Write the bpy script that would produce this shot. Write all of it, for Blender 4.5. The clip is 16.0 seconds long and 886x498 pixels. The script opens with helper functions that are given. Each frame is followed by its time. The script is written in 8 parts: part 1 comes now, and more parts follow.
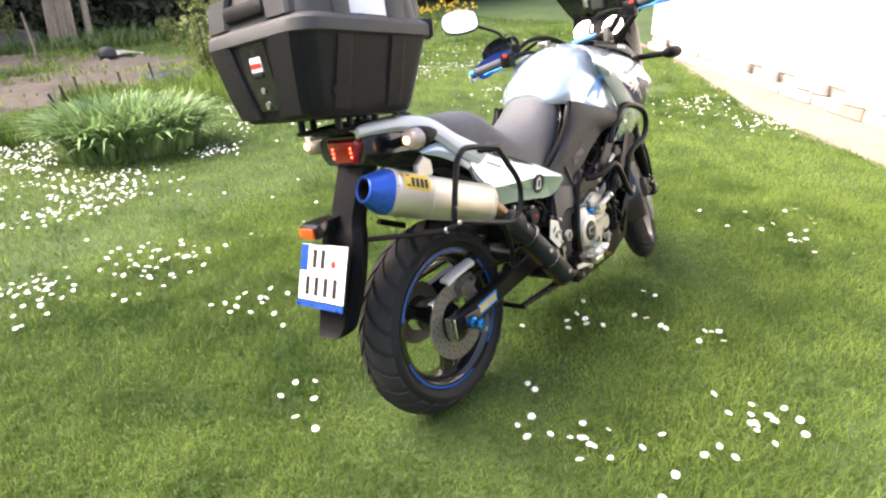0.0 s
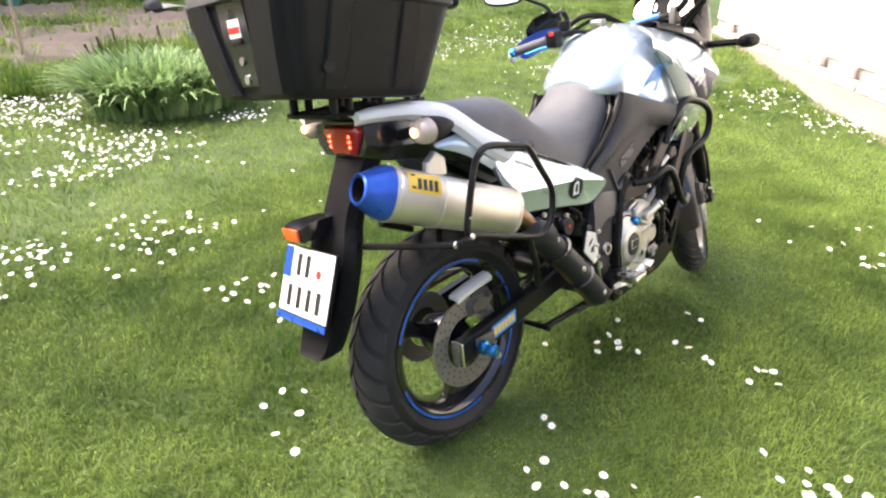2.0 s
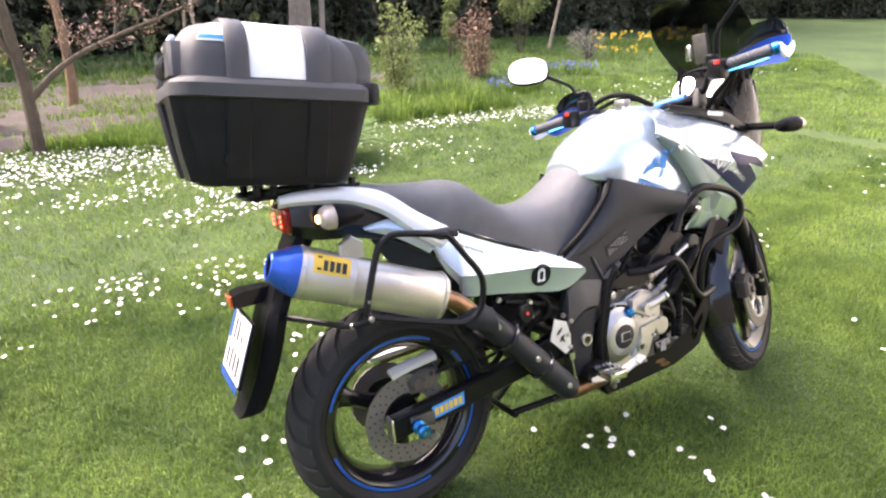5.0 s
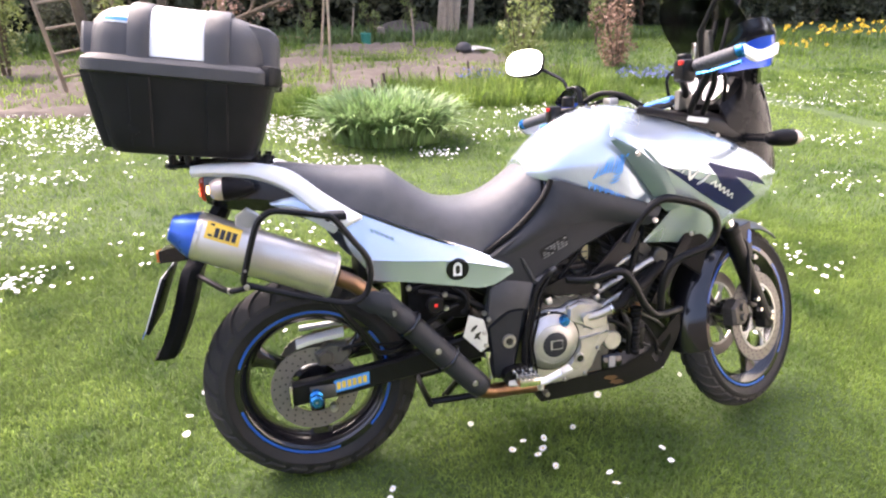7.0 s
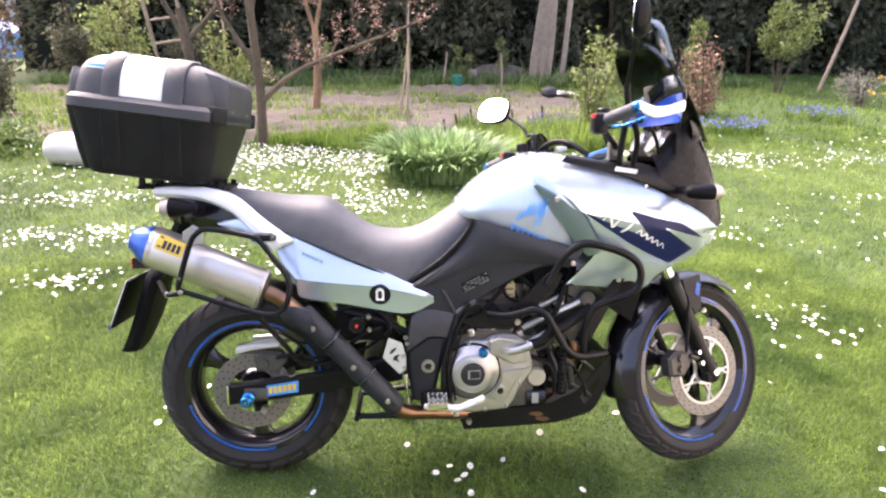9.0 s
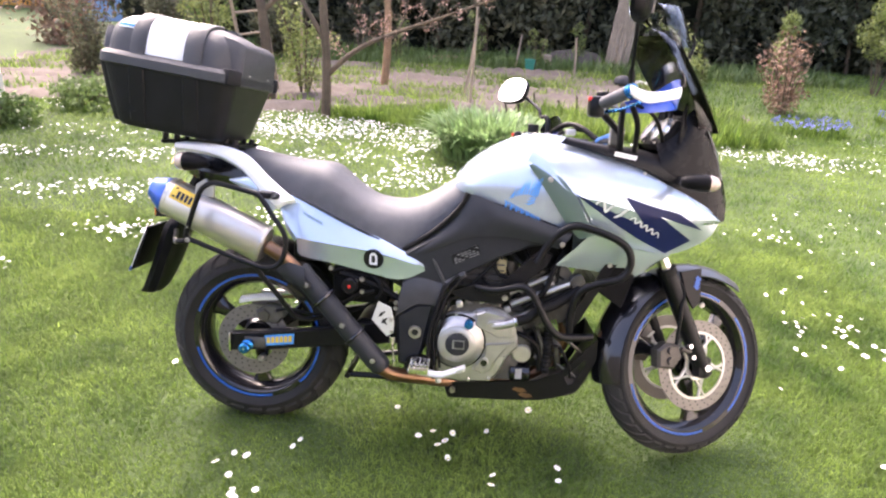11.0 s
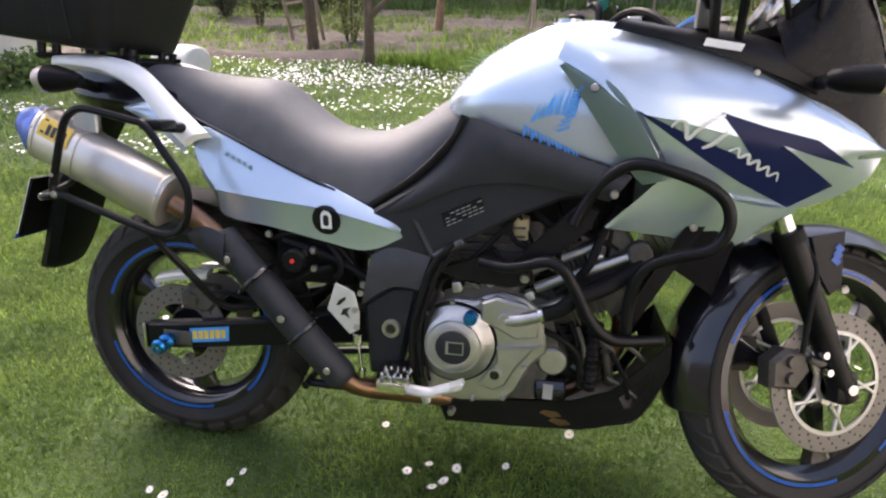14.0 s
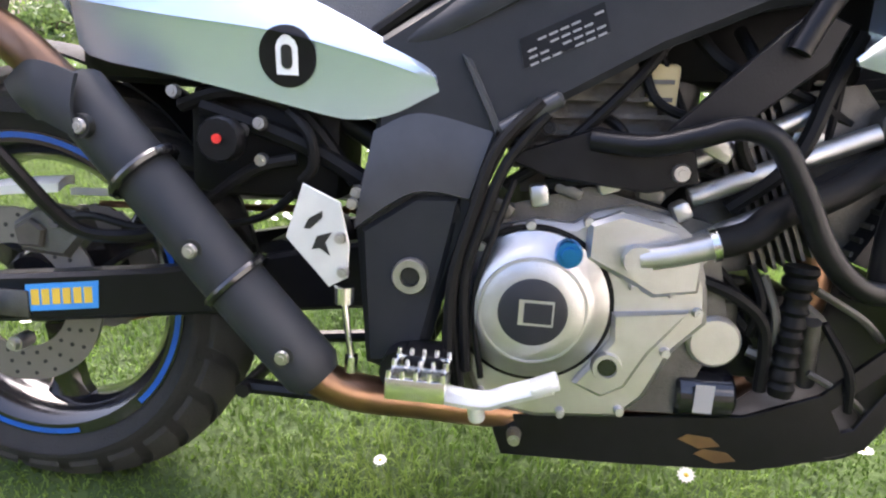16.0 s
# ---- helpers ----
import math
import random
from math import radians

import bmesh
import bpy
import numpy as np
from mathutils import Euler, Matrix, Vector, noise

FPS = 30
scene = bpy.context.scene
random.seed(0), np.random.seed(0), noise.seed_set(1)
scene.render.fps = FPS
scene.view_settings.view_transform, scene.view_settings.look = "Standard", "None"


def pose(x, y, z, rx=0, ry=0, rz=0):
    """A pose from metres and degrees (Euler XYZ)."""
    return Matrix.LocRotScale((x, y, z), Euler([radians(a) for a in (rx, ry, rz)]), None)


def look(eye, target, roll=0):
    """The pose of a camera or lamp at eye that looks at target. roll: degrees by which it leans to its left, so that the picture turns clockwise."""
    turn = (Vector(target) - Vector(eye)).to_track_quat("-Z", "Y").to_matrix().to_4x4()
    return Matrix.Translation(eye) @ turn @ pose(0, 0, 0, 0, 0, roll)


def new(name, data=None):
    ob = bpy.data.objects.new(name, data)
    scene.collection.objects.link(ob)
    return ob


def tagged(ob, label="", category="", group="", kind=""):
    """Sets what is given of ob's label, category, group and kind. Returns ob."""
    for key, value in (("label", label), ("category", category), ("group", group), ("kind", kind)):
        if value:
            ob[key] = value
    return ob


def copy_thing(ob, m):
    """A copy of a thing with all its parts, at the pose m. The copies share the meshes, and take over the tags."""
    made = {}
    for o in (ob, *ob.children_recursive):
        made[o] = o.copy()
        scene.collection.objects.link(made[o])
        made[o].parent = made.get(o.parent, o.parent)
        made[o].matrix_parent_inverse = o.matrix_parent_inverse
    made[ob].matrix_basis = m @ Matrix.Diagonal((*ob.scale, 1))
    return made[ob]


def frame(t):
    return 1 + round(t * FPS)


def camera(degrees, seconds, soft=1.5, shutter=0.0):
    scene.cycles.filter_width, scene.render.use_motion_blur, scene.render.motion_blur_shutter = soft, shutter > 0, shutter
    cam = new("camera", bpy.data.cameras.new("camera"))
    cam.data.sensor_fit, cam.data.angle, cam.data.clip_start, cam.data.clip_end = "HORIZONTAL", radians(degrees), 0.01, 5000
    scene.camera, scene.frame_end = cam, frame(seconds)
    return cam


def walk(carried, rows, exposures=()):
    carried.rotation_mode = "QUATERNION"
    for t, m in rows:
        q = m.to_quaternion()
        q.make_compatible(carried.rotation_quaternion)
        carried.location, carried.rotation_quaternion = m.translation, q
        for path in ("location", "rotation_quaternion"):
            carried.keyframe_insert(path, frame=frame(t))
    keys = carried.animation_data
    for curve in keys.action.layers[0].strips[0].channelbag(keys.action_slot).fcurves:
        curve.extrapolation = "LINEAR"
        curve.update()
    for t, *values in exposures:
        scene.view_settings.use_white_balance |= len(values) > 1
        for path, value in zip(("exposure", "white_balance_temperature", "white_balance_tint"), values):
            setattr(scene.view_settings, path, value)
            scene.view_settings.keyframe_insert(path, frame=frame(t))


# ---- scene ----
cam = camera(70.7, 16.0, soft=2.2)
PATH = [
    (0, (-1.439, -1.071, 1.399), (0.017, 0.019, 0.566), -0.7),
    (0.5, (-1.427, -1.069, 1.391), (0.028, 0.011, 0.545), -0.3),
    (1, (-1.371, -1.052, 1.389), (0.078, 0.037, 0.543), -0.9),
    (1.5, (-1.279, -0.998, 1.376), (0.114, 0.145, 0.509), -0.2),
    (2, (-1.15, -0.934, 1.366), (0.202, 0.225, 0.456), 2.1),
    (2.5, (-1.087, -0.928, 1.399), (0.263, 0.279, 0.551), 2.3),
    (3, (-1.035, -0.97, 1.423), (0.269, 0.296, 0.588), 2.4),
    (3.5, (-0.96, -1.073, 1.452), (0.27, 0.291, 0.659), 2.7),
    (4, (-0.861, -1.192, 1.468), (0.26, 0.262, 0.675), 4.1),
    (4.2, (-0.835, -1.232, 1.471), (0.26, 0.244, 0.683), 3.3),
    (6.3, (-0.313, -1.477, 1.481), (0.372, 0.222, 0.679), -0.5),
    (6.5, (-0.241, -1.523, 1.495), (0.375, 0.195, 0.677), 0.5),
    (7, (-0.097, -1.632, 1.497), (0.449, 0.105, 0.669), 0.5),
    (7.5, (0.007, -1.636, 1.483), (0.485, 0.114, 0.639), -0.7),
    (8, (0.186, -1.656, 1.508), (0.622, 0.114, 0.684), 1.8),
    (8.5, (0.309, -1.757, 1.535), (0.65, 0.066, 0.787), -0.4),
    (9, (0.4, -1.902, 1.544), (0.637, -0.051, 0.825), 0.9),
    (9.2, (0.435, -1.954, 1.543), (0.665, -0.102, 0.825), 0.6),
    (11.3, (0.67, -1.988, 1.535), (0.642, -0.146, 0.756), 2.3),
    (11.5, (0.694, -1.988, 1.531), (0.625, -0.146, 0.753), 0.9),
    (12, (0.834, -1.997, 1.535), (0.627, -0.173, 0.743), -0.7),
    (12.5, (0.916, -1.904, 1.505), (0.594, -0.126, 0.649), -2.1),
    (13, (0.938, -1.733, 1.467), (0.524, -0.004, 0.552), -3.2),
    (13.5, (0.930, -1.484, 1.407), (0.572, 0.257, 0.489), -2.1),
    (14, (0.840, -1.325, 1.250), (0.628, 0.455, 0.362), -0.2),
    (14.5, (0.790, -1.200, 1.090), (0.645, 0.609, 0.269), 1.0),
    (15, (0.755, -1.065, 0.945), (0.640, 0.775, 0.165), 2.0),
    (15.5, (0.700, -0.925, 0.868), (0.665, 0.905, 0.065), 3.0),
    (16, (0.649, -0.808, 0.788), (0.564, 1.015, -0.029), 2.3),
]
walk(cam, [(t, look(eye, target, roll)) for t, eye, target, roll in PATH], exposures=[(0.0, 2.04, 6850, 16), (2.0, 2.10, 6850, 17), (3.5, 2.12, 6750, 19), (7.0, 2.27, 6650, 24), (9.0, 2.36, 6650, 26), (12.0, 2.33, 6650, 26), (13.2, 2.07, 6600, 22), (14.2, 1.50, 6550, 19), (15.0, 1.76, 6450, 18), (16.0, 2.44, 6250, 20)])

# ---- world, sun and exposure ----
SUN_ELEVATION, SUN_AZIMUTH = 50.0, 326.0
world = bpy.data.worlds.new("sky")
scene.world = world
world.use_nodes = True
wn = world.node_tree.nodes
sky = wn.new("ShaderNodeTexSky")
sky.sky_type = "NISHITA"
sky.sun_disc = False
sky.sun_elevation = radians(SUN_ELEVATION)
sky.sun_rotation = radians(SUN_AZIMUTH)
sky.air_density, sky.dust_density, sky.ozone_density = 1.0, 6.0, 1.0
wn["Background"].inputs["Strength"].default_value = 0.15
world.node_tree.links.new(sky.outputs["Color"], wn["Background"].inputs["Color"])
sun = new("sun", bpy.data.lights.new("sun", "SUN"))
sun.data.energy, sun.data.angle, sun.data.color = 1.5, radians(55), (1.0, 0.95, 0.88)
_az, _el = radians(SUN_AZIMUTH), radians(SUN_ELEVATION)
sun.matrix_world = look((0, 0, 8), Vector((0, 0, 8)) - Vector((math.sin(_az) * math.cos(_el), math.cos(_az) * math.cos(_el), math.sin(_el))))

# ---- materials ----
def mat(name, color, rough=0.5, metal=0.0, vary=0.15, scale=30.0, bump=0.0, bump_scale=200.0, coat=0.0, rvar=0.1, color2=None, rnd=0.0, spec=0.5, trans=0.0):
    m = bpy.data.materials.new(name)
    m.use_nodes = True
    nt, n = m.node_tree, m.node_tree.nodes
    b = n["Principled BSDF"]
    b.inputs["Metallic"].default_value = metal
    b.inputs["Coat Weight"].default_value = coat
    b.inputs["Coat Roughness"].default_value = 0.12
    b.inputs["Specular IOR Level"].default_value = spec
    b.inputs["Transmission Weight"].default_value = trans
    tc = n.new("ShaderNodeTexCoord")
    n1, n2 = n.new("ShaderNodeTexNoise"), n.new("ShaderNodeTexNoise")
    n1.inputs["Scale"].default_value, n1.inputs["Detail"].default_value = scale, 5
    n2.inputs["Scale"].default_value, n2.inputs["Detail"].default_value = scale * 0.13, 3
    for q in (n1, n2):
        nt.links.new(tc.outputs["Object"], q.inputs["Vector"])
    mixf = n.new("ShaderNodeMath")
    mixf.operation = "ADD"
    nt.links.new(n1.outputs["Fac"], mixf.inputs[0])
    nt.links.new(n2.outputs["Fac"], mixf.inputs[1])
    half = n.new("ShaderNodeMapRange")
    half.inputs["From Min"].default_value, half.inputs["From Max"].default_value = 0.65, 1.35
    nt.links.new(mixf.outputs[0], half.inputs["Value"])
    ramp = n.new("ShaderNodeMix")
    ramp.data_type = "RGBA"
    c2 = color2 or tuple(min(1, c * (1 + vary)) for c in color)
    c1 = tuple(c * (1 - vary) for c in color) if color2 is None else color
    ramp.inputs["A"].default_value, ramp.inputs["B"].default_value = (*c1, 1), (*c2, 1)
    nt.links.new(half.outputs["Result"], ramp.inputs["Factor"])
    col = ramp.outputs["Result"]
    if rnd:
        info = n.new("ShaderNodeNewGeometry")
        hsv = n.new("ShaderNodeHueSaturation")
        mr = n.new("ShaderNodeMapRange")
        mr.inputs["To Min"].default_value, mr.inputs["To Max"].default_value = 1 - rnd, 1 + rnd
        nt.links.new(info.outputs["Random Per Island"], mr.inputs["Value"])
        nt.links.new(mr.outputs["Result"], hsv.inputs["Value"])
        nt.links.new(col, hsv.inputs["Color"])
        col = hsv.outputs["Color"]
    nt.links.new(col, b.inputs["Base Color"])
    rr = n.new("ShaderNodeMapRange")
    rr.inputs["To Min"].default_value, rr.inputs["To Max"].default_value = max(0.02, rough - rvar), min(1, rough + rvar)
    nt.links.new(n1.outputs["Fac"], rr.inputs["Value"])
    nt.links.new(rr.outputs["Result"], b.inputs["Roughness"])
    if bump:
        n3 = n.new("ShaderNodeTexNoise")
        n3.inputs["Scale"].default_value, n3.inputs["Detail"].default_value = bump_scale, 4
        nt.links.new(tc.outputs["Object"], n3.inputs["Vector"])
        bp = n.new("ShaderNodeBump")
        bp.inputs["Strength"].default_value, bp.inputs["Distance"].default_value = bump, 0.01
        nt.links.new(n3.outputs["Fac"], bp.inputs["Height"])
        nt.links.new(bp.outputs["Normal"], b.inputs["Normal"])
    return m


def let_through(m, share):
    """Thin leaves: part of the light comes through from behind."""
    nt, n = m.node_tree, m.node_tree.nodes
    b = n["Principled BSDF"]
    tr, mix = n.new("ShaderNodeBsdfTranslucent"), n.new("ShaderNodeMixShader")
    mix.inputs["Fac"].default_value = share
    nt.links.new(b.inputs["Base Color"].links[0].from_socket, tr.inputs["Color"])
    nt.links.new(b.outputs["BSDF"], mix.inputs[1])
    nt.links.new(tr.outputs["BSDF"], mix.inputs[2])
    nt.links.new(mix.outputs["Shader"], n["Material Output"].inputs["Surface"])


def glow(name, color, strength):
    m = bpy.data.materials.new(name)
    m.use_nodes = True
    b = m.node_tree.nodes["Principled BSDF"]
    b.inputs["Base Color"].default_value = (*color, 1)
    b.inputs["Emission Color"].default_value = (*color, 1)
    b.inputs["Emission Strength"].default_value = strength
    return m


def glass(name, color, rough=0.03):
    m = bpy.data.materials.new(name)
    m.use_nodes = True
    b = m.node_tree.nodes["Principled BSDF"]
    b.inputs["Base Color"].default_value = (*color, 1)
    b.inputs["Roughness"].default_value = rough
    b.inputs["Transmission Weight"].default_value = 1.0
    b.inputs["IOR"].default_value = 1.2
    return m


PAINT = mat("silver_blue_paint", (0.555, 0.655, 0.755), 0.27, 0.70, 0.012, 2.0, coat=0.6, rvar=0.004)
PAINT_DARK = mat("grey_green_paint", (0.13, 0.19, 0.18), 0.36, 0.45, 0.05, 6, coat=0.4, rvar=0.04)
WHITE_PAINT = mat("pale_silver_paint", (0.85, 0.86, 0.86), 0.36, 0.0, 0.04, 8, coat=0.3)
NAVY = mat("navy_decal", (0.004, 0.010, 0.060), 0.4, 0.0, 0.1, 20, coat=0.0, spec=0.25)
BLUE_DECAL = mat("light_blue_decal", (0.05, 0.30, 0.75), 0.4, 0.0, 0.1, 20)
SILVER_DECAL = mat("silver_decal", (0.72, 0.74, 0.75), 0.35, 0.3, 0.05, 30)
SEAT_VINYL = mat("seat_vinyl", (0.070, 0.074, 0.082), 0.52, 0.0, 0.25, 25, bump=0.25, bump_scale=700)
PLASTIC = mat("black_textured_plastic", (0.007, 0.007, 0.008), 0.42, 0.0, 0.3, 30, bump=0.14, bump_scale=900, spec=0.07)
CASE_PLASTIC = mat("top_case_plastic", (0.012, 0.012, 0.013), 0.40, 0.0, 0.3, 12, bump=0.25, bump_scale=800, spec=0.17)
RIM_PLASTIC = mat("case_rim_plastic", (0.045, 0.046, 0.05), 0.5, 0.0, 0.2, 14, bump=0.25, bump_scale=800)
GLOSS_BLACK = mat("gloss_black", (0.008, 0.008, 0.010), 0.16, 0.0, 0.3, 20, coat=0.5, rvar=0.05)
NOSE_BLACK = mat("moulded_black_nose", (0.006, 0.006, 0.007), 0.26, 0.0, 0.3, 20, spec=0.16)
SATIN_BLACK = mat("satin_black_metal", (0.007, 0.007, 0.008), 0.33, 0.0, 0.3, 40, bump=0.06, bump_scale=400, spec=0.20)
# the frame paint lightened: sky sheen on facet and ribs put into the colour
FRAME_SKY_LIT = mat("frame_paint_sky_lit", (0.052, 0.054, 0.058), 0.36, 0.3, 0.15, 40, bump=0.06, bump_scale=600, spec=0.4)
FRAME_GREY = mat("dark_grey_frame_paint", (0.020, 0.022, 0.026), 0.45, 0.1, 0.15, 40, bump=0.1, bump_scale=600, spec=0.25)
COVER_PLASTIC = mat("grey_black_cover_plastic", (0.021, 0.023, 0.027), 0.46, 0.0, 0.2, 30, bump=0.14, bump_scale=900, spec=0.3)
BOLT_STEEL = mat("dull_zinc_bolt", (0.44, 0.43, 0.41), 0.34, 0.9, 0.2, 90, rvar=0.1)
RUBBER = mat("tyre_rubber", (0.012, 0.012, 0.012), 0.7, 0.0, 0.4, 18, bump=0.3, bump_scale=300, color2=(0.028, 0.027, 0.026), spec=0.35)
TREAD = mat("dusty_tread_rubber", (0.022, 0.0215, 0.021), 0.75, 0.0, 0.4, 22, bump=0.3, bump_scale=300, color2=(0.044, 0.042, 0.040), spec=0.3)
TITAN = mat("brushed_titanium", (0.68, 0.635, 0.565), 0.36, 0.84, 0.08, 14, bump=0.06, bump_scale=150, rvar=0.08)
BLUE_END = mat("anodised_blue_cap", (0.02, 0.10, 0.50), 0.3, 0.5, 0.15, 30, coat=0.4)
BLUE_ALU = mat("blue_anodised_aluminium", (0.02, 0.20, 0.50), 0.25, 0.8, 0.1, 30)
BLUE_TAPE = mat("blue_rim_tape", (0.008, 0.085, 0.40), 0.35, 0.0, 0.08, 30)
COPPER = mat("heat_tinted_steel", (0.36, 0.20, 0.11), 0.34, 0.9, 0.3, 22, rvar=0.12, color2=(0.16, 0.10, 0.07))
ALU = mat("cast_aluminium", (0.50, 0.50, 0.485), 0.38, 0.92, 0.12, 40, bump=0.12, bump_scale=500)
ALU_DARK = mat("dirty_cast_aluminium", (0.115, 0.11, 0.10), 0.48, 0.6, 0.35, 35, bump=0.2, bump_scale=300)
CHROME = mat("bright_steel", (0.72, 0.72, 0.70), 0.22, 1.0, 0.1, 60, rvar=0.08)
DISC_STEEL = mat("brake_disc_steel", (0.20, 0.185, 0.165), 0.5, 0.5, 0.12, 30, bump=0.05, bump_scale=900)
ALU_PALE = mat("pale_brushed_plate", (0.68, 0.69, 0.67), 0.42, 0.45, 0.06, 60)
HOSE = mat("black_rubber_hose", (0.008, 0.008, 0.008), 0.5, 0.0, 0.3, 60, spec=0.12)
BRONZE = mat("grimy_caliper", (0.085, 0.076, 0.066), 0.5, 0.5, 0.3, 60)
YELLOW_STICKER = mat("yellow_sticker", (0.75, 0.50, 0.06), 0.35, 0.0, 0.05, 20)
BLACK_PRINT = mat("black_print", (0.012, 0.012, 0.012), 0.4, 0.0, 0.05, 20)
GREY_PRINT = mat("pale_grey_print", (0.26, 0.26, 0.26), 0.5, 0.0, 0.05, 20)
WHITE_PLATE = mat("reflective_white", (0.82, 0.83, 0.84), 0.3, 0.0, 0.03, 15)
RED_PRINT = mat("red_print", (0.65, 0.03, 0.02), 0.4, 0.0, 0.05, 20)
RED_LENS = mat("red_lens", (0.40, 0.012, 0.008), 0.12, 0.0, 0.15, 60, coat=1.0)
RED_GLOW = glow("lit_red_led", (1.0, 0.06, 0.03), 4.0)
AMBER_GLOW = glow("lit_amber_bulb", (1.0, 0.55, 0.22), 1.6)
# opaque lens; the amber bulb's glow is put into its warm tint
CLEAR_LENS = mat("clear_lens", (0.42, 0.35, 0.30), 0.12, 0.1, 0.15, 80, coat=1.0)
AMBER_LENS = mat("orange_reflector", (0.55, 0.10, 0.02), 0.15, 0.0, 0.1, 80, coat=1.0)
MIRROR = mat("mirror_glass", (0.92, 0.93, 0.93), 0.03, 1.0, 0.0, 5, rvar=0.01)
SMOKE = glass("smoked_screen", (0.10, 0.105, 0.11))
BLUE_DARK = mat("dark_blue_anodising", (0.03, 0.13, 0.38), 0.34, 0.6, 0.12, 30)
HEADLIGHT = mat("headlight_glass", (0.05, 0.055, 0.06), 0.06, 0.0, 0.2, 15, coat=1.0)
DIAL = mat("dial_face", (0.38, 0.38, 0.38), 0.25, 0.0, 0.05, 20, coat=1.0)

# ---- mesh helpers ----
def part(name, bm, material, parent=None, label="", smooth=35):
    me = bpy.data.meshes.new(name)
    bmesh.ops.recalc_face_normals(bm, faces=bm.faces)
    if smooth:
        lim = radians(smooth)
        for f in bm.faces:
            f.smooth = True
        for e in bm.edges:
            e.smooth = len(e.link_faces) == 2 and e.calc_face_angle(0) < lim
    bm.to_mesh(me)
    bm.free()
    me.materials.append(material)
    ob = new(name, me)
    if parent:
        ob.parent = parent
    if label:
        ob["label"] = label
    return ob


def spline(pts, n=6):
    P = [Vector(p) for p in pts]
    if len(P) < 3 or n <= 1:
        return P
    out = []
    for i in range(len(P) - 1):
        a, b, c, d = P[max(i - 1, 0)], P[i], P[i + 1], P[min(i + 2, len(P) - 1)]
        for k in range(n):
            t = k / n
            out.append(0.5 * (2 * b + (c - a) * t + (2 * a - 5 * b + 4 * c - d) * t * t + (3 * b - a - 3 * c + d) * t ** 3))
    out.append(P[-1])
    return out


def skin(bm, rings, closed=True, caps=True):
    """Join rings of points with quads."""
    V = [[bm.verts.new(p) for p in r] for r in rings]
    m = len(V[0])
    for a, b in zip(V, V[1:]):
        for j in range(m if closed else m - 1):
            k = (j + 1) % m
            bm.faces.new((a[j], a[k], b[k], b[j]))
    if caps and closed:
        bm.faces.new(V[0])
        bm.faces.new(list(reversed(V[-1])))
    return V


def tube(bm, pts, r, seg=10, n=6, squash=1.0):
    P = spline(pts, n)
    rings, up = [], None
    for i, p in enumerate(P):
        d = (P[min(i + 1, len(P) - 1)] - P[max(i - 1, 0)]).normalized()
        if up is None:
            up = d.orthogonal().normalized()
        up = (up - d * up.dot(d)).normalized()
        side = d.cross(up)
        rad = r(i / (len(P) - 1)) if callable(r) else r
        rings.append([p + rad * (math.cos(a) * up + squash * math.sin(a) * side) for a in (2 * math.pi * k / seg for k in range(seg))])
    skin(bm, rings)
    return bm


def rod(bm, a, b, r, r2=None, seg=16, bev=0.0):
    a, b = Vector(a), Vector(b)
    d = (b - a).normalized()
    u = d.orthogonal().normalized()
    w = d.cross(u)
    r2 = r if r2 is None else r2
    st = [(a, r), (b, r2)] if not bev else [(a, r - bev), (a + d * bev, r), (b - d * bev, r2), (b, r2 - bev)]
    skin(bm, [[p + q * (math.cos(t) * u + math.sin(t) * w) for t in (2 * math.pi * k / seg for k in range(seg))] for p, q in st])
    return bm


def slab(bm, poly, y0, y1, bev=0.004):
    """A prism over a polygon in the x-z plane, with chamfered rims."""
    c = Vector((sum(p[0] for p in poly) / len(poly), sum(p[1] for p in poly) / len(poly)))
    def inset(k):
        out = []
        for i, p in enumerate(poly):
            a, q, b = Vector(poly[i - 1]), Vector(p), Vector(poly[(i + 1) % len(poly)])
            d1, d2 = (q - a).normalized(), (b - q).normalized()
            t = (d2 - d1)
            area = sum(poly[j - 1][0] * poly[j][1] - poly[j][0] * poly[j - 1][1] for j in range(len(poly)))
            n1 = Vector((-d1.y, d1.x)) * (1 if area > 0 else -1)
            n2 = Vector((-d2.y, d2.x)) * (1 if area > 0 else -1)
            nn = (n1 + n2)
            nn = nn.normalized() if nn.length > 1e-4 else n1
            out.append(q + nn * k)
        return out
    s = 1 if y1 > y0 else -1
    rings = [(y0, inset(0)), (y1 - s * bev, inset(0)), (y1, inset(bev))] if bev else [(y0, inset(0)), (y1, inset(0))]
    skin(bm, [[(p.x, y, p.y) for p in r] for y, r in rings])
    return bm


def box(bm, c, size, bev=0.004, turn=None):
    made = bmesh.ops.create_cube(bm, size=1.0)["verts"]
    m = Matrix.Translation(c) @ (turn or Matrix.Identity(4)) @ Matrix.Diagonal((*size, 1))
    bmesh.ops.transform(bm, matrix=m, verts=made)
    if bev:
        edges = list({e for v in made for e in v.link_edges})
        bmesh.ops.bevel(bm, geom=edges, offset=bev, segments=2, affect="EDGES", profile=0.5)
    return bm


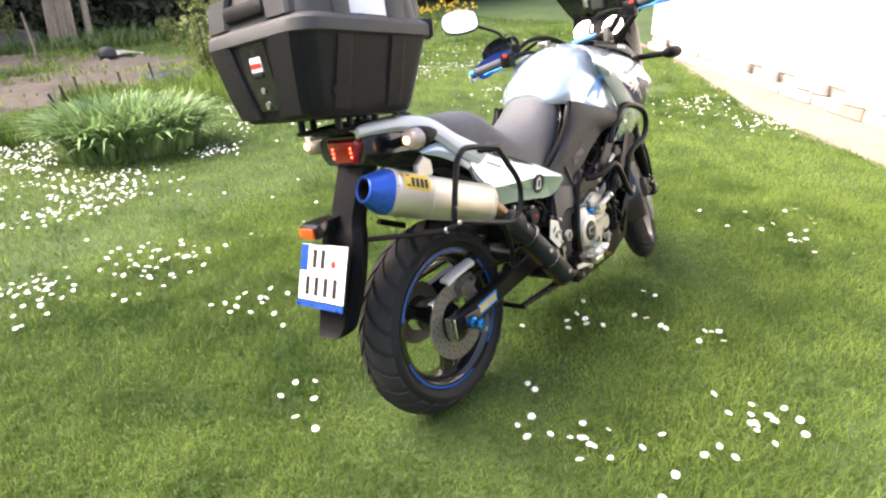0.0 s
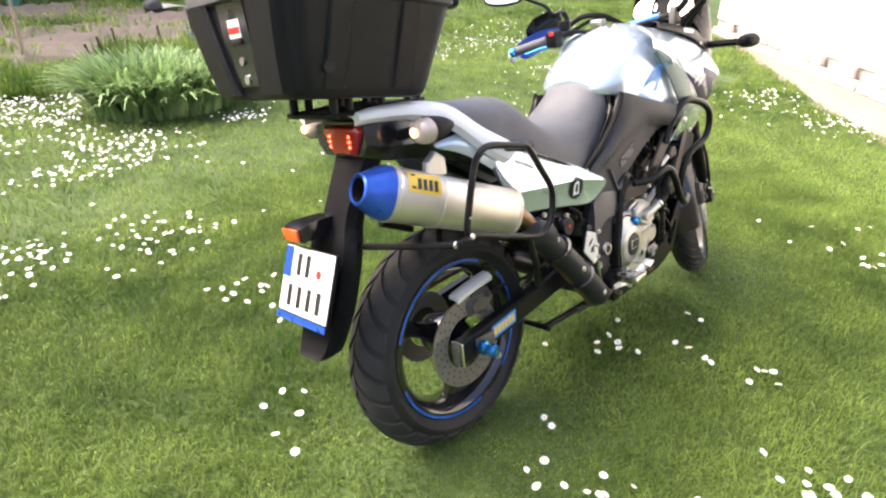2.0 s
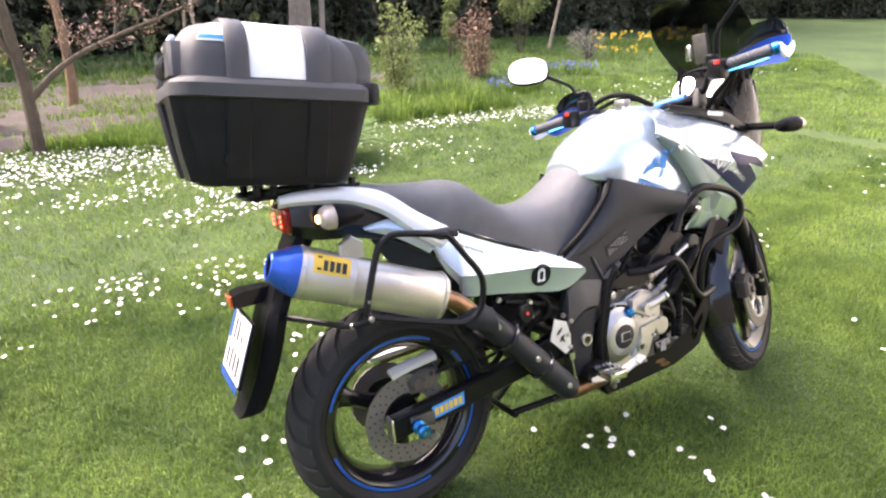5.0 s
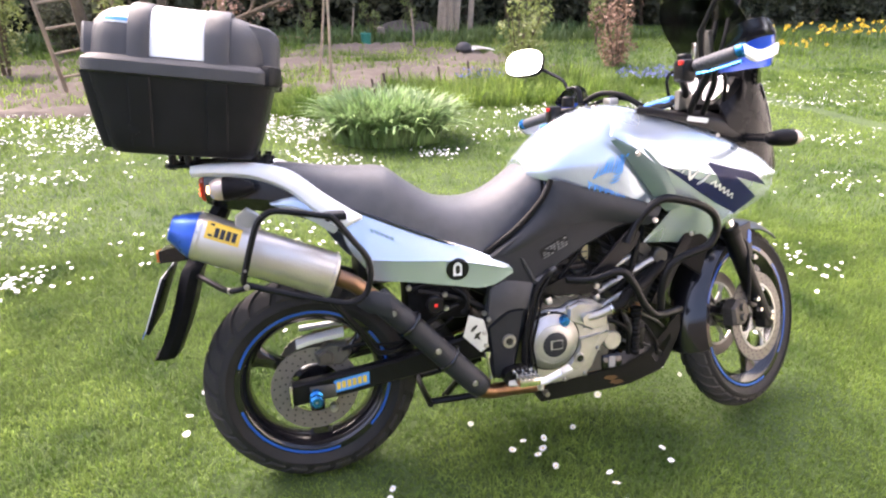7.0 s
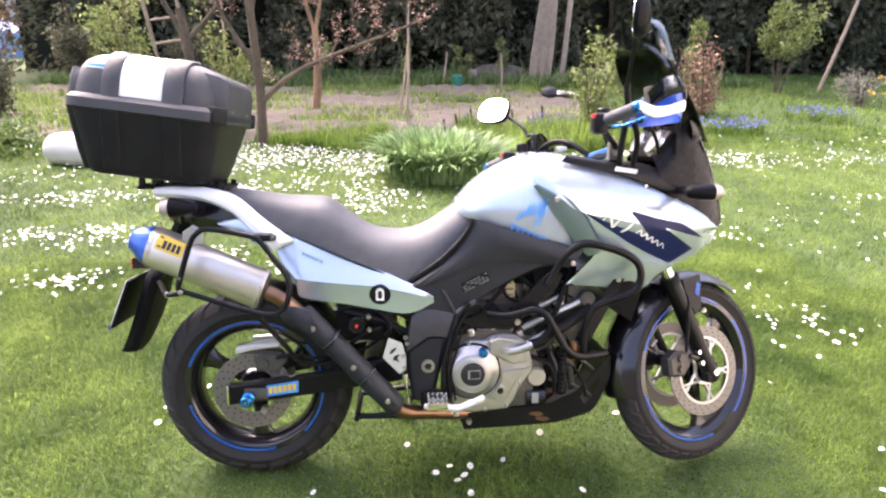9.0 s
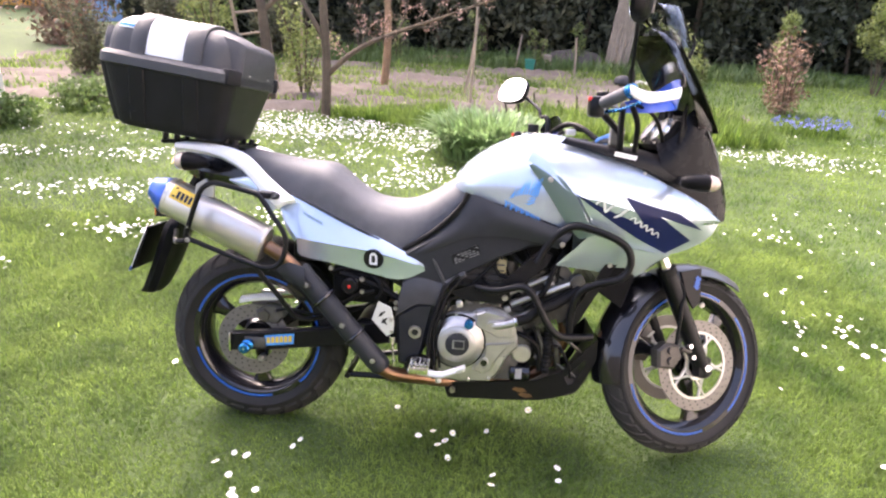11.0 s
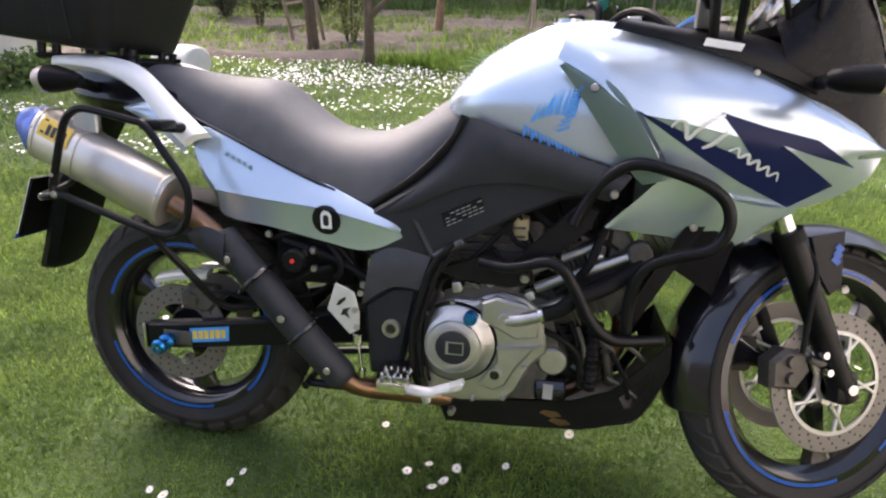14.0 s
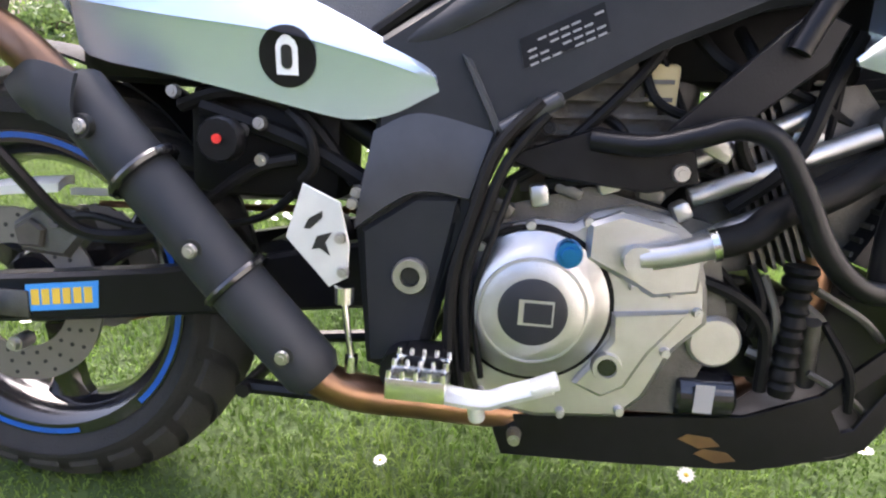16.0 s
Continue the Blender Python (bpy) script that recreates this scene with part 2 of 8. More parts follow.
def lathe(bm, prof, c, seg=64, closed=True, arc=None):
    """Turn a profile of (radius, offset along y) about an axis along y through c."""
    a0, a1 = arc or (0, 2 * math.pi)
    full = arc is None
    steps = seg if full else seg + 1
    rings = []
    for i in range(steps):
        a = a0 + (a1 - a0) * i / seg
        rings.append([(c[0] + r * math.cos(a), c[1] + y, c[2] + r * math.sin(a)) for r, y in prof])
    V = [[bm.verts.new(p) for p in r] for r in rings]
    m = len(prof)
    for i in range(seg):
        A, B = V[i], V[(i + 1) % steps]
        for j in range(m if closed else m - 1):
            k = (j + 1) % m
            bm.faces.new((A[j], A[k], B[k], B[j]))
    if not full and closed:
        bm.faces.new(V[0])
        bm.faces.new(V[-1])
    return bm


def panel(bm, top, bot, bulge=0.01, thick=0.004, nu=6, nv=8, out=(0, -1, 0), power=1.0):
    """A curved sheet between two edge curves, swollen outwards, with thickness."""
    T, B = spline(top, nu), spline(bot, nu)
    out = Vector(out)
    front, back = [], []
    for a, b in zip(T, B):
        row = []
        for j in range(nv + 1):
            v = j / nv
            row.append(a.lerp(b, v) + out * bulge * math.sin(math.pi * v) ** power)
        front.append(row)
        back.append([p - out * thick for p in row])
    rings = [f + list(reversed(b)) for f, b in zip(front, back)]
    skin(bm, rings)
    return bm


def loft(bm, sections, n=5, caps=True):
    """A closed skin through sections, smoothed along their length."""
    m = len(sections[0])
    tracks = [spline([s[j] for s in sections], n) for j in range(m)]
    skin(bm, [[tracks[j][i] for j in range(m)] for i in range(len(tracks[0]))], True, caps)
    return bm


def rounded(hx, hy, r, n=5):
    pts = []
    for sx, sy, a0 in ((1, 1, 0), (-1, 1, 90), (-1, -1, 180), (1, -1, 270)):
        for k in range(n + 1):
            a = radians(a0 + 90 * k / n)
            pts.append((sx * (hx - r) + r * math.cos(a), sy * (hy - r) + r * math.sin(a)))
    return pts


def bolt(bm, p, r=0.009, h=0.006, d=(0, -1, 0)):
    p, d = Vector(p), Vector(d)
    rod(bm, p, p + d * h, r, r * 0.8, 10)
    rod(bm, p + d * h, p + d * (h + 0.0015), r * 0.45, r * 0.4, 6)
    return bm
B = bmesh.new

# ---- ground and setting ----
def from_arrays(name, verts, faces, material, parent=None, smooth=False):
    me = bpy.data.meshes.new(name)
    me.from_pydata(verts.tolist() if hasattr(verts, "tolist") else verts, [], faces.tolist() if hasattr(faces, "tolist") else faces)
    me.materials.append(material)
    if smooth:
        me.polygons.foreach_set("use_smooth", [True] * len(me.polygons))
    ob = new(name, me)
    if parent:
        ob.parent = parent
    return ob


rng = np.random.default_rng(7)


def rise(x, y):
    """Gentle unevenness of the lawn, level where the motorcycle stands."""
    far = np.clip((np.hypot(x - 0.8, y) - 1.6) / 3, 0, 1)
    far = far * np.clip((-1.3 - ((x - 3.5) * 0.637 - (y + 2.5) * 0.771)) / 1.5, 0, 1)
    hollow = 0.022 * np.exp(-((x - 1.66) ** 2 + (y - 0.02) ** 2) / 0.10)
    return -hollow + far * (0.02 * np.sin(x * 0.9 + 1.3) * np.cos(y * 0.7) + 0.012 * np.sin(x * 2.3 + y * 1.7))


GROUND = mat("lawn_earth", (0.024, 0.050, 0.009), 0.9, 0.0, 0.3, 5.0, bump=0.8, bump_scale=60, color2=(0.066, 0.108, 0.022))
ticks = np.concatenate([[-400, -200, -90, -40, -22], np.arange(-14, -2, 0.4), np.arange(-2, 4, 0.1), np.arange(4, 18.01, 0.4), [24, 40, 90, 200, 400]])
X, Y = np.meshgrid(ticks, ticks, indexing="ij")
V = np.stack([X, Y, rise(X, Y)], -1).reshape(-1, 3)
n = len(ticks)
I = np.arange(n * n).reshape(n, n)
F = np.stack([I[:-1, :-1], I[1:, :-1], I[1:, 1:], I[:-1, 1:]], -1).reshape(-1, 4)
tagged(from_arrays("ground", V, F, GROUND, smooth=True), "green garden lawn with moss and short turf", "lawn", kind="structure")

GRASS = mat("grass_blades", (0.058, 0.122, 0.015), 0.55, 0.0, 0.3, 3.2, rnd=0.38, color2=(0.225, 0.325, 0.066))
let_through(GRASS, 0.62)
patches = GRASS.node_tree.nodes["Map Range"]
patches.inputs["From Min"].default_value, patches.inputs["From Max"].default_value = 0.78, 1.24
LEAF_DARK = mat("hedge_needles", (0.050, 0.064, 0.034), 0.7, 0.0, 0.3, 0.9, rnd=0.6, color2=(0.150, 0.145, 0.085))
let_through(LEAF_DARK, 0.35)
LEAF = mat("garden_leaves", (0.07, 0.13, 0.03), 0.55, 0.0, 0.3, 2, rnd=0.35, color2=(0.14, 0.20, 0.06))
let_through(LEAF, 0.35)
LEAF_PALE = mat("young_leaves", (0.16, 0.21, 0.06), 0.55, 0.0, 0.3, 2, rnd=0.3, color2=(0.24, 0.28, 0.09))
let_through(LEAF_PALE, 0.35)
LEAF_BROWN = mat("brown_twig_leaves", (0.17, 0.10, 0.06), 0.7, 0.0, 0.3, 2, rnd=0.35, color2=(0.26, 0.16, 0.11))
BUDS = mat("pink_brown_buds", (0.42, 0.26, 0.20), 0.7, 0.0, 0.2, 4, rnd=0.3)
IRIS = mat("iris_leaves", (0.120, 0.215, 0.065), 0.38, 0.0, 0.3, 5, rnd=0.5, color2=(0.30, 0.43, 0.19))
let_through(IRIS, 0.35)
SOIL = mat("garden_soil", (0.066, 0.055, 0.045), 0.95, 0.0, 0.3, 6, bump=1.0, bump_scale=25, color2=(0.122, 0.102, 0.084))
BARK = mat("bark", (0.10, 0.075, 0.05), 0.9, 0.0, 0.35, 14, bump=0.8, bump_scale=40)
BARK_TAN = mat("tan_bark", (0.24, 0.15, 0.085), 0.85, 0.0, 0.3, 14, bump=0.6, bump_scale=40)
WOOD = mat("weathered_wood", (0.30, 0.24, 0.18), 0.85, 0.0, 0.25, 12, bump=0.5, bump_scale=60)
DARK_WOOD = mat("dark_stakes", (0.06, 0.045, 0.035), 0.9, 0.0, 0.3, 20)
PLASTER = mat("white_plaster", (0.78, 0.76, 0.71), 0.85, 0.0, 0.06, 2.0, bump=0.3, bump_scale=30)
STONE = mat("plinth_stone", (0.31, 0.26, 0.22), 0.9, 0.0, 0.3, 7, bump=1.0, bump_scale=30, rnd=0.12, color2=(0.60, 0.56, 0.51))
BRICK = mat("plinth_brick", (0.42, 0.27, 0.20), 0.9, 0.0, 0.3, 9, bump=0.6, bump_scale=50, rnd=0.3)
CONCRETE = mat("path_concrete", (0.20, 0.165, 0.14), 0.92, 0.0, 0.2, 4, bump=0.6, bump_scale=40)
PETAL = mat("white_petals", (0.80, 0.80, 0.78), 0.6, 0.0, 0.05, 40, rnd=0.08)
YELLOW = mat("flower_yellow", (0.75, 0.52, 0.04), 0.6, 0.0, 0.1, 40)
BLUEBELL = mat("bluebell_petals", (0.15, 0.18, 0.42), 0.6, 0.0, 0.2, 10, rnd=0.3)


def in_bed(x, y):
    near = 6.15 + 0.12 * x + 0.25 * np.sin(x * 1.3)
    return (y > near) & (y < 11.3 + 0.25 * np.sin(x * 0.9)) & (x > -7) & (x < 5.2 - 0.25 * (y - 6))


def in_gap(x, y):
    """Where no turf grows: the path along the house."""
    d = (x - 3.5) * 0.637 - (y + 2.5) * 0.771
    along = (9.85 - x) * 0.771 + (2.82 - y) * 0.637 + 0.8
    return d > -(0.10 + 0.70 * np.clip((along - 1.8) / 4.1, 0, 1))


def scatter(count, x0, x1, y0, y1, keep=None):
    x, y = rng.uniform(x0, x1, count), rng.uniform(y0, y1, count)
    ok = ~in_bed(x, y) & ~in_gap(x, y)
    if keep is not None:
        ok &= keep(x, y)
    return x[ok], y[ok]


def turf(name, x, y, h0, h1, w, material, lean=0.9):
    """Bent blades of grass: two quads each, tapering."""
    k = len(x)
    clump = 0.5 + 0.5 * np.sin(x * 5.1 + 2 * np.sin(y * 3.3)) * np.sin(y * 4.7 + 1.5 * np.sin(x * 2.9))
    h = rng.uniform(h0, h1, k) * (0.75 + 0.45 * clump) * np.where(rng.uniform(0, 1, k) > 0.93, 1.7, 1.0)
    trodden = np.minimum(np.hypot(x, y + 0.1), np.hypot(x - 1.55, y + 0.1))
    h = h * (0.30 + 0.70 * np.clip((trodden - 0.25) / 0.5, 0, 1))
    a, b = rng.uniform(0, 2 * np.pi, k), rng.uniform(0.25, lean, k)
    z = rise(x, y)
    dx, dy = np.cos(a) * b * h, np.sin(a) * b * h
    sx, sy = -np.sin(a + rng.normal(0, 0.5, k)) * w, np.cos(a) * w
    V = np.empty((k, 5, 3))
    V[:, 0] = np.stack([x - sx, y - sy, z - 0.004], -1)
    V[:, 1] = np.stack([x + sx, y + sy, z - 0.004], -1)
    V[:, 2] = np.stack([x + sx * 0.8 + dx * 0.4, y + sy * 0.8 + dy * 0.4, z + h * 0.62], -1)
    V[:, 3] = np.stack([x - sx * 0.8 + dx * 0.4, y - sy * 0.8 + dy * 0.4, z + h * 0.62], -1)
    V[:, 4] = np.stack([x + dx, y + dy, z + h * np.maximum(0.35, 1.0 - 0.3 * b)], -1)
    me = bpy.data.meshes.new(name)
    me.vertices.add(5 * k)
    me.vertices.foreach_set("co", V.ravel())
    base = (np.arange(k) * 5)[:, None]
    loops = np.concatenate([base + [0, 1, 2, 3], base + [3, 2, 4]], 1).ravel()
    me.loops.add(7 * k)
    me.loops.foreach_set("vertex_index", loops.astype(np.int32))
    me.polygons.add(2 * k)
    starts = np.stack([np.arange(k) * 7, np.arange(k) * 7 + 4], -1).ravel()
    me.polygons.foreach_set("loop_start", starts.astype(np.int32))
    me.update(calc_edges=True)
    me.validate()
    me.materials.append(material)
    return tagged(new(name, me), "short dense lawn grass with uneven tufts", "grass", kind="stuff")


def core(x, y):
    """The closely grown middle of the lawn, thinning out towards its edge."""
    d = np.minimum(np.minimum(x + 1.8, 3.4 - x), np.minimum(y + 1.7, 2.3 - y))
    return rng.uniform(0, 1, len(x)) < np.clip(d / 0.9, 0, 1)


gx, gy = scatter(370000, -1.8, 3.4, -1.7, 2.3, core)
turf("grass", gx, gy, 0.016, 0.046, 0.0018, GRASS, 1.5)
gx, gy = scatter(190000, -4.5, 6.0, 0.6, 6.6, lambda x, y: ~((x > -1.0) & (x < 2.6) & (y < 1.5)))
turf("grass", gx, gy, 0.016, 0.042, 0.0024, GRASS, 1.5)
gx, gy = scatter(85000, 2.6, 6.5, -2.4, 1.2)
turf("grass", gx, gy, 0.016, 0.040, 0.0024, GRASS, 1.5)
gx, gy = scatter(85000, -4.5, -1.0, -1.5, 2.0)
turf("grass", gx, gy, 0.016, 0.040, 0.0024, GRASS, 1.5)
gx, gy = scatter(60000, 6.3, 13, -0.5, 6.5)
turf("grass", gx, gy, 0.03, 0.06, 0.004, GRASS, 1.4)
gx, gy = scatter(40000, -4.5, 3.5, -4.0, -1.35)
turf("grass", gx, gy, 0.016, 0.040, 0.0030, GRASS, 1.5)
gx, gy = scatter(60000, -6, 14, 5, 14)
turf("grass", gx, gy, 0.03, 0.09, 0.006, GRASS, 1.2)
gx, gy = scatter(9000, -1.5, 0.7, 4.9, 6.4, lambda x, y: y > 5.3 - 0.5 * x)
turf("tall_grass", gx, gy, 0.10, 0.22, 0.005, GRASS, 0.7)
gx, gy = scatter(9000, 1.6, 4.5, 5.0, 6.9)
turf("tall_grass", gx, gy, 0.10, 0.28, 0.006, GRASS, 0.7)

# soil bed
bx, by = np.meshgrid(np.arange(-7.2, 5.6, 0.10), np.arange(5.6, 11.9, 0.10), indexing="ij")
inside = in_bed(bx, by)
bz = rise(bx, by) + np.where(inside, 0.035, -0.05) + 0.022 * np.sin(by * 7.5 + 0.6 * np.sin(bx * 2)) * inside + rng.normal(0, 0.020, bx.shape) * inside
n0, n1 = bx.shape
I = np.arange(n0 * n1).reshape(n0, n1)
F = np.stack([I[:-1, :-1], I[1:, :-1], I[1:, 1:], I[:-1, 1:]], -1).reshape(-1, 4)
tagged(from_arrays("soil_bed", np.stack([bx, by, bz], -1).reshape(-1, 3), F, SOIL, smooth=True), "dry brown dug vegetable bed with sparse weeds", "soil bed", kind="structure")
gx, gy = rng.uniform(-6.5, 4.8, 40000), rng.uniform(6.3, 11.2, 40000)
ok = in_bed(gx, gy) & (np.sin(gx * 1.7 + 1) * np.sin(gy * 1.9) + 0.12 * (gy - 8) - 0.06 * gx + rng.normal(0, 0.40, 40000) > 0.26)
w = turf("weeds", gx[ok], gy[ok], 0.06, 0.16, 0.008, GRASS)
tagged(w, "loose green weeds on the soil bed", "weeds")


# ---- plants ----
def leaves(name, centres, radii, count, size, material, parent=None, flat=0.0, shell=0.35):
    """Many small leaves filling soft clumps, denser near each clump's skin."""
    c = np.array(centres)
    r = np.array(radii)
    if r.ndim == 1:
        r = np.repeat(r[:, None], 3, 1)
    vol = r.prod(1)
    pick = rng.choice(len(c), count, p=vol / vol.sum())
    d = rng.normal(size=(count, 3))
    d /= np.linalg.norm(d, axis=1)[:, None]
    rad = rng.uniform(shell, 1.0, count) ** 0.5
    p = c[pick] + d * rad[:, None] * r[pick] * rng.uniform(0.85, 1.1, (count, 1))
    p[:, 2] = np.maximum(p[:, 2], 0.02)
    u = rng.normal(size=(count, 3))
    u[:, 2] *= 1 - flat
    u /= np.linalg.norm(u, axis=1)[:, None]
    v = np.cross(u, rng.normal(size=(count, 3)))
    v /= np.linalg.norm(v, axis=1)[:, None]
    s = size * rng.uniform(0.6, 1.4, (count, 1))
    V = np.stack([p - u * s, p + v * s * 0.45, p + u * s, p - v * s * 0.45], 1).reshape(-1, 3)
    F = np.arange(4 * count).reshape(-1, 4)
    return from_arrays(name, V, F, material, parent)


def limb(bm, pts, r0, r1):
    tube(bm, pts, lambda t: r0 + (r1 - r0) * t, 8, 5)


def bare_tree(name, base, trunk, branches, r, material, label, bud_count, bud_mat, seed):
    g = random.Random(seed)
    t = tagged(new(name), label, "tree")
    t.location = base
    bm = B()
    limb(bm, trunk, r, r * 0.7)
    part("trunk", bm, material, t)
    tips = []
    for k, (pts, rb) in enumerate(branches):
        bm = B()
        limb(bm, pts, rb, rb * 0.35)
        P = spline(pts, 6)
        for i in range(5, len(P), 2):
            p = P[i]
            for _ in range(2):
                q = p + Vector((g.uniform(-0.35, 0.35), g.uniform(-0.3, 0.3), g.uniform(0.0, 0.5)))
                m = p.lerp(q, 0.5) + Vector((g.uniform(-0.06, 0.06), g.uniform(-0.06, 0.06), g.uniform(-0.05, 0.05)))
                limb(bm, [p, m, q], rb * 0.22, 0.003)
                tips += [m, q]
        part("branch", bm, material, t)
    if bud_count:
        leaves("buds", [tuple(p) for p in tips], [0.10] * len(tips), bud_count, 0.016, bud_mat, t, shell=0.0)["kind"] = "stuff"
    return t


def shrub(name, base, height, width, count, size, material, label, stems=7, seed=1, low=0.15, category="shrub"):
    g = random.Random(seed)
    t = tagged(new(name), label, category)
    t.location = base
    bm = B()
    cs, rs = [], []
    for k in range(stems):
        a = g.uniform(0, 6.28)
        d = g.uniform(0.2, 1.0) * width * 0.5
        q = Vector((math.cos(a) * d, math.sin(a) * d, height * g.uniform(0.6, 1.0)))
        limb(bm, [(0.04 * math.cos(a), 0.04 * math.sin(a), -0.02), q * 0.45 + Vector((0, 0, 0.1)), q], 0.014, 0.004)
        for _ in range(4):
            f = g.uniform(low, 1.0)
            cs.append((q.x * f + g.uniform(-0.1, 0.1) * width, q.y * f + g.uniform(-0.1, 0.1) * width, max(0.1, q.z * f)))
            rs.append(g.uniform(0.12, 0.22) * width)
    part("stem", bm, BARK, t)["kind"] = "stuff"
    leaves("foliage", cs, rs, count, size, material, t)["kind"] = "stuff"
    return t


# dark conifer hedge behind the bed
hedge = tagged(new("conifer_hedge"), "tall dark evergreen hedge closing the garden", "hedge")
cs, rs = [], []
for k in range(420):
    x = -7.5 + 30 * ((k * 0.7549) % 1)
    z = 0.1 + 6.4 * ((k * 0.5698) % 1) ** 1.15
    cs.append((x, 14.5 + 0.55 * math.sin(k * 2.1), z))
    rs.append(0.50 + 0.35 * ((k * 0.27) % 1))
leaves("sprays", cs, rs, 95000, 0.095, LEAF_DARK, hedge, shell=0.5)["kind"] = "stuff"
# near-black mass behind the sprays: the hedge's inner shade put into its colour
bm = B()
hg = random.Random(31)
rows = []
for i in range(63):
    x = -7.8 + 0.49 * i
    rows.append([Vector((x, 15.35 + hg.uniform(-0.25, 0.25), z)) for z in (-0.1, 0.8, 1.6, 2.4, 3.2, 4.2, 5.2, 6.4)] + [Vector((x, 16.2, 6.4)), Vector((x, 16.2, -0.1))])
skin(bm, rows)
part("shade_mass", bm, mat("hedge_inner_shade", (0.016, 0.020, 0.011), 0.9, 0.0, 0.5, 2.5, bump=1.0, bump_scale=12), hedge, smooth=80)
for k in range(17):
    x = -7 + 1.75 * k + hg.uniform(-0.6, 0.6)
    bm = B()
    limb(bm, [(x, 14.5, 0), (x + hg.uniform(-0.2, 0.2), 14.6, 1.5), (x + hg.uniform(-0.3, 0.3), 14.8, 4)], hg.uniform(0.05, 0.10), 0.04)
    part("trunk", bm, BARK, hedge)
copy_thing(hedge, pose(11.5, 11.0, 0, 0, 0, -38))
copy_thing(hedge, pose(-27, 10, 0, 0, 0, 28))

# trees beside the bed
bare_tree("plum_tree", (-0.80, 5.60, 0), [(0, 0, -0.05), (0.02, 0.0, 0.35), (0.02, 0.03, 0.75), (-0.02, 0.05, 1.6)],
          [([(0.03, 0.0, 0.50), (0.35, 0.05, 0.78), (0.75, 0.1, 0.98), (1.35, 0.15, 1.20), (2.0, 0.2, 1.45)], 0.035), ([(0.0, 0.03, 0.9), (-0.3, 0.1, 1.4), (-0.5, 0.1, 2.0)], 0.035), ([(-0.02, 0.05, 1.4), (0.1, 0.1, 1.9), (0.3, 0.2, 2.6)], 0.03)],
          0.062, BARK, "bare old plum tree with a long low branch and pinkish buds", 1500, BUDS, 3)
bare_tree("young_tree", (-0.34, 8.05, 0), [(0, 0, -0.05), (0.05, 0.0, 0.5), (0.06, 0, 0.95), (0.05, 0, 1.3)],
          [([(0.05, 0, 1.2), (-0.08, 0, 1.7), (-0.2, 0, 2.6)], 0.035), ([(0.05, 0, 1.2), (0.16, 0, 1.65), (0.34, 0, 2.5)], 0.035)],
          0.065, BARK_TAN, "slim forked tree with tan bark", 700, BUDS, 5)
bare_tree("plum_tree", (-1.68, 6.45, 0), [(0, 0, -0.05), (-0.02, 0.0, 0.6), (-0.06, 0.03, 1.1), (-0.1, 0.05, 1.5)],
          [([(-0.08, 0.03, 1.2), (-0.35, 0.1, 1.7), (-0.6, 0.1, 2.3)], 0.04), ([(-0.08, 0.03, 1.1), (0.3, 0.1, 1.5), (0.7, 0.2, 2.1)], 0.035)],
          0.075, BARK, "bare old plum tree with dark bark", 900, LEAF_PALE, 8)

# iris clump
iris = tagged(new("iris_clump"), "thick clump of arching green iris leaves", "plant", kind="stuff")
iris.location = (1.13, 4.06, 0)
iris.rotation_euler = (0, 0, -0.26)
V, F = [], []
for k in range(1700):
    a, d = rng.uniform(0, 2 * np.pi), np.sqrt(rng.uniform(0, 1))
    bx0, by0 = 0.50 * d * np.cos(a), 0.36 * d * np.sin(a)
    L, wd = rng.uniform(0.34, 0.56), rng.uniform(0.013, 0.025)
    out = a + rng.normal(0, 0.9)
    bend = rng.uniform(0.1, 0.55) + (0.1 + rng.uniform(0, 0.6)) * d ** 2
    o = len(V)
    for i in range(6):
        t = i / 5
        r = L * bend * t ** 1.8
        z = L * (t - 0.50 * bend * t ** 3)
        ww = wd * (1 - 0.85 * t ** 2)
        px, py = bx0 + r * np.cos(out), by0 + r * np.sin(out)
        V += [(px - ww * np.sin(out), py + ww * np.cos(out), z), (px + ww * np.sin(out), py - ww * np.cos(out), z)]
    F += [(o + 2 * i, o + 2 * i + 1, o + 2 * i + 3, o + 2 * i + 2) for i in range(5)]
from_arrays("leaves", V, F, IRIS, iris, True)["kind"] = "stuff"

# shrubs round the bed
shrub("rose_shrub", (3.45, 6.35, 0), 1.35, 0.9, 1500, 0.030, LEAF_PALE, "young leafy shrub with pale green leaves", 8, 11)
shrub("brown_shrub", (5.75, 7.6, 0), 1.15, 1.1, 1500, 0.030, LEAF_BROWN, "bare brown shrub with dry reddish leaves", 9, 12)
shrub("young_tree", (8.9, 10.4, 0), 1.9, 1.2, 1800, 0.04, LEAF_PALE, "young yellow-green shrub tree", 6, 13, 0.5)
shrub("young_tree", (6.9, 10.3, 0), 1.5, 0.8, 900, 0.04, LEAF_PALE, "slim young shrub with yellow-green leaves", 4, 14, 0.4)
shrub("grey_shrub", (9.3, 8.6, 0), 0.65, 1.0, 1500, 0.022, mat("grey_leaves", (0.20, 0.19, 0.16), 0.7, rnd=0.3), "low grey-leaved shrub beside the daffodils", 9, 15)
shrub("bush", (5.6, 10.6, 0), 0.55, 0.55, 900, 0.03, LEAF_PALE, "small pale green bush beside the bed", 8, 16)
shrub("climber", (-1.35, 7.0, 0), 1.5, 0.9, 1300, 0.03, LEAF_PALE, "straggling young leafy shrub", 7, 17)
shrub("climber", (-3.2, 8.6, 0), 2.3, 1.2, 1600, 0.035, LEAF_PALE, "tall straggling leafy shrub", 8, 18)
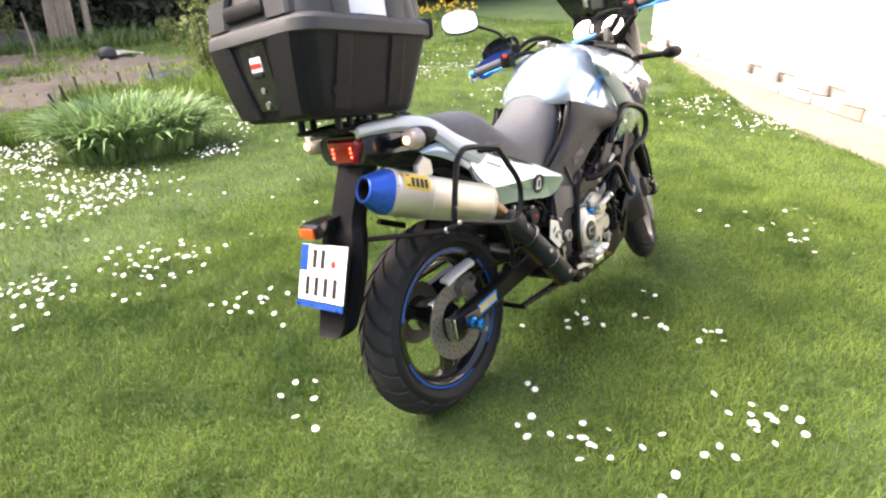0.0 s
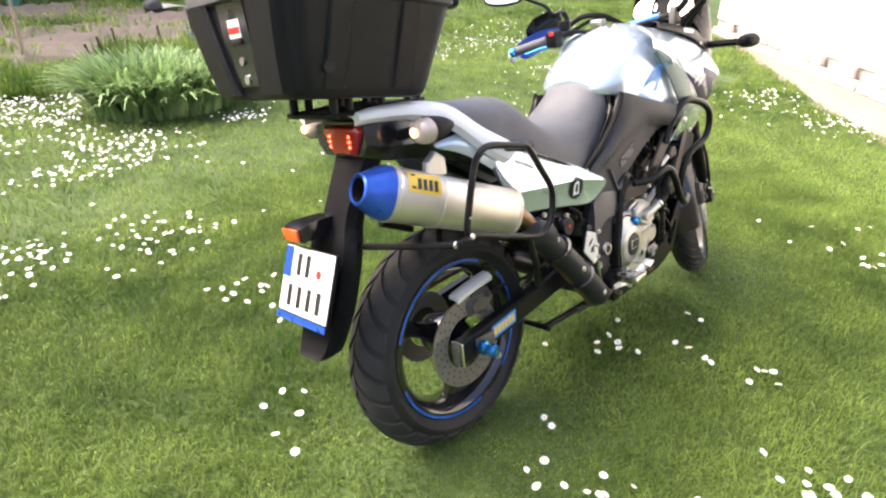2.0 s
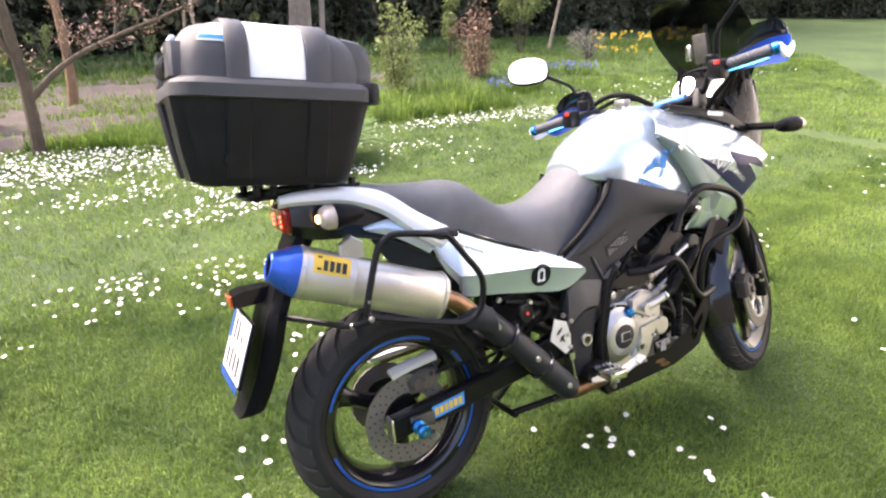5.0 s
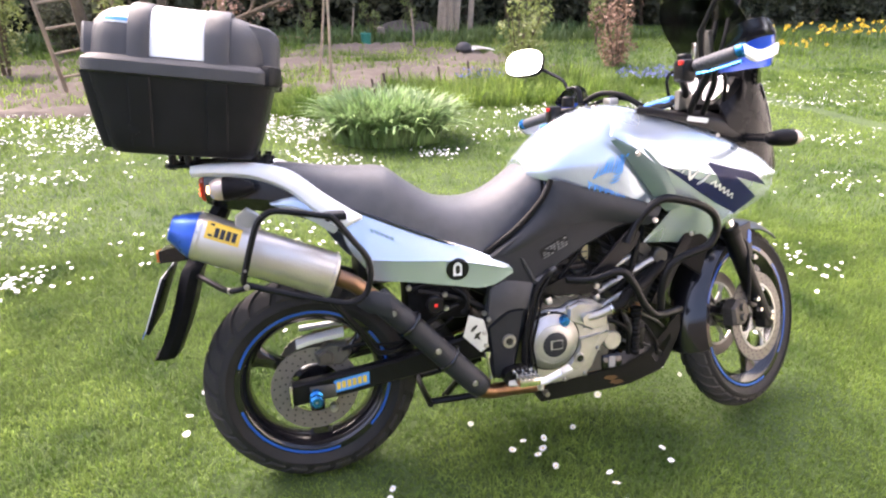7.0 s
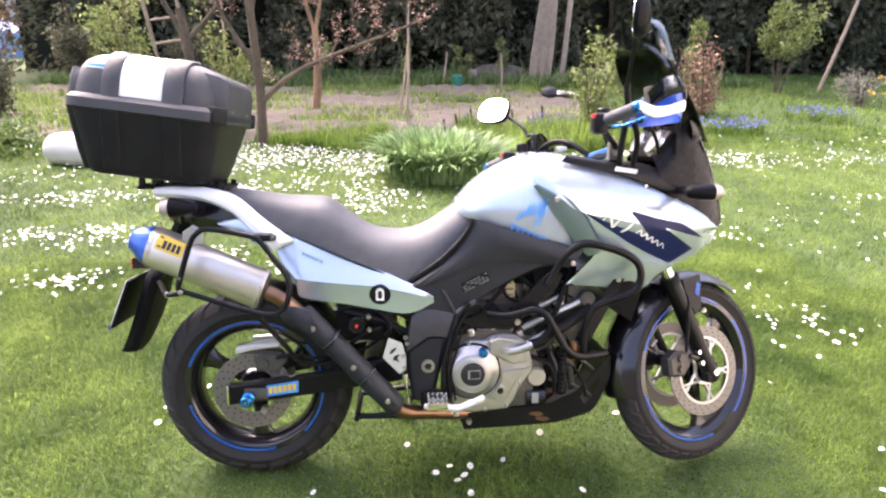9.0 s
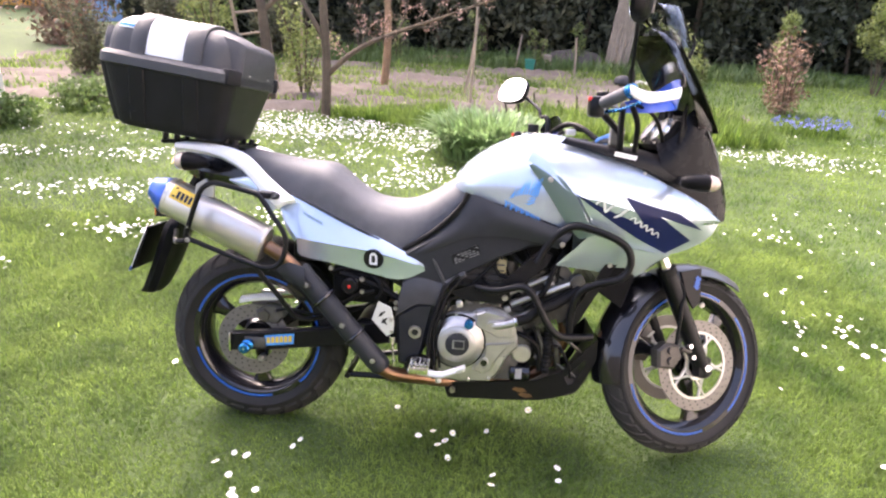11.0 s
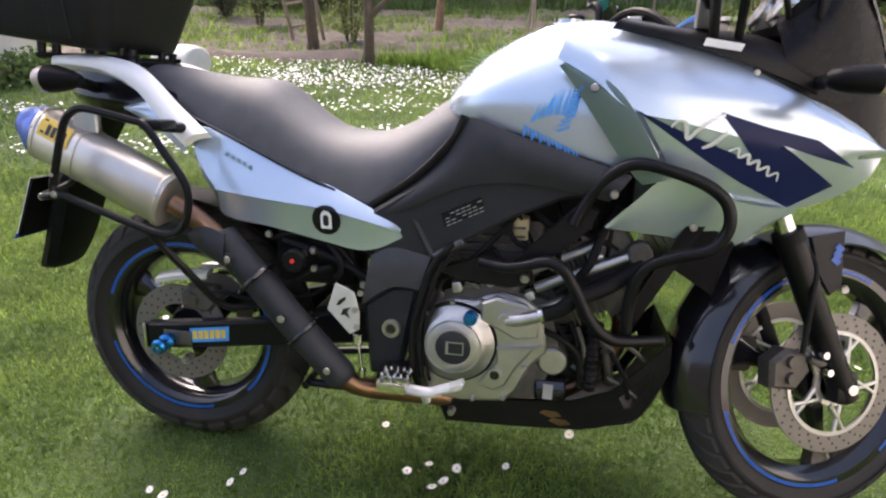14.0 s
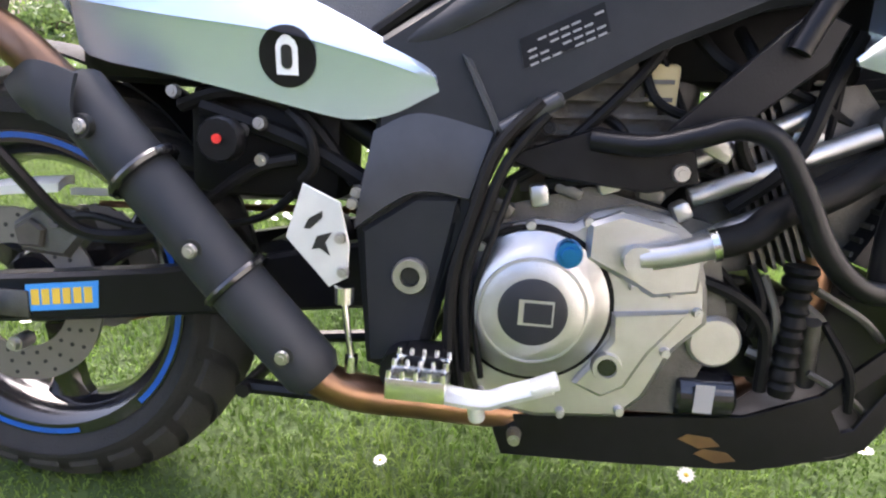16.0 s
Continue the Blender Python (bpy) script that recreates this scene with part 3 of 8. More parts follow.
shrub("wall_shrub", (-3.95, 4.35, 0), 0.20, 1.1, 2200, 0.03, LEAF, "low dark green plants along the house wall", 12, 19)
shrub("wall_shrub", (-3.55, 5.35, 0), 0.22, 1.3, 2600, 0.03, LEAF, "low dark green plants along the house wall", 12, 20)
shrub("spruce", (-4.75, 7.7, 0), 1.25, 0.9, 2200, 0.035, LEAF_DARK, "small dark spruce growing beside the bed", 9, 21, 0.1)
shrub("spruce", (-4.3, 9.8, 0), 1.5, 1.1, 2200, 0.04, LEAF_DARK, "small dark spruce growing beside the bed", 9, 22, 0.1)
shrub("bush", (-4.4, 11.5, 0), 1.4, 1.6, 2200, 0.05, LEAF, "clipped green bush near the fence", 9, 23, 0.1)
shrub("bush", (-2.8, 11.3, 0), 1.2, 1.2, 2200, 0.05, LEAF_DARK, "dark clipped evergreen bush near the fence", 9, 24, 0.1)
shrub("dry_bush", (-7.5, 12, 0), 1.7, 2.6, 3000, 0.06, LEAF_BROWN, "tangle of dry brown twigs", 16, 25, 0.1)
shrub("dry_bush", (-10.5, 12.5, 0), 1.9, 2.8, 3000, 0.06, LEAF_BROWN, "tangle of dry brown twigs", 16, 26, 0.1)
for k, (x, y) in enumerate(((-2.1, 12.2), (-0.4, 11.9), (1.3, 12.3), (2.6, 12.1), (3.6, 12.6))):
    shrub("seedling", (x, y, 0), 0.8 + 0.2 * (k % 3), 0.5, 350, 0.035, LEAF_PALE, "thin seedling shrub before the hedge", 4, 30 + k)
gx, gy = scatter(14000, -6, 9, 11.2, 13.6)
turf("undergrowth", gx, gy, 0.10, 0.30, 0.012, LEAF, 0.8)


def flower_patch(name, cx, cy, rx, ry, count, h, size, material, label):
    a, d = rng.uniform(0, 2 * np.pi, count), np.sqrt(rng.uniform(0, 1, count))
    x, y = cx + rx * d * np.cos(a), cy + ry * d * np.sin(a)
    c = np.stack([x, y, h * rng.uniform(0.6, 1.0, count)], -1)
    p = tagged(new(name), label, "flowers")
    leaves("blooms", c, np.full(count, size * 0.8), count * 6, size, material, p)["kind"] = "stuff"
    turf(name + "_leaves", np.repeat(x, 4), np.repeat(y, 4), h * 0.6, h, 0.006, GRASS, 0.5)
    return p


flower_patch("bluebells", 5.35, 6.1, 0.5, 0.35, 110, 0.20, 0.018, BLUEBELL, "patch of blue spring flowers")
flower_patch("bluebells", 7.4, 7.1, 0.5, 0.4, 90, 0.20, 0.018, BLUEBELL, "patch of blue spring flowers")
flower_patch("bluebells", 3.0, 6.4, 0.4, 0.3, 50, 0.22, 0.016, BLUEBELL, "patch of blue spring flowers")
flower_patch("daffodils", 12.5, 9.6, 2.0, 0.8, 60, 0.42, 0.040, YELLOW, "row of yellow daffodils")
flower_patch("daffodils", 9.8, 8.2, 0.9, 0.6, 14, 0.30, 0.035, YELLOW, "row of yellow daffodils")

# ---- garden things ----
def post(name, a, b, r, material, label, category="stake"):
    bm = B()
    a, b = Vector(a), Vector(b)
    m = a.lerp(b, 0.5) + Vector((r * 0.6, 0, 0))
    tube(bm, [a, m, b], lambda t: r * (1.05 - 0.2 * t), 8, 3)
    return tagged(part(name, bm, material), label, category)


post("stake", (0.90, 7.45, -0.05), (1.06, 7.45, 1.15), 0.020, WOOD, "thin leaning wooden stake in the soil bed")
post("stake", (0.98, 6.72, -0.05), (1.00, 6.72, 1.6), 0.018, WOOD, "thin upright wooden stake in the soil bed")
post("stake", (3.15, 10.7, -0.05), (3.10, 10.7, 0.75), 0.022, WOOD, "short wooden stake in the soil bed")
post("stake", (2.05, 11.6, -0.05), (2.15, 11.6, 0.7), 0.020, WOOD, "short wooden stake in the soil bed")
post("stake", (10.2, 10.9, -0.05), (11.0, 11.2, 2.4), 0.040, WOOD, "leaning wooden pole before the hedge")
post("stake", (-1.75, 8.6, -0.05), (-1.70, 8.6, 2.2), 0.020, WOOD, "thin upright wooden stake")
post("stake", (-4.85, 7.95, -0.05), (-5.0, 8.0, 1.7), 0.022, mat("rusty_post", (0.16, 0.06, 0.04), 0.8), "rusty metal fence post")
for k, (x, y) in enumerate(((1.45, 6.22), (1.62, 6.32), (1.84, 6.45), (2.2, 6.6), (2.46, 6.7), (2.9, 6.75))):
    post("short_stake", (x, y, -0.05), (x - 0.03, y, 0.20 + 0.05 * (k % 3)), 0.016, DARK_WOOD, "short dark stake at the edge of the bed")
poles = tagged(new("leaning_poles"), "bundle of pale peeled poles leaning upright", "poles")
poles.location = (4.45, 12.45, 0)
for k in range(9):
    bm = B()
    x = -0.24 + 0.055 * k
    limb(bm, [(x - 0.06, -0.04 * (k % 3), -0.03), (x + 0.05, 0.1, 1.0), (x * 0.6 + 0.2, 0.35, 2.6)], 0.034, 0.024)
    part("pole", bm, WOOD, poles)
bm = B()
limb(bm, [(0.46, 0.0, -0.03), (0.56, 0.15, 1.0), (0.66, 0.3, 2.6)], 0.07, 0.06)
part("pole", bm, WOOD, poles)
ladder = tagged(new("ladder"), "old wooden ladder leaning on the plum tree", "ladder")
ladder.matrix_world = pose(-2.0, 7.25, 0, 10, -8, 20)
for x in (-0.2, 0.2):
    bm = B()
    limb(bm, [(x, 0, -0.03), (x, 0, 1.3), (x * 0.9, 0, 2.6)], 0.026, 0.022)
    part("rail", bm, WOOD, ladder)
for k in range(8):
    bm = B()
    rod(bm, (-0.2, 0, 0.25 + 0.29 * k), (0.2, 0, 0.25 + 0.29 * k), 0.016, None, 8)
    part("rung", bm, WOOD, ladder)
bm = B()
loft(bm, [[Vector((x, 0.20 * r * math.cos(a), 0.16 + 0.16 * r * math.sin(a))) for a in (2 * math.pi * k / 20 for k in range(20))] for x, r in ((-0.22, 0.80), (-0.20, 0.95), (-0.1, 1.04), (0.10, 1.06), (0.20, 1.0), (0.22, 0.85))], 3)
tub = tagged(part("white_tub", bm, mat("dull_white_plastic", (0.66, 0.64, 0.60), 0.6, 0, 0.1, 9)), "dull white plastic tub lying on the lawn", "tub")
tub.matrix_world = pose(-2.50, 4.72, 0.005, 0, 0, -14)
bm = B()
for k in range(7):
    panel(bm, [(-0.25 + 0.02 * k, -0.05 + 0.06 * k, 0.02 + 0.02 * (k % 2)), (0.05, -0.02 + 0.06 * k, 0.05 + 0.02 * ((k + 1) % 2)), (0.30, -0.05 + 0.05 * k, 0.02)], [(-0.24, 0.0 + 0.06 * k, 0.02), (0.05, 0.03 + 0.06 * k, 0.04), (0.30, 0.0 + 0.05 * k, 0.02)], 0.01, 0.004, out=(0, 0, 1))
cloth = tagged(part("ground_sheet", bm, mat("white_sheet", (0.7, 0.69, 0.66), 0.7)), "crumpled white sheet lying on the soil", "sheet")
cloth.location = (4.15, 9.75, 0.03)
bm = B()
loft(bm, [[Vector((0.16 * r * math.cos(a), 0.12 * r * math.sin(a), z)) for a in (2 * math.pi * k / 12 for k in range(12))] for z, r in ((0.0, 0.7), (0.05, 1.0), (0.14, 0.8), (0.18, 0.3))], 2)
bag = tagged(part("dark_bag", bm, mat("dark_sack", (0.03, 0.03, 0.035), 0.6)), "small dark bag lying beside the sheet", "bag")
bag.location = (3.85, 9.75, 0.03)
bm = B()
loft(bm, [[Vector((0.11 * r * math.cos(a), 0.11 * r * math.sin(a), z)) for a in (2 * math.pi * k / 16 for k in range(16))] for z, r in ((0.0, 0.8), (0.01, 0.82), (0.2, 1.0), (0.205, 1.04), (0.21, 0.96), (0.05, 0.8))], 1)
buck = tagged(part("bucket", bm, mat("green_plastic", (0.03, 0.24, 0.18), 0.5)), "green plastic bucket at the far edge of the bed", "bucket")
buck.location = (2.35, 11.45, 0.03)
bm = B()
box(bm, (0, 0, 0.13), (0.34, 0.3, 0.26), 0.01)
crate = tagged(part("wooden_crate", bm, WOOD), "small pale wooden crate before the hedge", "crate")
crate.location = (2.75, 12.4, 0)
bm = B()
loft(bm, [[Vector((0.8 * r * math.cos(a), 0.45 * r * math.sin(a), z)) for a in (2 * math.pi * k / 18 for k in range(18))] for z, r in ((-0.02, 1.0), (0.15, 0.92), (0.30, 0.6), (0.36, 0.2))], 3)
heap = tagged(part("compost_mound", bm, SOIL), "low brown compost mound before the hedge", "mound")
heap.location = (3.55, 12.9, 0)
bm = B()
tube(bm, [(-0.6, 0, 0.06), (0, 0.02, 0.09), (0.7, 0, 0.05)], 0.05, 8)
log = tagged(part("log", bm, BARK_TAN), "reddish log lying before the hedge", "log")
log.location = (0.7, 12.3, 0)

# ---- houses ----
def wall_block(name, a, b, thick, height, material, label, z0=0.0, side=1):
    """An upright wall from a to b, thickened away from the garden."""
    a, b = Vector((*a, 0)), Vector((*b, 0))
    d = (b - a).normalized()
    nrm = Vector((-d.y, d.x, 0)) * side
    bm = B()
    rows = []
    for z in (z0, z0 + height):
        rows.append([a + Vector((0, 0, z)), b + Vector((0, 0, z)), b + nrm * thick + Vector((0, 0, z)), a + nrm * thick + Vector((0, 0, z))])
    skin(bm, rows)
    return tagged(part(name, bm, material, smooth=0), label, "house wall", kind="structure")


WA, WB = (9.85, 2.82), (2.2, -3.55)
wall_block("wall_east", WA, WB, 5.0, 4.0, PLASTER, "bright white plastered house wall", 0.24, 1)
wall_block("plinth_backing", (9.88, 2.80), (2.23, -3.58), 4.9, 0.25, STONE, "worn stone plinth of the house", -0.02, 1)
# unseen wall added behind the camera so the lower paint reflects something dark
wall_block("reflection_wall", (3.6, -6.6), (-11.0, -7.4), 0.3, 3.2, mat("dark_reflection_wall", (0.075, 0.070, 0.055), 0.9, 0.0, 0.3, 3.0, bump=0.5, bump_scale=20), "plain dark wall added out of view to darken reflections", -0.02, 1)
wall_block("wall_west", (-4.40, 5.25), (-5.0, 1.2), 4.0, 3.6, mat("cream_plaster", (0.84, 0.75, 0.62), 0.85, 0.0, 0.06, 2.0, bump=0.3, bump_scale=30), "pale plastered house wall", -0.02, -1)
bm = B()
dW = Vector((WB[0] - WA[0], WB[1] - WA[1], 0)).normalized()
nW = Vector((dW.y, -dW.x, 0))
rows = []
for k in range(40):
    p = Vector((*WA, 0)) + dW * (k / 39 * 11.5 - 0.8)
    w = 0.10 + 0.70 * min(1.0, max(0.0, (k - 6) / 14)) + 0.05 * math.sin(k * 1.7)
    rows.append([p - nW * 0.1 + Vector((0, 0, 0.012)), p + nW * w * 0.5 + Vector((0, 0, 0.018)), p + nW * w + Vector((0, 0, 0.006)), p + nW * w + Vector((0, 0, -0.05)), p - nW * 0.1 + Vector((0, 0, -0.05))])
skin(bm, rows)
tagged(part("path", bm, CONCRETE), "worn grey-brown concrete strip along the house", "path", kind="structure")
far = tagged(new("orange_house"), "orange rendered house beyond the gardens", "house")
far.matrix_world = pose(-15.0, 27.5, 0, 0, 0, 20)
bm = B()
box(bm, (0, 0, 2.2), (9, 6, 4.4), 0.02)
part("wall", bm, mat("orange_render", (0.75, 0.36, 0.08), 0.9), far)
bm = B()
slab(bm, [(-5, 4.3), (5, 4.3), (0, 7.5)], -3.4, 3.4, 0)
part("roof", bm, BRICK, far)
for x in (-3, 0.2, 2.8):
    bm = B()
    box(bm, (x, -3.0, 2.3), (1.1, 0.12, 1.3), 0.02)
    wnd = part("window", bm, WHITE_PLATE, far)
    bm = B()
    box(bm, (x, -3.07, 2.3), (0.9, 0.03, 1.1), 0)
    part("pane", bm, HEADLIGHT, wnd)
far2 = tagged(new("garden_house"), "pale house behind the shrubs", "house")
far2.matrix_world = pose(-9.0, 24, 0, 0, 0, 10)
bm = B()
box(bm, (0, 0, 1.7), (5, 4, 3.4), 0.02)
part("wall", bm, mat("beige_render", (0.55, 0.47, 0.40), 0.9), far2)
bm = B()
slab(bm, [(-2.9, 3.3), (2.9, 3.3), (0, 5.2)], -2.3, 2.3, 0)
part("roof", bm, BRICK, far2)
bm = B()
loft(bm, [[Vector((x, y * 1.1, z)) for y, z in ((-1, 0), (-0.9, 0.7), (-0.4, 1.05), (0.4, 1.05), (0.9, 0.7), (1, 0))] for x in (-1.8, -0.6, 0.6, 1.8)], 2)
car = tagged(part("tarpaulin", bm, mat("blue_tarp", (0.18, 0.32, 0.55), 0.5)), "pale blue tarpaulin over a stack beyond the fence", "tarpaulin")
car.matrix_world = pose(-9.2, 20.0, 0, 0, 0, 15)

# ---- the motorcycle, in its own frame: x ahead, y to its left, z up from the rear contact ----
bike = tagged(new("motorcycle"), "silver-blue adventure motorcycle with black top case leaning on its side stand", "motorcycle")
bike.matrix_world = pose(-0.010, -0.019, 0.006, -11.88, -0.12, -3.36)
REAR, RAKE, STEER = Vector((0.014, -0.008, 0.316)), radians(26), radians(24)
FRONT = Vector((1.566, 0.000, 0.322))
AXIS = Vector((-math.sin(RAKE), 0, math.cos(RAKE)))
AHEAD = Vector((math.cos(RAKE), 0, math.sin(RAKE)))
HEAD = FRONT - 0.035 * AHEAD
STEERED = Matrix.Translation(HEAD) @ Matrix.Rotation(STEER, 4, AXIS) @ Matrix.Translation(-HEAD)


def group(name, parent, label=""):
    e = new(name)
    e.parent = parent
    if label:
        e["label"] = label
    return e


def tyre_mesh(c, R, half, rim, crown):
    """Outer carcass, from one bead over the crown to the other."""
    bm = B()
    prof = [(rim - 0.004, -half * 0.62), (rim + 0.012, -half * 0.78), (rim + 0.04, -half * 0.96)]
    for k in range(9):
        a = -1 + k / 4
        prof.append((R - crown * abs(a) ** 2.2, half * a * (1.0 if abs(a) < 1 else 1.0)))
    prof += [(rim + 0.04, half * 0.96), (rim + 0.012, half * 0.78), (rim - 0.004, half * 0.62)]
    prof += [(rim + 0.02, half * 0.4), (rim + 0.02, -half * 0.4)]
    return lathe(bm, prof, c, 72)


def tread_mesh(c, R, half, crown, count, lift, skew):
    bm = B()
    step = 2 * math.pi / count
    def at(a, s, h):
        r = R - crown * abs(s) ** 2.2 + h
        return (c[0] + r * math.cos(a), c[1] + half * s, c[2] + r * math.sin(a))
    for i in range(count):
        for side in (-1, 1):
            a0 = i * step + (step * 0.5 if side > 0 else 0)
            rows = []
            for u in range(5):
                s = side * (0.03 + 0.80 * u / 4)
                lag = skew * abs(s) - 0.35 * skew * abs(s) ** 3
                rows.append([(a0 + lag + step * 0.72 * v / 3, s) for v in range(4)])
            top = [[bm.verts.new(at(a, s, lift)) for a, s in r] for r in rows]
            low = [[bm.verts.new(at(a, s, -0.007)) for a, s in r] for r in rows]
            for u in range(4):
                for v in range(3):
                    bm.faces.new((top[u][v], top[u][v + 1], top[u + 1][v + 1], top[u + 1][v]))
            ring = [(0, v) for v in range(4)] + [(u, 3) for u in range(1, 5)] + [(4, v) for v in (2, 1, 0)] + [(u, 0) for u in (3, 2, 1)]
            for (u, v), (p, q) in zip(ring, ring[1:] + ring[:1]):
                bm.faces.new((top[u][v], top[p][q], low[p][q], low[u][v]))
    return bm


def rim_mesh(c, r, w):
    return lathe(B(), [(r + 0.008, -w), (r + 0.008, -w + 0.008), (r - 0.012, -w + 0.014), (r - 0.022, -w * 0.35), (r - 0.022, w * 0.35), (r - 0.012, w - 0.014), (r + 0.008, w - 0.008), (r + 0.008, w),
                       (r - 0.010, w), (r - 0.024, w - 0.012), (r - 0.036, w * 0.4), (r - 0.036, -w * 0.4), (r - 0.024, -w + 0.012), (r - 0.010, -w)], c, 72)


def spoke_mesh(c, r0, r1, w0, w1, d, angle):
    """One cast spoke, hollow on its flanks, from hub to rim."""
    bm = B()
    ca, sa = math.cos(angle), math.sin(angle)
    rings = []
    for k in range(6):
        t = k / 5
        r = r0 + (r1 - r0) * t
        w = w0 + (w1 - w0) * t - 0.012 * math.sin(math.pi * t) + (0.016 * max(0, t - 0.75) * 4)
        h = d * (1 - 0.35 * t)
        sec = [(-w, -h * 0.5), (-w * 0.6, -h), (w * 0.6, -h), (w, -h * 0.5), (w, h * 0.5), (w * 0.6, h), (-w * 0.6, h), (-w, h * 0.5)]
        rings.append([(c[0] + r * ca - s * sa, c[1] + y, c[2] + r * sa + s * ca) for s, y in sec])
    skin(bm, rings)
    return bm


def disc_mesh(c, r0, r1, y, t, lobes=0):
    bm = B()
    seg = 72
    rings = []
    for i in range(seg):
        a = 2 * math.pi * i / seg
        ro = r1 + (0.0022 * math.cos(lobes * a) if lobes else 0)
        rings.append([(c[0] + q * math.cos(a), c[1] + yy, c[2] + q * math.sin(a)) for q, yy in ((r0, y), (ro, y), (ro, y + t), (r0, y + t))])
    V = [[bm.verts.new(p) for p in r] for r in rings]
    for i in range(seg):
        A, D = V[i], V[(i + 1) % seg]
        for j in range(4):
            k = (j + 1) % 4
            bm.faces.new((A[j], A[k], D[k], D[j]))
    return bm


def drill_mesh(c, r0, r1, y, n):
    bm = B()
    for i in range(n):
        for k in range(3):
            a = 2 * math.pi * (i + 0.32 * k) / n
            r = r0 + (r1 - r0) * (0.2 + 0.3 * k)
            p = Vector((c[0] + r * math.cos(a), c[1] + y, c[2] + r * math.sin(a)))
            rod(bm, p + Vector((0, 0.0002, 0)), p - Vector((0, 0.0006, 0)), 0.0032, None, 7)
    return bm


def wheel(name, c, R, half, rim, crown, turn, discs, count, spokes, phase, label):
    w = group(name, bike, label)
    def add(n, bm, m, lab="", sm=35):
        if turn:
            bm.transform(STEERED)
        return part(n, bm, m, w, lab, sm)
    add("tyre", tyre_mesh(c, R - 0.004, half, rim, crown), RUBBER, "dusty black road tyre")
    add("tread", tread_mesh(c, R, half, crown, count, 0.0034, 0.42), TREAD)["kind"] = "stuff"
    add("rim", rim_mesh(c, rim, half * 0.78), GLOSS_BLACK, "gloss black cast rim")
    hub = lathe(B(), [(0.016, -0.06), (0.05, -0.06), (0.062, -0.035), (0.062, 0.035), (0.05, 0.06), (0.016, 0.06)], c, 32)
    add("hub", hub, GLOSS_BLACK)
    for i in range(spokes):
        add("spoke", spoke_mesh(c, 0.045, rim - 0.026, 0.034, 0.030, 0.026, phase + 2 * math.pi * i / spokes), GLOSS_BLACK)
    for side in (-1, 1):
        for a0, a1 in ((-165, -75), (-45, 40), (62, 160)):
            tp = lathe(B(), [(rim - 0.0035, side * (half * 0.78 + 0.0012)), (rim + 0.0045, side * (half * 0.78 + 0.0012)), (rim + 0.0045, side * half * 0.77), (rim - 0.0035, side * half * 0.77)], c, 24, True, (radians(a0), radians(a1)))
            add("rim_tape", tp, BLUE_TAPE, "bright blue reflective rim tape")
    for y, r0, r1, n in discs:
        d = add("brake_disc", disc_mesh(c, r0, r1, y, -0.005 if y < 0 else 0.005, 0), DISC_STEEL, "drilled steel brake disc")
        dr = drill_mesh(c, r0, r1, y - 0.0052 if y < 0 else y + 0.0058, n)
        if turn:
            dr.transform(STEERED)
        part("drilling", dr, BLACK_PRINT, d)["kind"] = "stuff"
    return w


rear_wheel = wheel("rear_wheel", REAR, 0.326, 0.078, 0.228, 0.062, False, [(-0.085, 0.078, 0.130, 24)], 26, 3, 0.55, "rear wheel with black cast rim and blue rim tape")
front_wheel = wheel("front_wheel", FRONT, 0.332, 0.058, 0.253, 0.042, True, [(-0.075, 0.120, 0.160, 28), (0.080, 0.120, 0.160, 28)], 38, 3, -1.35, "front wheel with black cast rim and twin discs")
for y in (-0.080, 0.080):
    bm = B()
    s = -1 if y < 0 else 1
    lathe(bm, [(0.112, y - 0.003), (0.121, y - 0.003), (0.121, y + 0.003), (0.112, y + 0.003)], FRONT, 48)
    bm.transform(STEERED)
    carrier = part("disc_carrier", bm, ALU, front_wheel, "pale alloy disc carrier")
    bm = B()
    lathe(bm, [(0.036, y - 0.003), (0.052, y - 0.003), (0.052, y + 0.003), (0.036, y + 0.003)], FRONT, 32)
    bm.transform(STEERED)
    part("hub_ring", bm, ALU, carrier)
    for i in range(10):
        a = 2 * math.pi * i / 10 + 0.2
        b = a + (0.42 if i % 2 else -0.42)
        bm = B()
        rod(bm, FRONT + Vector((0.048 * math.cos(a), y, 0.048 * math.sin(a))), FRONT + Vector((0.112 * math.cos(b), y, 0.112 * math.sin(b))), 0.0066, 0.0052, 8)
        bm.transform(STEERED)
        part("carrier_spoke", bm, ALU, carrier)
part("sprocket_ring", disc_mesh(REAR, 0.060, 0.108, 0.088, 0.006, 44), DISC_STEEL, rear_wheel)

# swingarm, chain, axle ends and rear brake
arm = group("swingarm", bike, "black box-section swingarm")
bm = B()
slab(bm, [(-0.052, 0.284), (-0.052, 0.350), (0.10, 0.368), (0.26, 0.388), (0.56, 0.452), (0.60, 0.40), (0.58, 0.365), (0.26, 0.322), (0.10, 0.300)], -0.112, -0.145, 0.006)
part("right_arm", bm, SATIN_BLACK, arm)
bm = B()
slab(bm, [(-0.052, 0.284), (-0.052, 0.350), (0.26, 0.388), (0.56, 0.452), (0.60, 0.40), (0.58, 0.365), (0.26, 0.322)], 0.112, 0.145, 0.006)
part("left_arm", bm, SATIN_BLACK, arm)
bm = B()
rod(bm, (0.42, -0.13, 0.40), (0.42, 0.13, 0.40), 0.038)
rod(bm, (0.585, -0.15, 0.418), (0.585, 0.15, 0.418), 0.035)
part("cross_tube", bm, SATIN_BLACK, arm)
bm = B()
box(bm, (-0.056, -0.130, 0.318), (0.008, 0.04, 0.070), 0.002)
part("end_cap", bm, CHROME, arm, "bright metal end cap")
bm = B()
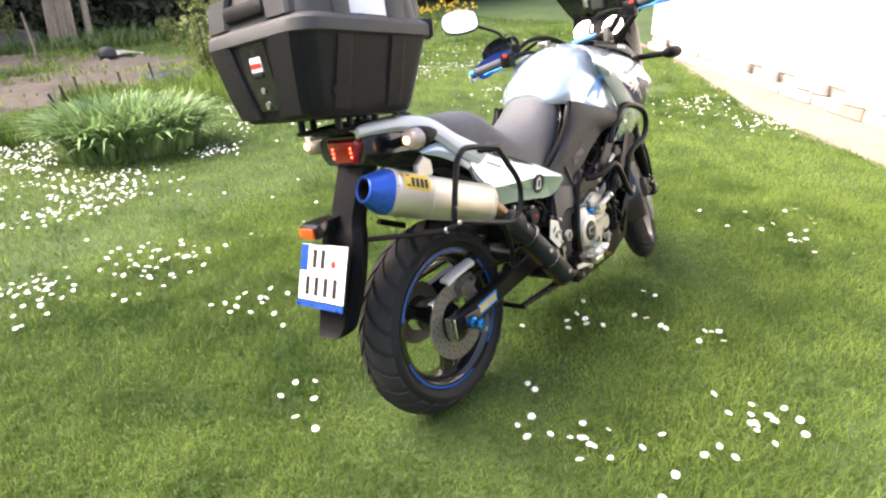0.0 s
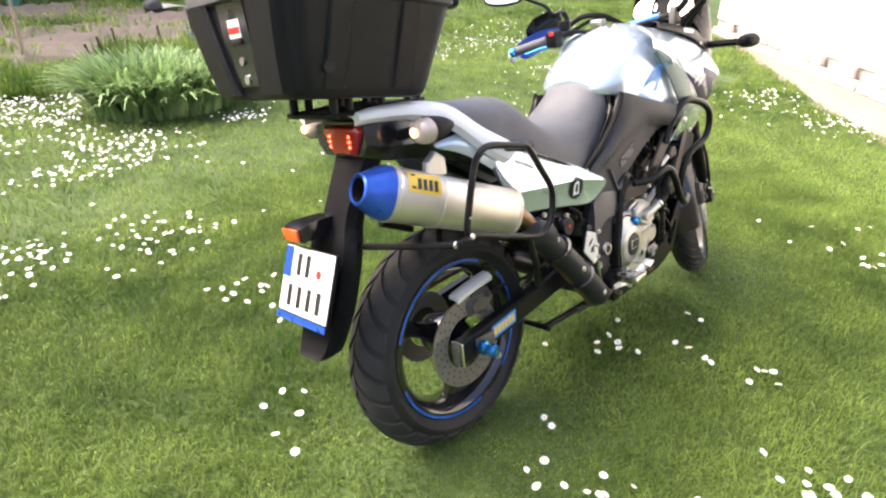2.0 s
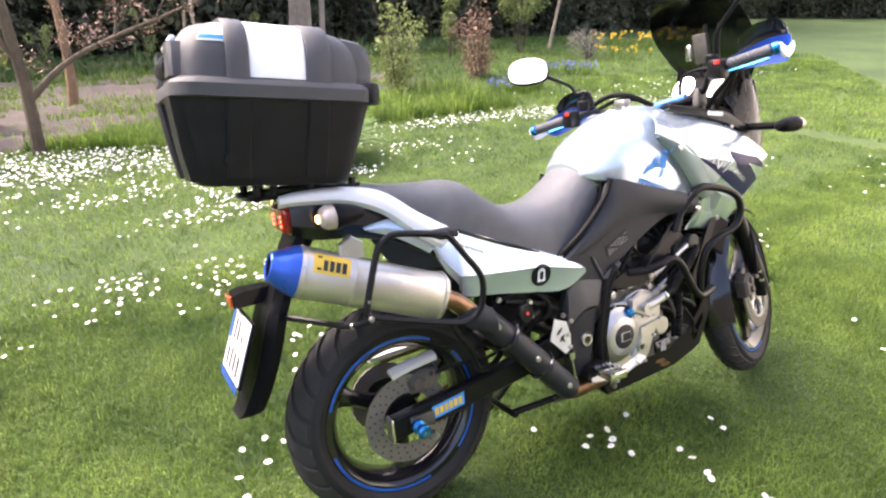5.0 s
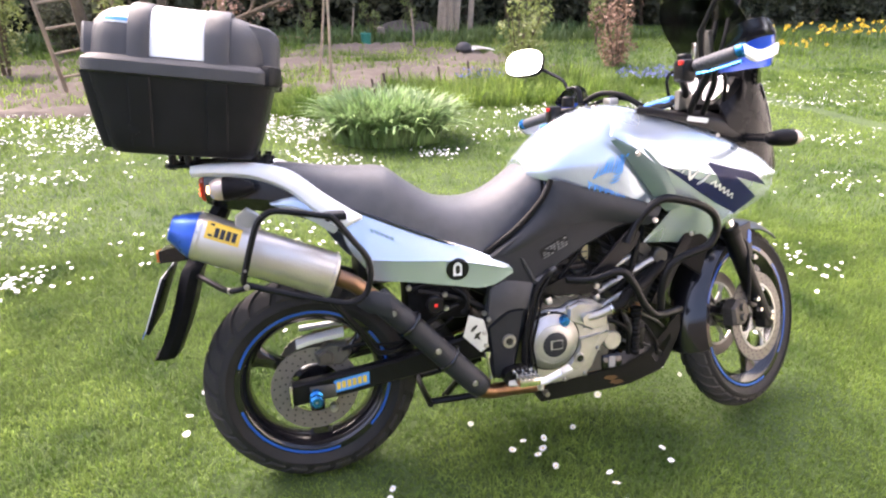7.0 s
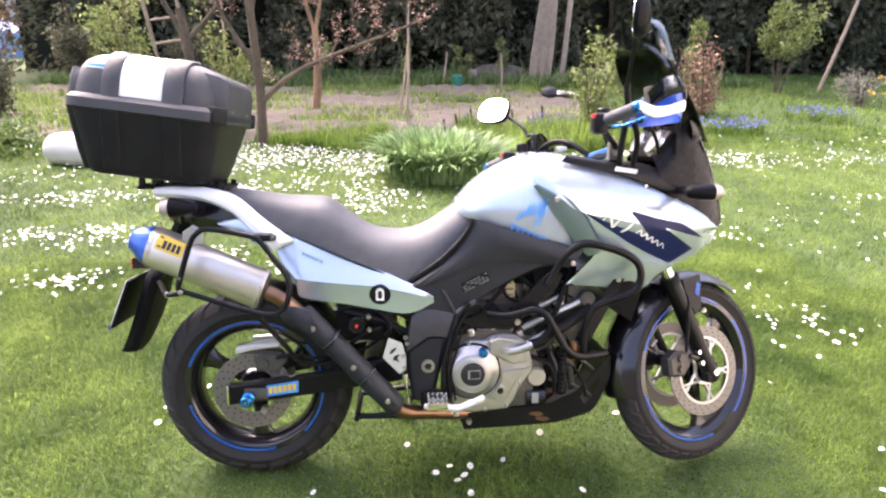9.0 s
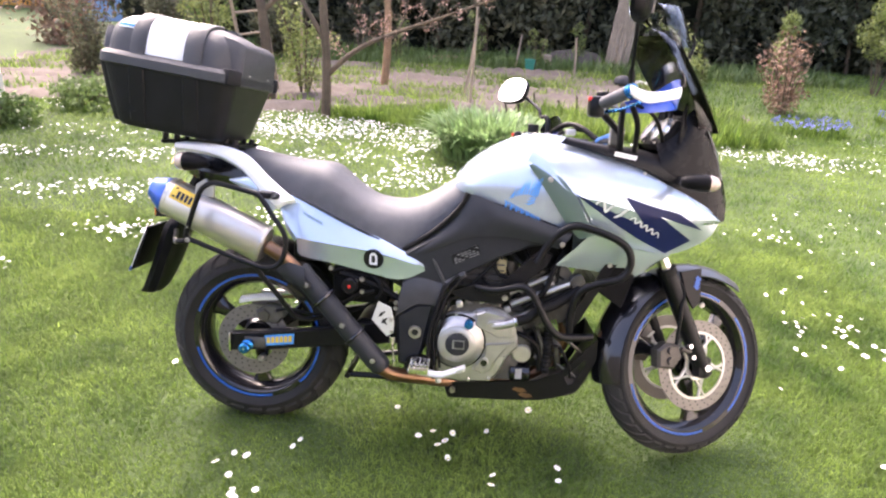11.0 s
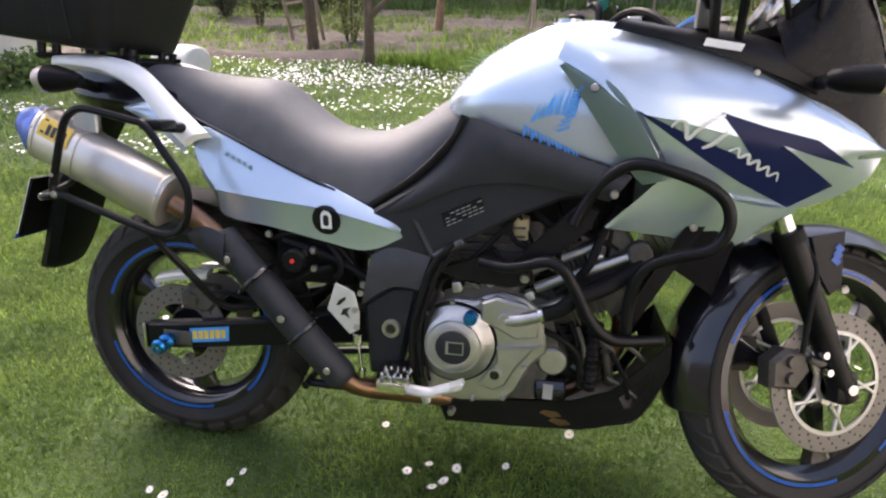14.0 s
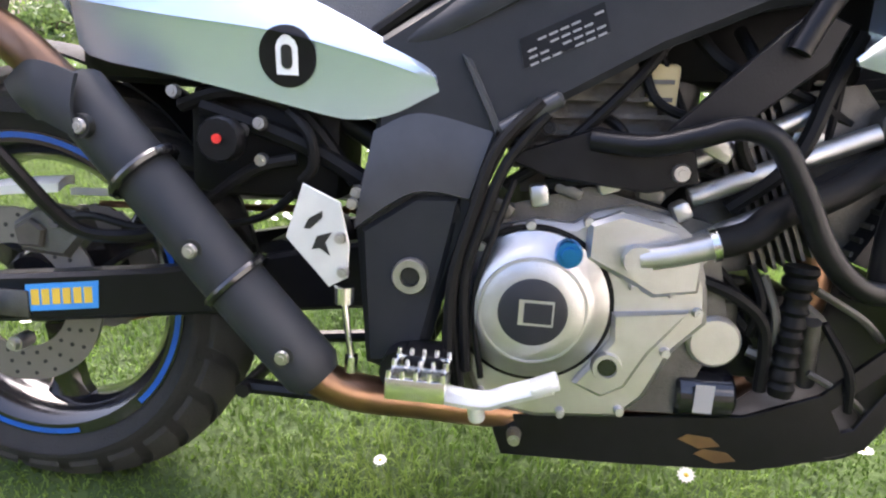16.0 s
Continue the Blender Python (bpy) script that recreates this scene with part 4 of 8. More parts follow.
box(bm, (0.035, -0.1475, 0.323), (0.075, 0.006, 0.038), 0.002)
part("adjuster_plate", bm, ALU_DARK, arm)
bm = B()
rod(bm, (REAR.x, -0.148, 0.318), (REAR.x, -0.158, 0.318), 0.017)
lathe(bm, [(0.004, -0.198), (0.014, -0.198), (0.019, -0.192), (0.019, -0.182), (0.012, -0.174), (0.012, -0.166), (0.020, -0.160), (0.020, -0.150), (0.004, -0.150)], REAR, 24)
part("axle_spool", bm, BLUE_ALU, arm, "blue anodised bobbin")
bm = B()
bolt(bm, (REAR.x, -0.198, 0.318), 0.009)
part("bolt", bm, BOLT_STEEL, arm)
bm = B()
rod(bm, (0.062, -0.140, 0.272), (0.062, -0.166, 0.272), 0.011)
bolt(bm, (0.062, -0.166, 0.272), 0.009)
part("bolt", bm, BOLT_STEEL, arm)
bm = B()
slab(bm, [(0.066, 0.312), (0.068, 0.350), (0.174, 0.365), (0.172, 0.327)], -0.1452, -0.1466, 0)
st = part("maker_sticker", bm, BLUE_DECAL, arm, "blue sticker with yellow block print")
bm = B()
for k in range(6):
    x = 0.076 + 0.0155 * k
    slab(bm, [(x, 0.322 + 0.0021 * k), (x, 0.344 + 0.0021 * k), (x + 0.0115, 0.3456 + 0.0021 * k), (x + 0.0115, 0.3236 + 0.0021 * k)], -0.1467, -0.1474, 0)
part("print", bm, YELLOW_STICKER, st)
bm = B()
for z0 in (0.318 + 0.106, 0.318 - 0.106):
    bm = B()
    z1 = 0.418 + (0.035 if z0 > 0.318 else -0.035)
    tube(bm, [(0.02 + 0.56 * k / 80, 0.091, z0 + (z1 - z0) * k / 80) for k in range(81)], lambda t: 0.0065 + 0.0015 * math.sin(t * 250), 6, 1)
    part("chain_run", bm, COPPER, arm, "oily brown drive chain")
bm = B()
panel(bm, [(-0.02, 0.115, 0.445), (0.2, 0.115, 0.455), (0.5, 0.11, 0.475)], [(-0.02, 0.07, 0.452), (0.2, 0.07, 0.462), (0.5, 0.07, 0.482)], 0.0, 0.012, out=(0, 0, 1))
part("chain_guard", bm, ALU_PALE, arm, "bright metal chain guard")
cal = group("rear_caliper", bike, "rear brake caliper behind the disc")
bm = B()
slab(bm, [(0.03, 0.385), (0.02, 0.425), (0.06, 0.452), (0.115, 0.448), (0.13, 0.415), (0.10, 0.380)], -0.074, -0.108, 0.008)
part("body", bm, ALU_DARK, cal)
bm = B()
slab(bm, [(0.035, 0.395), (0.03, 0.42), (0.055, 0.435), (0.075, 0.42), (0.07, 0.395)], -0.108, -0.116, 0.004)
rod(bm, (0.095, -0.10, 0.43), (0.10, -0.125, 0.435), 0.008)
part("clamp", bm, BRONZE, cal)
bm = B()
tube(bm, [(0.10, -0.12, 0.435), (0.16, -0.135, 0.45), (0.25, -0.14, 0.44), (0.38, -0.13, 0.46), (0.44, -0.14, 0.50)], 0.0055, 8)
part("brake_hose", bm, HOSE, cal)
bm = B()
panel(bm, [(-0.03, -0.092, 0.474), (0.03, -0.092, 0.487), (0.11, -0.092, 0.496)], [(-0.03, -0.125, 0.466), (0.03, -0.125, 0.479), (0.11, -0.125, 0.488)], 0.004, 0.012, out=(0, 0, 1))
part("heat_plate", bm, ALU_PALE, cal, "bright folded metal plate")

# exhaust
ex = group("exhaust", bike, "titanium silencer with blue end cap")
A0, A1 = Vector((-0.313, -0.155, 0.845)), Vector((0.108, -0.222, 0.682))
dirx = (A1 - A0).normalized()
nrm = Vector((-dirx.z, 0, dirx.x))
SIDE = Vector((0, -1, 0))


def can_ring(t, ry, rz, n=20, power=2.6):
    p = A0.lerp(A1, t)
    out = []
    for k in range(n):
        a = 2 * math.pi * k / n
        ca, sa = math.cos(a), math.sin(a)
        out.append(p + SIDE * ry * math.copysign(abs(ca) ** (2 / power), ca) + nrm * rz * math.copysign(abs(sa) ** (2 / power), sa))
    return out


bm = B()
skin(bm, [can_ring(t, ry, rz) for t, ry, rz in ((0.130, 0.050, 0.061), (0.145, 0.053, 0.064), (0.95, 0.053, 0.062), (0.965, 0.050, 0.058))])
part("can", bm, TITAN, ex, "brushed oval titanium can")
bm = B()
skin(bm, [can_ring(t, ry, rz, power=p) for t, ry, rz, p in ((0.100, 0.0200, 0.0240, 2.0), (0.004, 0.0240, 0.0290, 2.0), (-0.006, 0.0262, 0.0318, 2.0), (0.0, 0.0305, 0.0365, 2.0), (0.02, 0.0330, 0.0390, 2.0), (0.05, 0.0402, 0.0470, 2.1), (0.085, 0.0470, 0.0550, 2.3), (0.110, 0.0498, 0.0598, 2.5), (0.125, 0.0512, 0.0622, 2.6), (0.134, 0.0525, 0.0635, 2.6))])
part("end_cap", bm, BLUE_END, ex, "blue tapered end cap")
bm = B()
skin(bm, [can_ring(t, r, r * 1.2, power=2.0) for t, r in ((0.098, 0.0194), (0.002, 0.0236), (0.001, 0.0222), (0.094, 0.0180))])
part("outlet", bm, HOSE, ex, "hollow black outlet")
for t in (0.155, 0.42, 0.935):
    bm = B()
    skin(bm, [can_ring(t + d, 0.0545, 0.0655) for d in (0, 0.012)] )
    part("band", bm, TITAN, ex)
for k in range(5):
    a = 2 * math.pi * k / 5 + 0.3
    for t in (0.147, 0.945):
        p = A0.lerp(A1, t) + SIDE * 0.052 * math.cos(a) + nrm * 0.062 * math.sin(a)
        d = (SIDE * math.cos(a) + nrm * math.sin(a))
        bm = B()
        rod(bm, p, p + d * 0.005, 0.0035, 0.003, 8)
        part("rivet", bm, BOLT_STEEL, ex)
bm = B()
p = A0.lerp(A1, 0.40) + nrm * 0.075
slab(bm, [(p.x - 0.035, p.z - 0.02), (p.x - 0.03, p.z + 0.02), (p.x, p.z + 0.04), (p.x + 0.03, p.z + 0.02), (p.x + 0.03, p.z - 0.02)], -0.186, -0.202, 0.004)
part("hanger", bm, ALU, ex, "cast hanger bracket")
bm = B()
rows = []
for t in (0.19, 0.385):
    p = A0.lerp(A1, t)
    rows.append([p + SIDE * 0.0545 * math.copysign(abs(math.cos(a)) ** (2 / 2.6), math.cos(a)) + nrm * 0.0655 * math.copysign(abs(math.sin(a)) ** (2 / 2.6), math.sin(a)) for a in (radians(x) for x in (6, 18, 30, 42, 54))])
V = [[bm.verts.new(p) for p in r] for r in rows]
for j in range(4):
    bm.faces.new((V[0][j], V[0][j + 1], V[1][j + 1], V[1][j]))
stk = part("maker_sticker", bm, YELLOW_STICKER, ex, "yellow sticker with black block print")
bm = B()
for k in range(5):
    t0, t1 = 0.208 + 0.033 * k, 0.208 + 0.033 * k + 0.024
    for lo, hi, sh in ((12, 40 if k else 46, 0),):
        ps = []
        for t, a in ((t0, lo), (t1, lo), (t1, hi - (4 if k else 0)), (t0, hi - (4 if k else 0))):
            a = radians(a)
            ps.append(bm.verts.new(A0.lerp(A1, t) + SIDE * 0.0556 * abs(math.cos(a)) ** (2 / 2.6) + nrm * 0.0668 * abs(math.sin(a)) ** (2 / 2.6)))
        bm.faces.new(ps)
part("print", bm, BLACK_PRINT, stk)
bm = B()
tube(bm, [(0.10, -0.222, 0.684), (0.145, -0.220, 0.658), (0.20, -0.210, 0.605), (0.26, -0.20, 0.535), (0.36, -0.205, 0.43), (0.46, -0.205, 0.32), (0.52, -0.19, 0.27), (0.62, -0.15, 0.245), (0.74, -0.11, 0.225), (0.90, -0.06, 0.22), (1.02, -0.03, 0.25), (1.10, -0.02, 0.33), (1.125, -0.02, 0.42), (1.09, -0.02, 0.50)], 0.024, 14)
part("pipe", bm, COPPER, ex, "heat-tinted bronze exhaust pipe")
bm = B()
tube(bm, [(0.201, -0.205, 0.612), (0.236, -0.213, 0.577), (0.316, -0.22, 0.495), (0.416, -0.225, 0.387), (0.502, -0.222, 0.294)], lambda t: 0.036 if 0.04 < t < 0.96 else 0.028, 18)
sh = part("heat_shield", bm, COVER_PLASTIC, ex, "matt black heat shield tube")
bm = B()
panel(bm, [(0.130, -0.225, 0.615), (0.18, -0.245, 0.640), (0.235, -0.25, 0.628)], [(0.175, -0.235, 0.575), (0.20, -0.255, 0.575), (0.24, -0.262, 0.56)], 0.008, 0.006)
part("shield_flare", bm, COVER_PLASTIC, ex)
for x, z in ((0.242, 0.573), (0.364, 0.445), (0.469, 0.331)):
    bm = B()
    rod(bm, (x, -0.250, z), (x, -0.2585, z), 0.014, 0.013)
    part("bolt_recess", bm, BLACK_PRINT, ex)
    bm = B()
    bolt(bm, (x, -0.2575, z), 0.0095, 0.005)
    part("bolt", bm, BOLT_STEEL, ex)
for x, z in ((0.291, 0.524), (0.400, 0.405)):
    bm = B()
    d = Vector((0.70, 0, -0.71))
    u = Vector((0.71, 0, 0.70))
    ring = [Vector((x, -0.219, z)) + 0.0405 * (math.cos(a) * u + math.sin(a) * Vector((0, 1, 0))) for a in (2 * math.pi * k / 20 for k in range(21))]
    tube(bm, ring, 0.006, 8, 1)
    part("clamp_ring", bm, GLOSS_BLACK, ex)

# main frame, pivot plate and under-tank covers
fr = group("main_frame", bike, "dark grey twin-spar frame")
bm = B()
slab(bm, [(0.525, 0.50), (0.548, 0.585), (0.545, 0.685), (0.66, 0.76), (0.80, 0.80), (1.06, 0.82), (1.06, 0.755), (0.96, 0.735), (0.86, 0.69), (0.755, 0.628), (0.70, 0.575), (0.668, 0.50), (0.640, 0.40), (0.622, 0.322), (0.60, 0.285), (0.546, 0.300)], -0.145, -0.178, 0.008)
sp_r = part("spar", bm, FRAME_GREY, fr)
sp_l = new("spar", sp_r.data.copy())
sp_l.parent = fr
sp_l.data.transform(Matrix.Diagonal((1, -1, 1, 1)))
sp_l.data.flip_normals()
bm = B()
slab(bm, [(0.536, 0.47), (0.60, 0.515), (0.652, 0.515), (0.640, 0.44), (0.612, 0.31), (0.55, 0.305)], -0.178, -0.186, 0.006)
part("pivot_cover", bm, FRAME_GREY, fr)
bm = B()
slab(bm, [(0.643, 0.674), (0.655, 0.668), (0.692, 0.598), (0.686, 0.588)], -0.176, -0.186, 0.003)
part("weld_rib", bm, FRAME_SKY_LIT, fr)
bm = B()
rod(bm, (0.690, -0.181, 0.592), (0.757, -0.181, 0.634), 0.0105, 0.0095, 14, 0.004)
part("weld_tube", bm, FRAME_SKY_LIT, fr)
# upper facet in the lightened paint, as if catching the sky
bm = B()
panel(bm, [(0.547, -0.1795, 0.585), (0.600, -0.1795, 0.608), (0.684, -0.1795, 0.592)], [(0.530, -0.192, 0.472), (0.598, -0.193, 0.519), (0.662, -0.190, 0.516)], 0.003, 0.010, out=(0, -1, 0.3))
part("frame_facet", bm, FRAME_SKY_LIT, fr)
for pts, r in (([(0.735, -0.186, 0.628), (0.690, -0.192, 0.575), (0.668, -0.196, 0.50), (0.650, -0.198, 0.42), (0.650, -0.196, 0.33)], 0.0075), ([(0.742, -0.184, 0.615), (0.702, -0.190, 0.560), (0.682, -0.194, 0.50), (0.664, -0.196, 0.42), (0.672, -0.192, 0.31)], 0.0065), ([(0.712, -0.18, 0.54), (0.694, -0.19, 0.48), (0.676, -0.192, 0.40), (0.690, -0.186, 0.30)], 0.004)):
    bm = B()
    tube(bm, pts, r, 8)
    part("cable", bm, HOSE, fr)
bm = B()
lathe(bm, [(0.012, -0.196), (0.020, -0.196), (0.022, -0.193), (0.022, -0.178), (0.012, -0.178)], (0.599, 0, 0.420), 24)
part("pivot_nut", bm, BOLT_STEEL, fr, "bright hexagon-socket pivot nut")
bm = B()
rod(bm, (0.599, -0.189, 0.420), (0.599, -0.1905, 0.420), 0.011, None, 6)
part("socket", bm, BLACK_PRINT, fr)
bm = B()
rod(bm, (0.639, -0.178, 0.498), (0.639, -0.184, 0.498), 0.014, None, 16)
part("frame_plug", bm, SATIN_BLACK, fr)
bm = B()
slab(bm, [(0.712, 0.662), (0.704, 0.692), (0.790, 0.734), (0.800, 0.704)], -0.1785, -0.1800, 0)
lab = part("type_plate", bm, SATIN_BLACK, fr, "black type plate with pale small print")
bm = B()
for row in range(4):
    for k in range(7):
        if (row * 7 + k * 3) % 5 == 0:
            continue
        x = 0.712 + 0.0115 * k + 0.002 * row
        z = 0.688 + 0.0056 * k - 0.0072 * row
        w = 0.0088
        slab(bm, [(x, z), (x + w, z + w * 0.49), (x + w + 0.0008, z + w * 0.49 - 0.0022), (x + 0.0008, z - 0.0022)], -0.1801, -0.1806, 0)
part("print", bm, GREY_PRINT, lab)
for s in (1, -1):
    bm = B()
    panel(bm, [(0.545, -0.150 * s, 0.690), (0.62, -0.158 * s, 0.742), (0.70, -0.162 * s, 0.815), (0.75, -0.168 * s, 0.895), (0.87, -0.192 * s, 0.862), (1.09, -0.212 * s, 0.797)],
          [(0.560, -0.172 * s, 0.665), (0.65, -0.182 * s, 0.705), (0.735, -0.187 * s, 0.748), (0.82, -0.192 * s, 0.765), (0.92, -0.196 * s, 0.765), (1.05, -0.205 * s, 0.742)], 0.012, 0.006, out=(0, -s, 0))
    part("tank_side_cover", bm, COVER_PLASTIC, fr, "black plastic cover below the tank")
for a, b in (((1.02, 0.13, 0.76), (1.30, 0.03, 0.98)), ((0.60, 0.12, 0.72), (0.10, 0.08, 0.88)), ((0.56, 0.12, 0.56), (0.02, 0.09, 0.86)), ((0.10, 0.08, 0.88), (-0.22, 0.07, 0.93))):
    for s in (1, -1):
        bm = B()
        rod(bm, (a[0], a[1] * s, a[2]), (b[0], b[1] * s, b[2]), 0.016)
        part("subframe_tube", bm, SATIN_BLACK, fr)

# seat
def arch(x, w, zt, zb, n=14, p=2.6, yb=None):
    """A seat-like section: from the right lower edge over the crown to the left one."""
    out = []
    for k in range(n + 1):
        a = math.pi * k / n
        c, s = math.cos(a), math.sin(a)
        out.append(Vector((x, -w * math.copysign(abs(c) ** (2 / p), c), zb + (zt - zb) * abs(s) ** (2 / p))))
    return out


bm = B()
loft(bm, [arch(x, w, zt, zb, p=p) for x, w, zt, zb, p in (
    (-0.045, 0.080, 0.984, 0.945, 2.2), (-0.02, 0.105, 0.988, 0.925, 2.6), (0.12, 0.135, 0.968, 0.868, 2.8), (0.20, 0.148, 0.963, 0.835, 2.8), (0.275, 0.156, 0.956, 0.802, 2.7), (0.345, 0.160, 0.905, 0.772, 2.5),
    (0.42, 0.163, 0.860, 0.740, 2.4), (0.50, 0.158, 0.848, 0.706, 2.4), (0.565, 0.148, 0.858, 0.700, 2.4), (0.63, 0.138, 0.889, 0.745, 2.4), (0.69, 0.130, 0.930, 0.795, 2.4), (0.735, 0.120, 0.955, 0.850, 2.3))], 4)
part("seat", bm, SEAT_VINYL, bike, "black vinyl two-level seat")
for s in (1, -1):
    bm = B()
    tube(bm, [(0.02, -0.122 * s, 0.905), (0.20, -0.152 * s, 0.836), (0.36, -0.164 * s, 0.766), (0.52, -0.160 * s, 0.698), (0.555, -0.154 * s, 0.692), (0.63, -0.144 * s, 0.742), (0.70, -0.138 * s, 0.805), (0.742, -0.128 * s, 0.858), (0.745, -0.115 * s, 0.90), (0.738, -0.07 * s, 0.95)], 0.005, 6)
    part("seat_piping", bm, GLOSS_BLACK, bike)
    # black tube added to draw the dark gap between seat and side cover
    bm = B()
    tube(bm, [(0.540, -0.156 * s, 0.693), (0.617, -0.164 * s, 0.747), (0.657, -0.166 * s, 0.780), (0.696, -0.168 * s, 0.819), (0.730, -0.170 * s, 0.862), (0.746, -0.170 * s, 0.900)], 0.0085, 8)
    part("seat_seam", bm, HOSE, bike, "black line in the gap beside the seat")

# tank
bm = B()
def tank_sec(x, w, zt, zb, p, tuck=0.0):
    out = []
    for k in range(19):
        a = math.pi * k / 18
        c, s = math.cos(a), math.sin(a)
        yy = -w * math.copysign(abs(c) ** (2 / p), c)
        zz = zb + (zt - zb) * abs(s) ** (2 / p)
        if abs(s) < 0.3:
            yy *= 1 - tuck * (0.3 - abs(s)) / 0.3
        out.append(Vector((x, yy, zz)))
    return out
loft(bm, [tank_sec(x, w, zt, zb, p, 0.08) for x, w, zt, zb, p in (
    (0.700, 0.095, 0.950, 0.905, 2.0), (0.735, 0.135, 0.990, 0.895, 2.1), (0.79, 0.165, 1.036, 0.884, 2.2), (0.88, 0.180, 1.084, 0.862, 2.25), (0.98, 0.193, 1.106, 0.832, 2.3), (1.07, 0.196, 1.098, 0.806, 2.3), (1.14, 0.190, 1.068, 0.80, 2.2), (1.20, 0.17, 1.03, 0.82, 2.1))], 5)
part("tank", bm, PAINT, bike, "silver-blue fuel tank")
bm = B()
lathe(bm, [(0.001, 0.0), (0.030, 0.0), (0.036, 0.006), (0.036, 0.014), (0.001, 0.014)], (0, 0, 0), 24)
bm.transform(Matrix.Translation((0.945, 0, 1.092)) @ Matrix.Rotation(radians(90), 4, "X"))
part("filler_cap", bm, CHROME, bike)

# fairing sides
def fairing_side(s):
    bm = B()
    top = [(0.950, -0.124 * s, 1.086), (0.990, -0.125 * s, 1.083), (1.06, -0.129 * s, 1.073), (1.14, -0.135 * s, 1.058), (1.28, -0.140 * s, 1.022), (1.40, -0.135 * s, 0.975), (1.52, -0.122 * s, 0.905), (1.574, -0.104 * s, 0.862)]
    rear = [(0.928, -0.190 * s, 1.018), (1.002, -0.212 * s, 0.976), (1.074, -0.222 * s, 0.924), (1.17, -0.219 * s, 0.905), (1.28, -0.209 * s, 0.880), (1.38, -0.189 * s, 0.860), (1.49, -0.158 * s, 0.845), (1.574, -0.108 * s, 0.846)]
    mid = [(1.09, -0.216 * s, 0.925), (1.17, -0.217 * s, 0.905), (1.28, -0.209 * s, 0.880), (1.38, -0.189 * s, 0.860), (1.49, -0.158 * s, 0.845), (1.574, -0.108 * s, 0.846)]
    low = [(1.170, -0.184 * s, 0.800), (1.21, -0.176 * s, 0.775), (1.30, -0.158 * s, 0.752), (1.42, -0.130 * s, 0.738), (1.51, -0.118 * s, 0.772), (1.556, -0.114 * s, 0.808)]
    panel(bm, top, rear, 0.019, 0.006, 6, 6, (0, -s, 0.3))
    panel(bm, mid, low, 0.002, 0.004, 6, 5, (0, -s, 0))
    return bm
part("fairing_side", fairing_side(1), PAINT, bike, "silver-blue front side fairing")
part("fairing_side", fairing_side(-1), PAINT, bike, "silver-blue front side fairing")
def fairing_lobe(s):
    bm = B()
    panel(bm, [(1.048, -0.186 * s, 0.688), (1.10, -0.192 * s, 0.742), (1.165, -0.192 * s, 0.800), (1.24, -0.184 * s, 0.770), (1.33, -0.165 * s, 0.747), (1.425, -0.140 * s, 0.738)],
          [(1.052, -0.182 * s, 0.682), (1.11, -0.158 * s, 0.674), (1.17, -0.146 * s, 0.667), (1.25, -0.136 * s, 0.655), (1.315, -0.127 * s, 0.650), (1.40, -0.124 * s, 0.712)], 0.003, 0.004, 6, 7, (0, -s, 0))
    return bm
part("lower_fairing", fairing_lobe(1), PAINT, bike, "silver-blue lower fairing scoop")
part("lower_fairing", fairing_lobe(-1), PAINT, bike, "silver-blue lower fairing scoop")
for s in (1, -1):
    bm = B()
    panel(bm, [(0.932, -0.186 * s, 1.003), (0.972, -0.199 * s, 0.955), (1.016, -0.206 * s, 0.895), (1.072, -0.207 * s, 0.818), (1.11, -0.207 * s, 0.780)],
          [(0.944, -0.190 * s, 1.010), (1.030, -0.214 * s, 0.974), (1.088, -0.224 * s, 0.910), (1.132, -0.221 * s, 0.838), (1.168, -0.214 * s, 0.797)], 0.004, 0.006, 5, 4, (0, -s, 0))
    part("tank_strip", bm, PAINT_DARK, bike, "grey-green strip panel beside the tank")
for p, r in (((1.002, -0.216, 0.963), 0.009), ((1.225, -0.172, 0.694), 0.008), ((1.30, -0.175, 1.000), 0.006)):
    bm = B()
    bolt(bm, p, r, 0.005)
    part("fairing_bolt", bm, BOLT_STEEL, bike)


from mathutils.bvhtree import BVHTree


def tree_of(*obs):
    verts, faces = [], []
    for o in obs:
        k = len(verts)
        verts += [v.co.copy() for v in o.data.vertices]
        faces += [[k + i for i in p.vertices] for p in o.data.polygons]
    return BVHTree.FromPolygons(verts, faces)


def film(polys, tree, lift=0.0015, cuts=5, ray=(0, 1, 0)):
    """Thin decal shapes given in the x-z plane, laid onto the right-hand panels."""
    bm = B()
    for poly in polys:
        bm.faces.new([bm.verts.new((p[0], -0.6, p[1])) for p in poly])
    bmesh.ops.triangulate(bm, faces=bm.faces[:])
    bmesh.ops.subdivide_edges(bm, edges=bm.edges[:], cuts=cuts, use_grid_fill=True)
    for v in bm.verts:
        hit, nor, _, _ = tree.ray_cast(v.co, Vector(ray))
        if hit is None:
            near, nor, _, _ = tree.find_nearest(Vector((v.co.x, -0.22, v.co.z)))
            v.co.y = near.y - lift
        else:
            v.co = hit + Vector((0, -lift, 0))
    return bm
right_side = tree_of(*[o for o in bike.children if o.name.split(".")[0] in ("tank", "fairing_side", "lower_fairing", "tank_strip")])
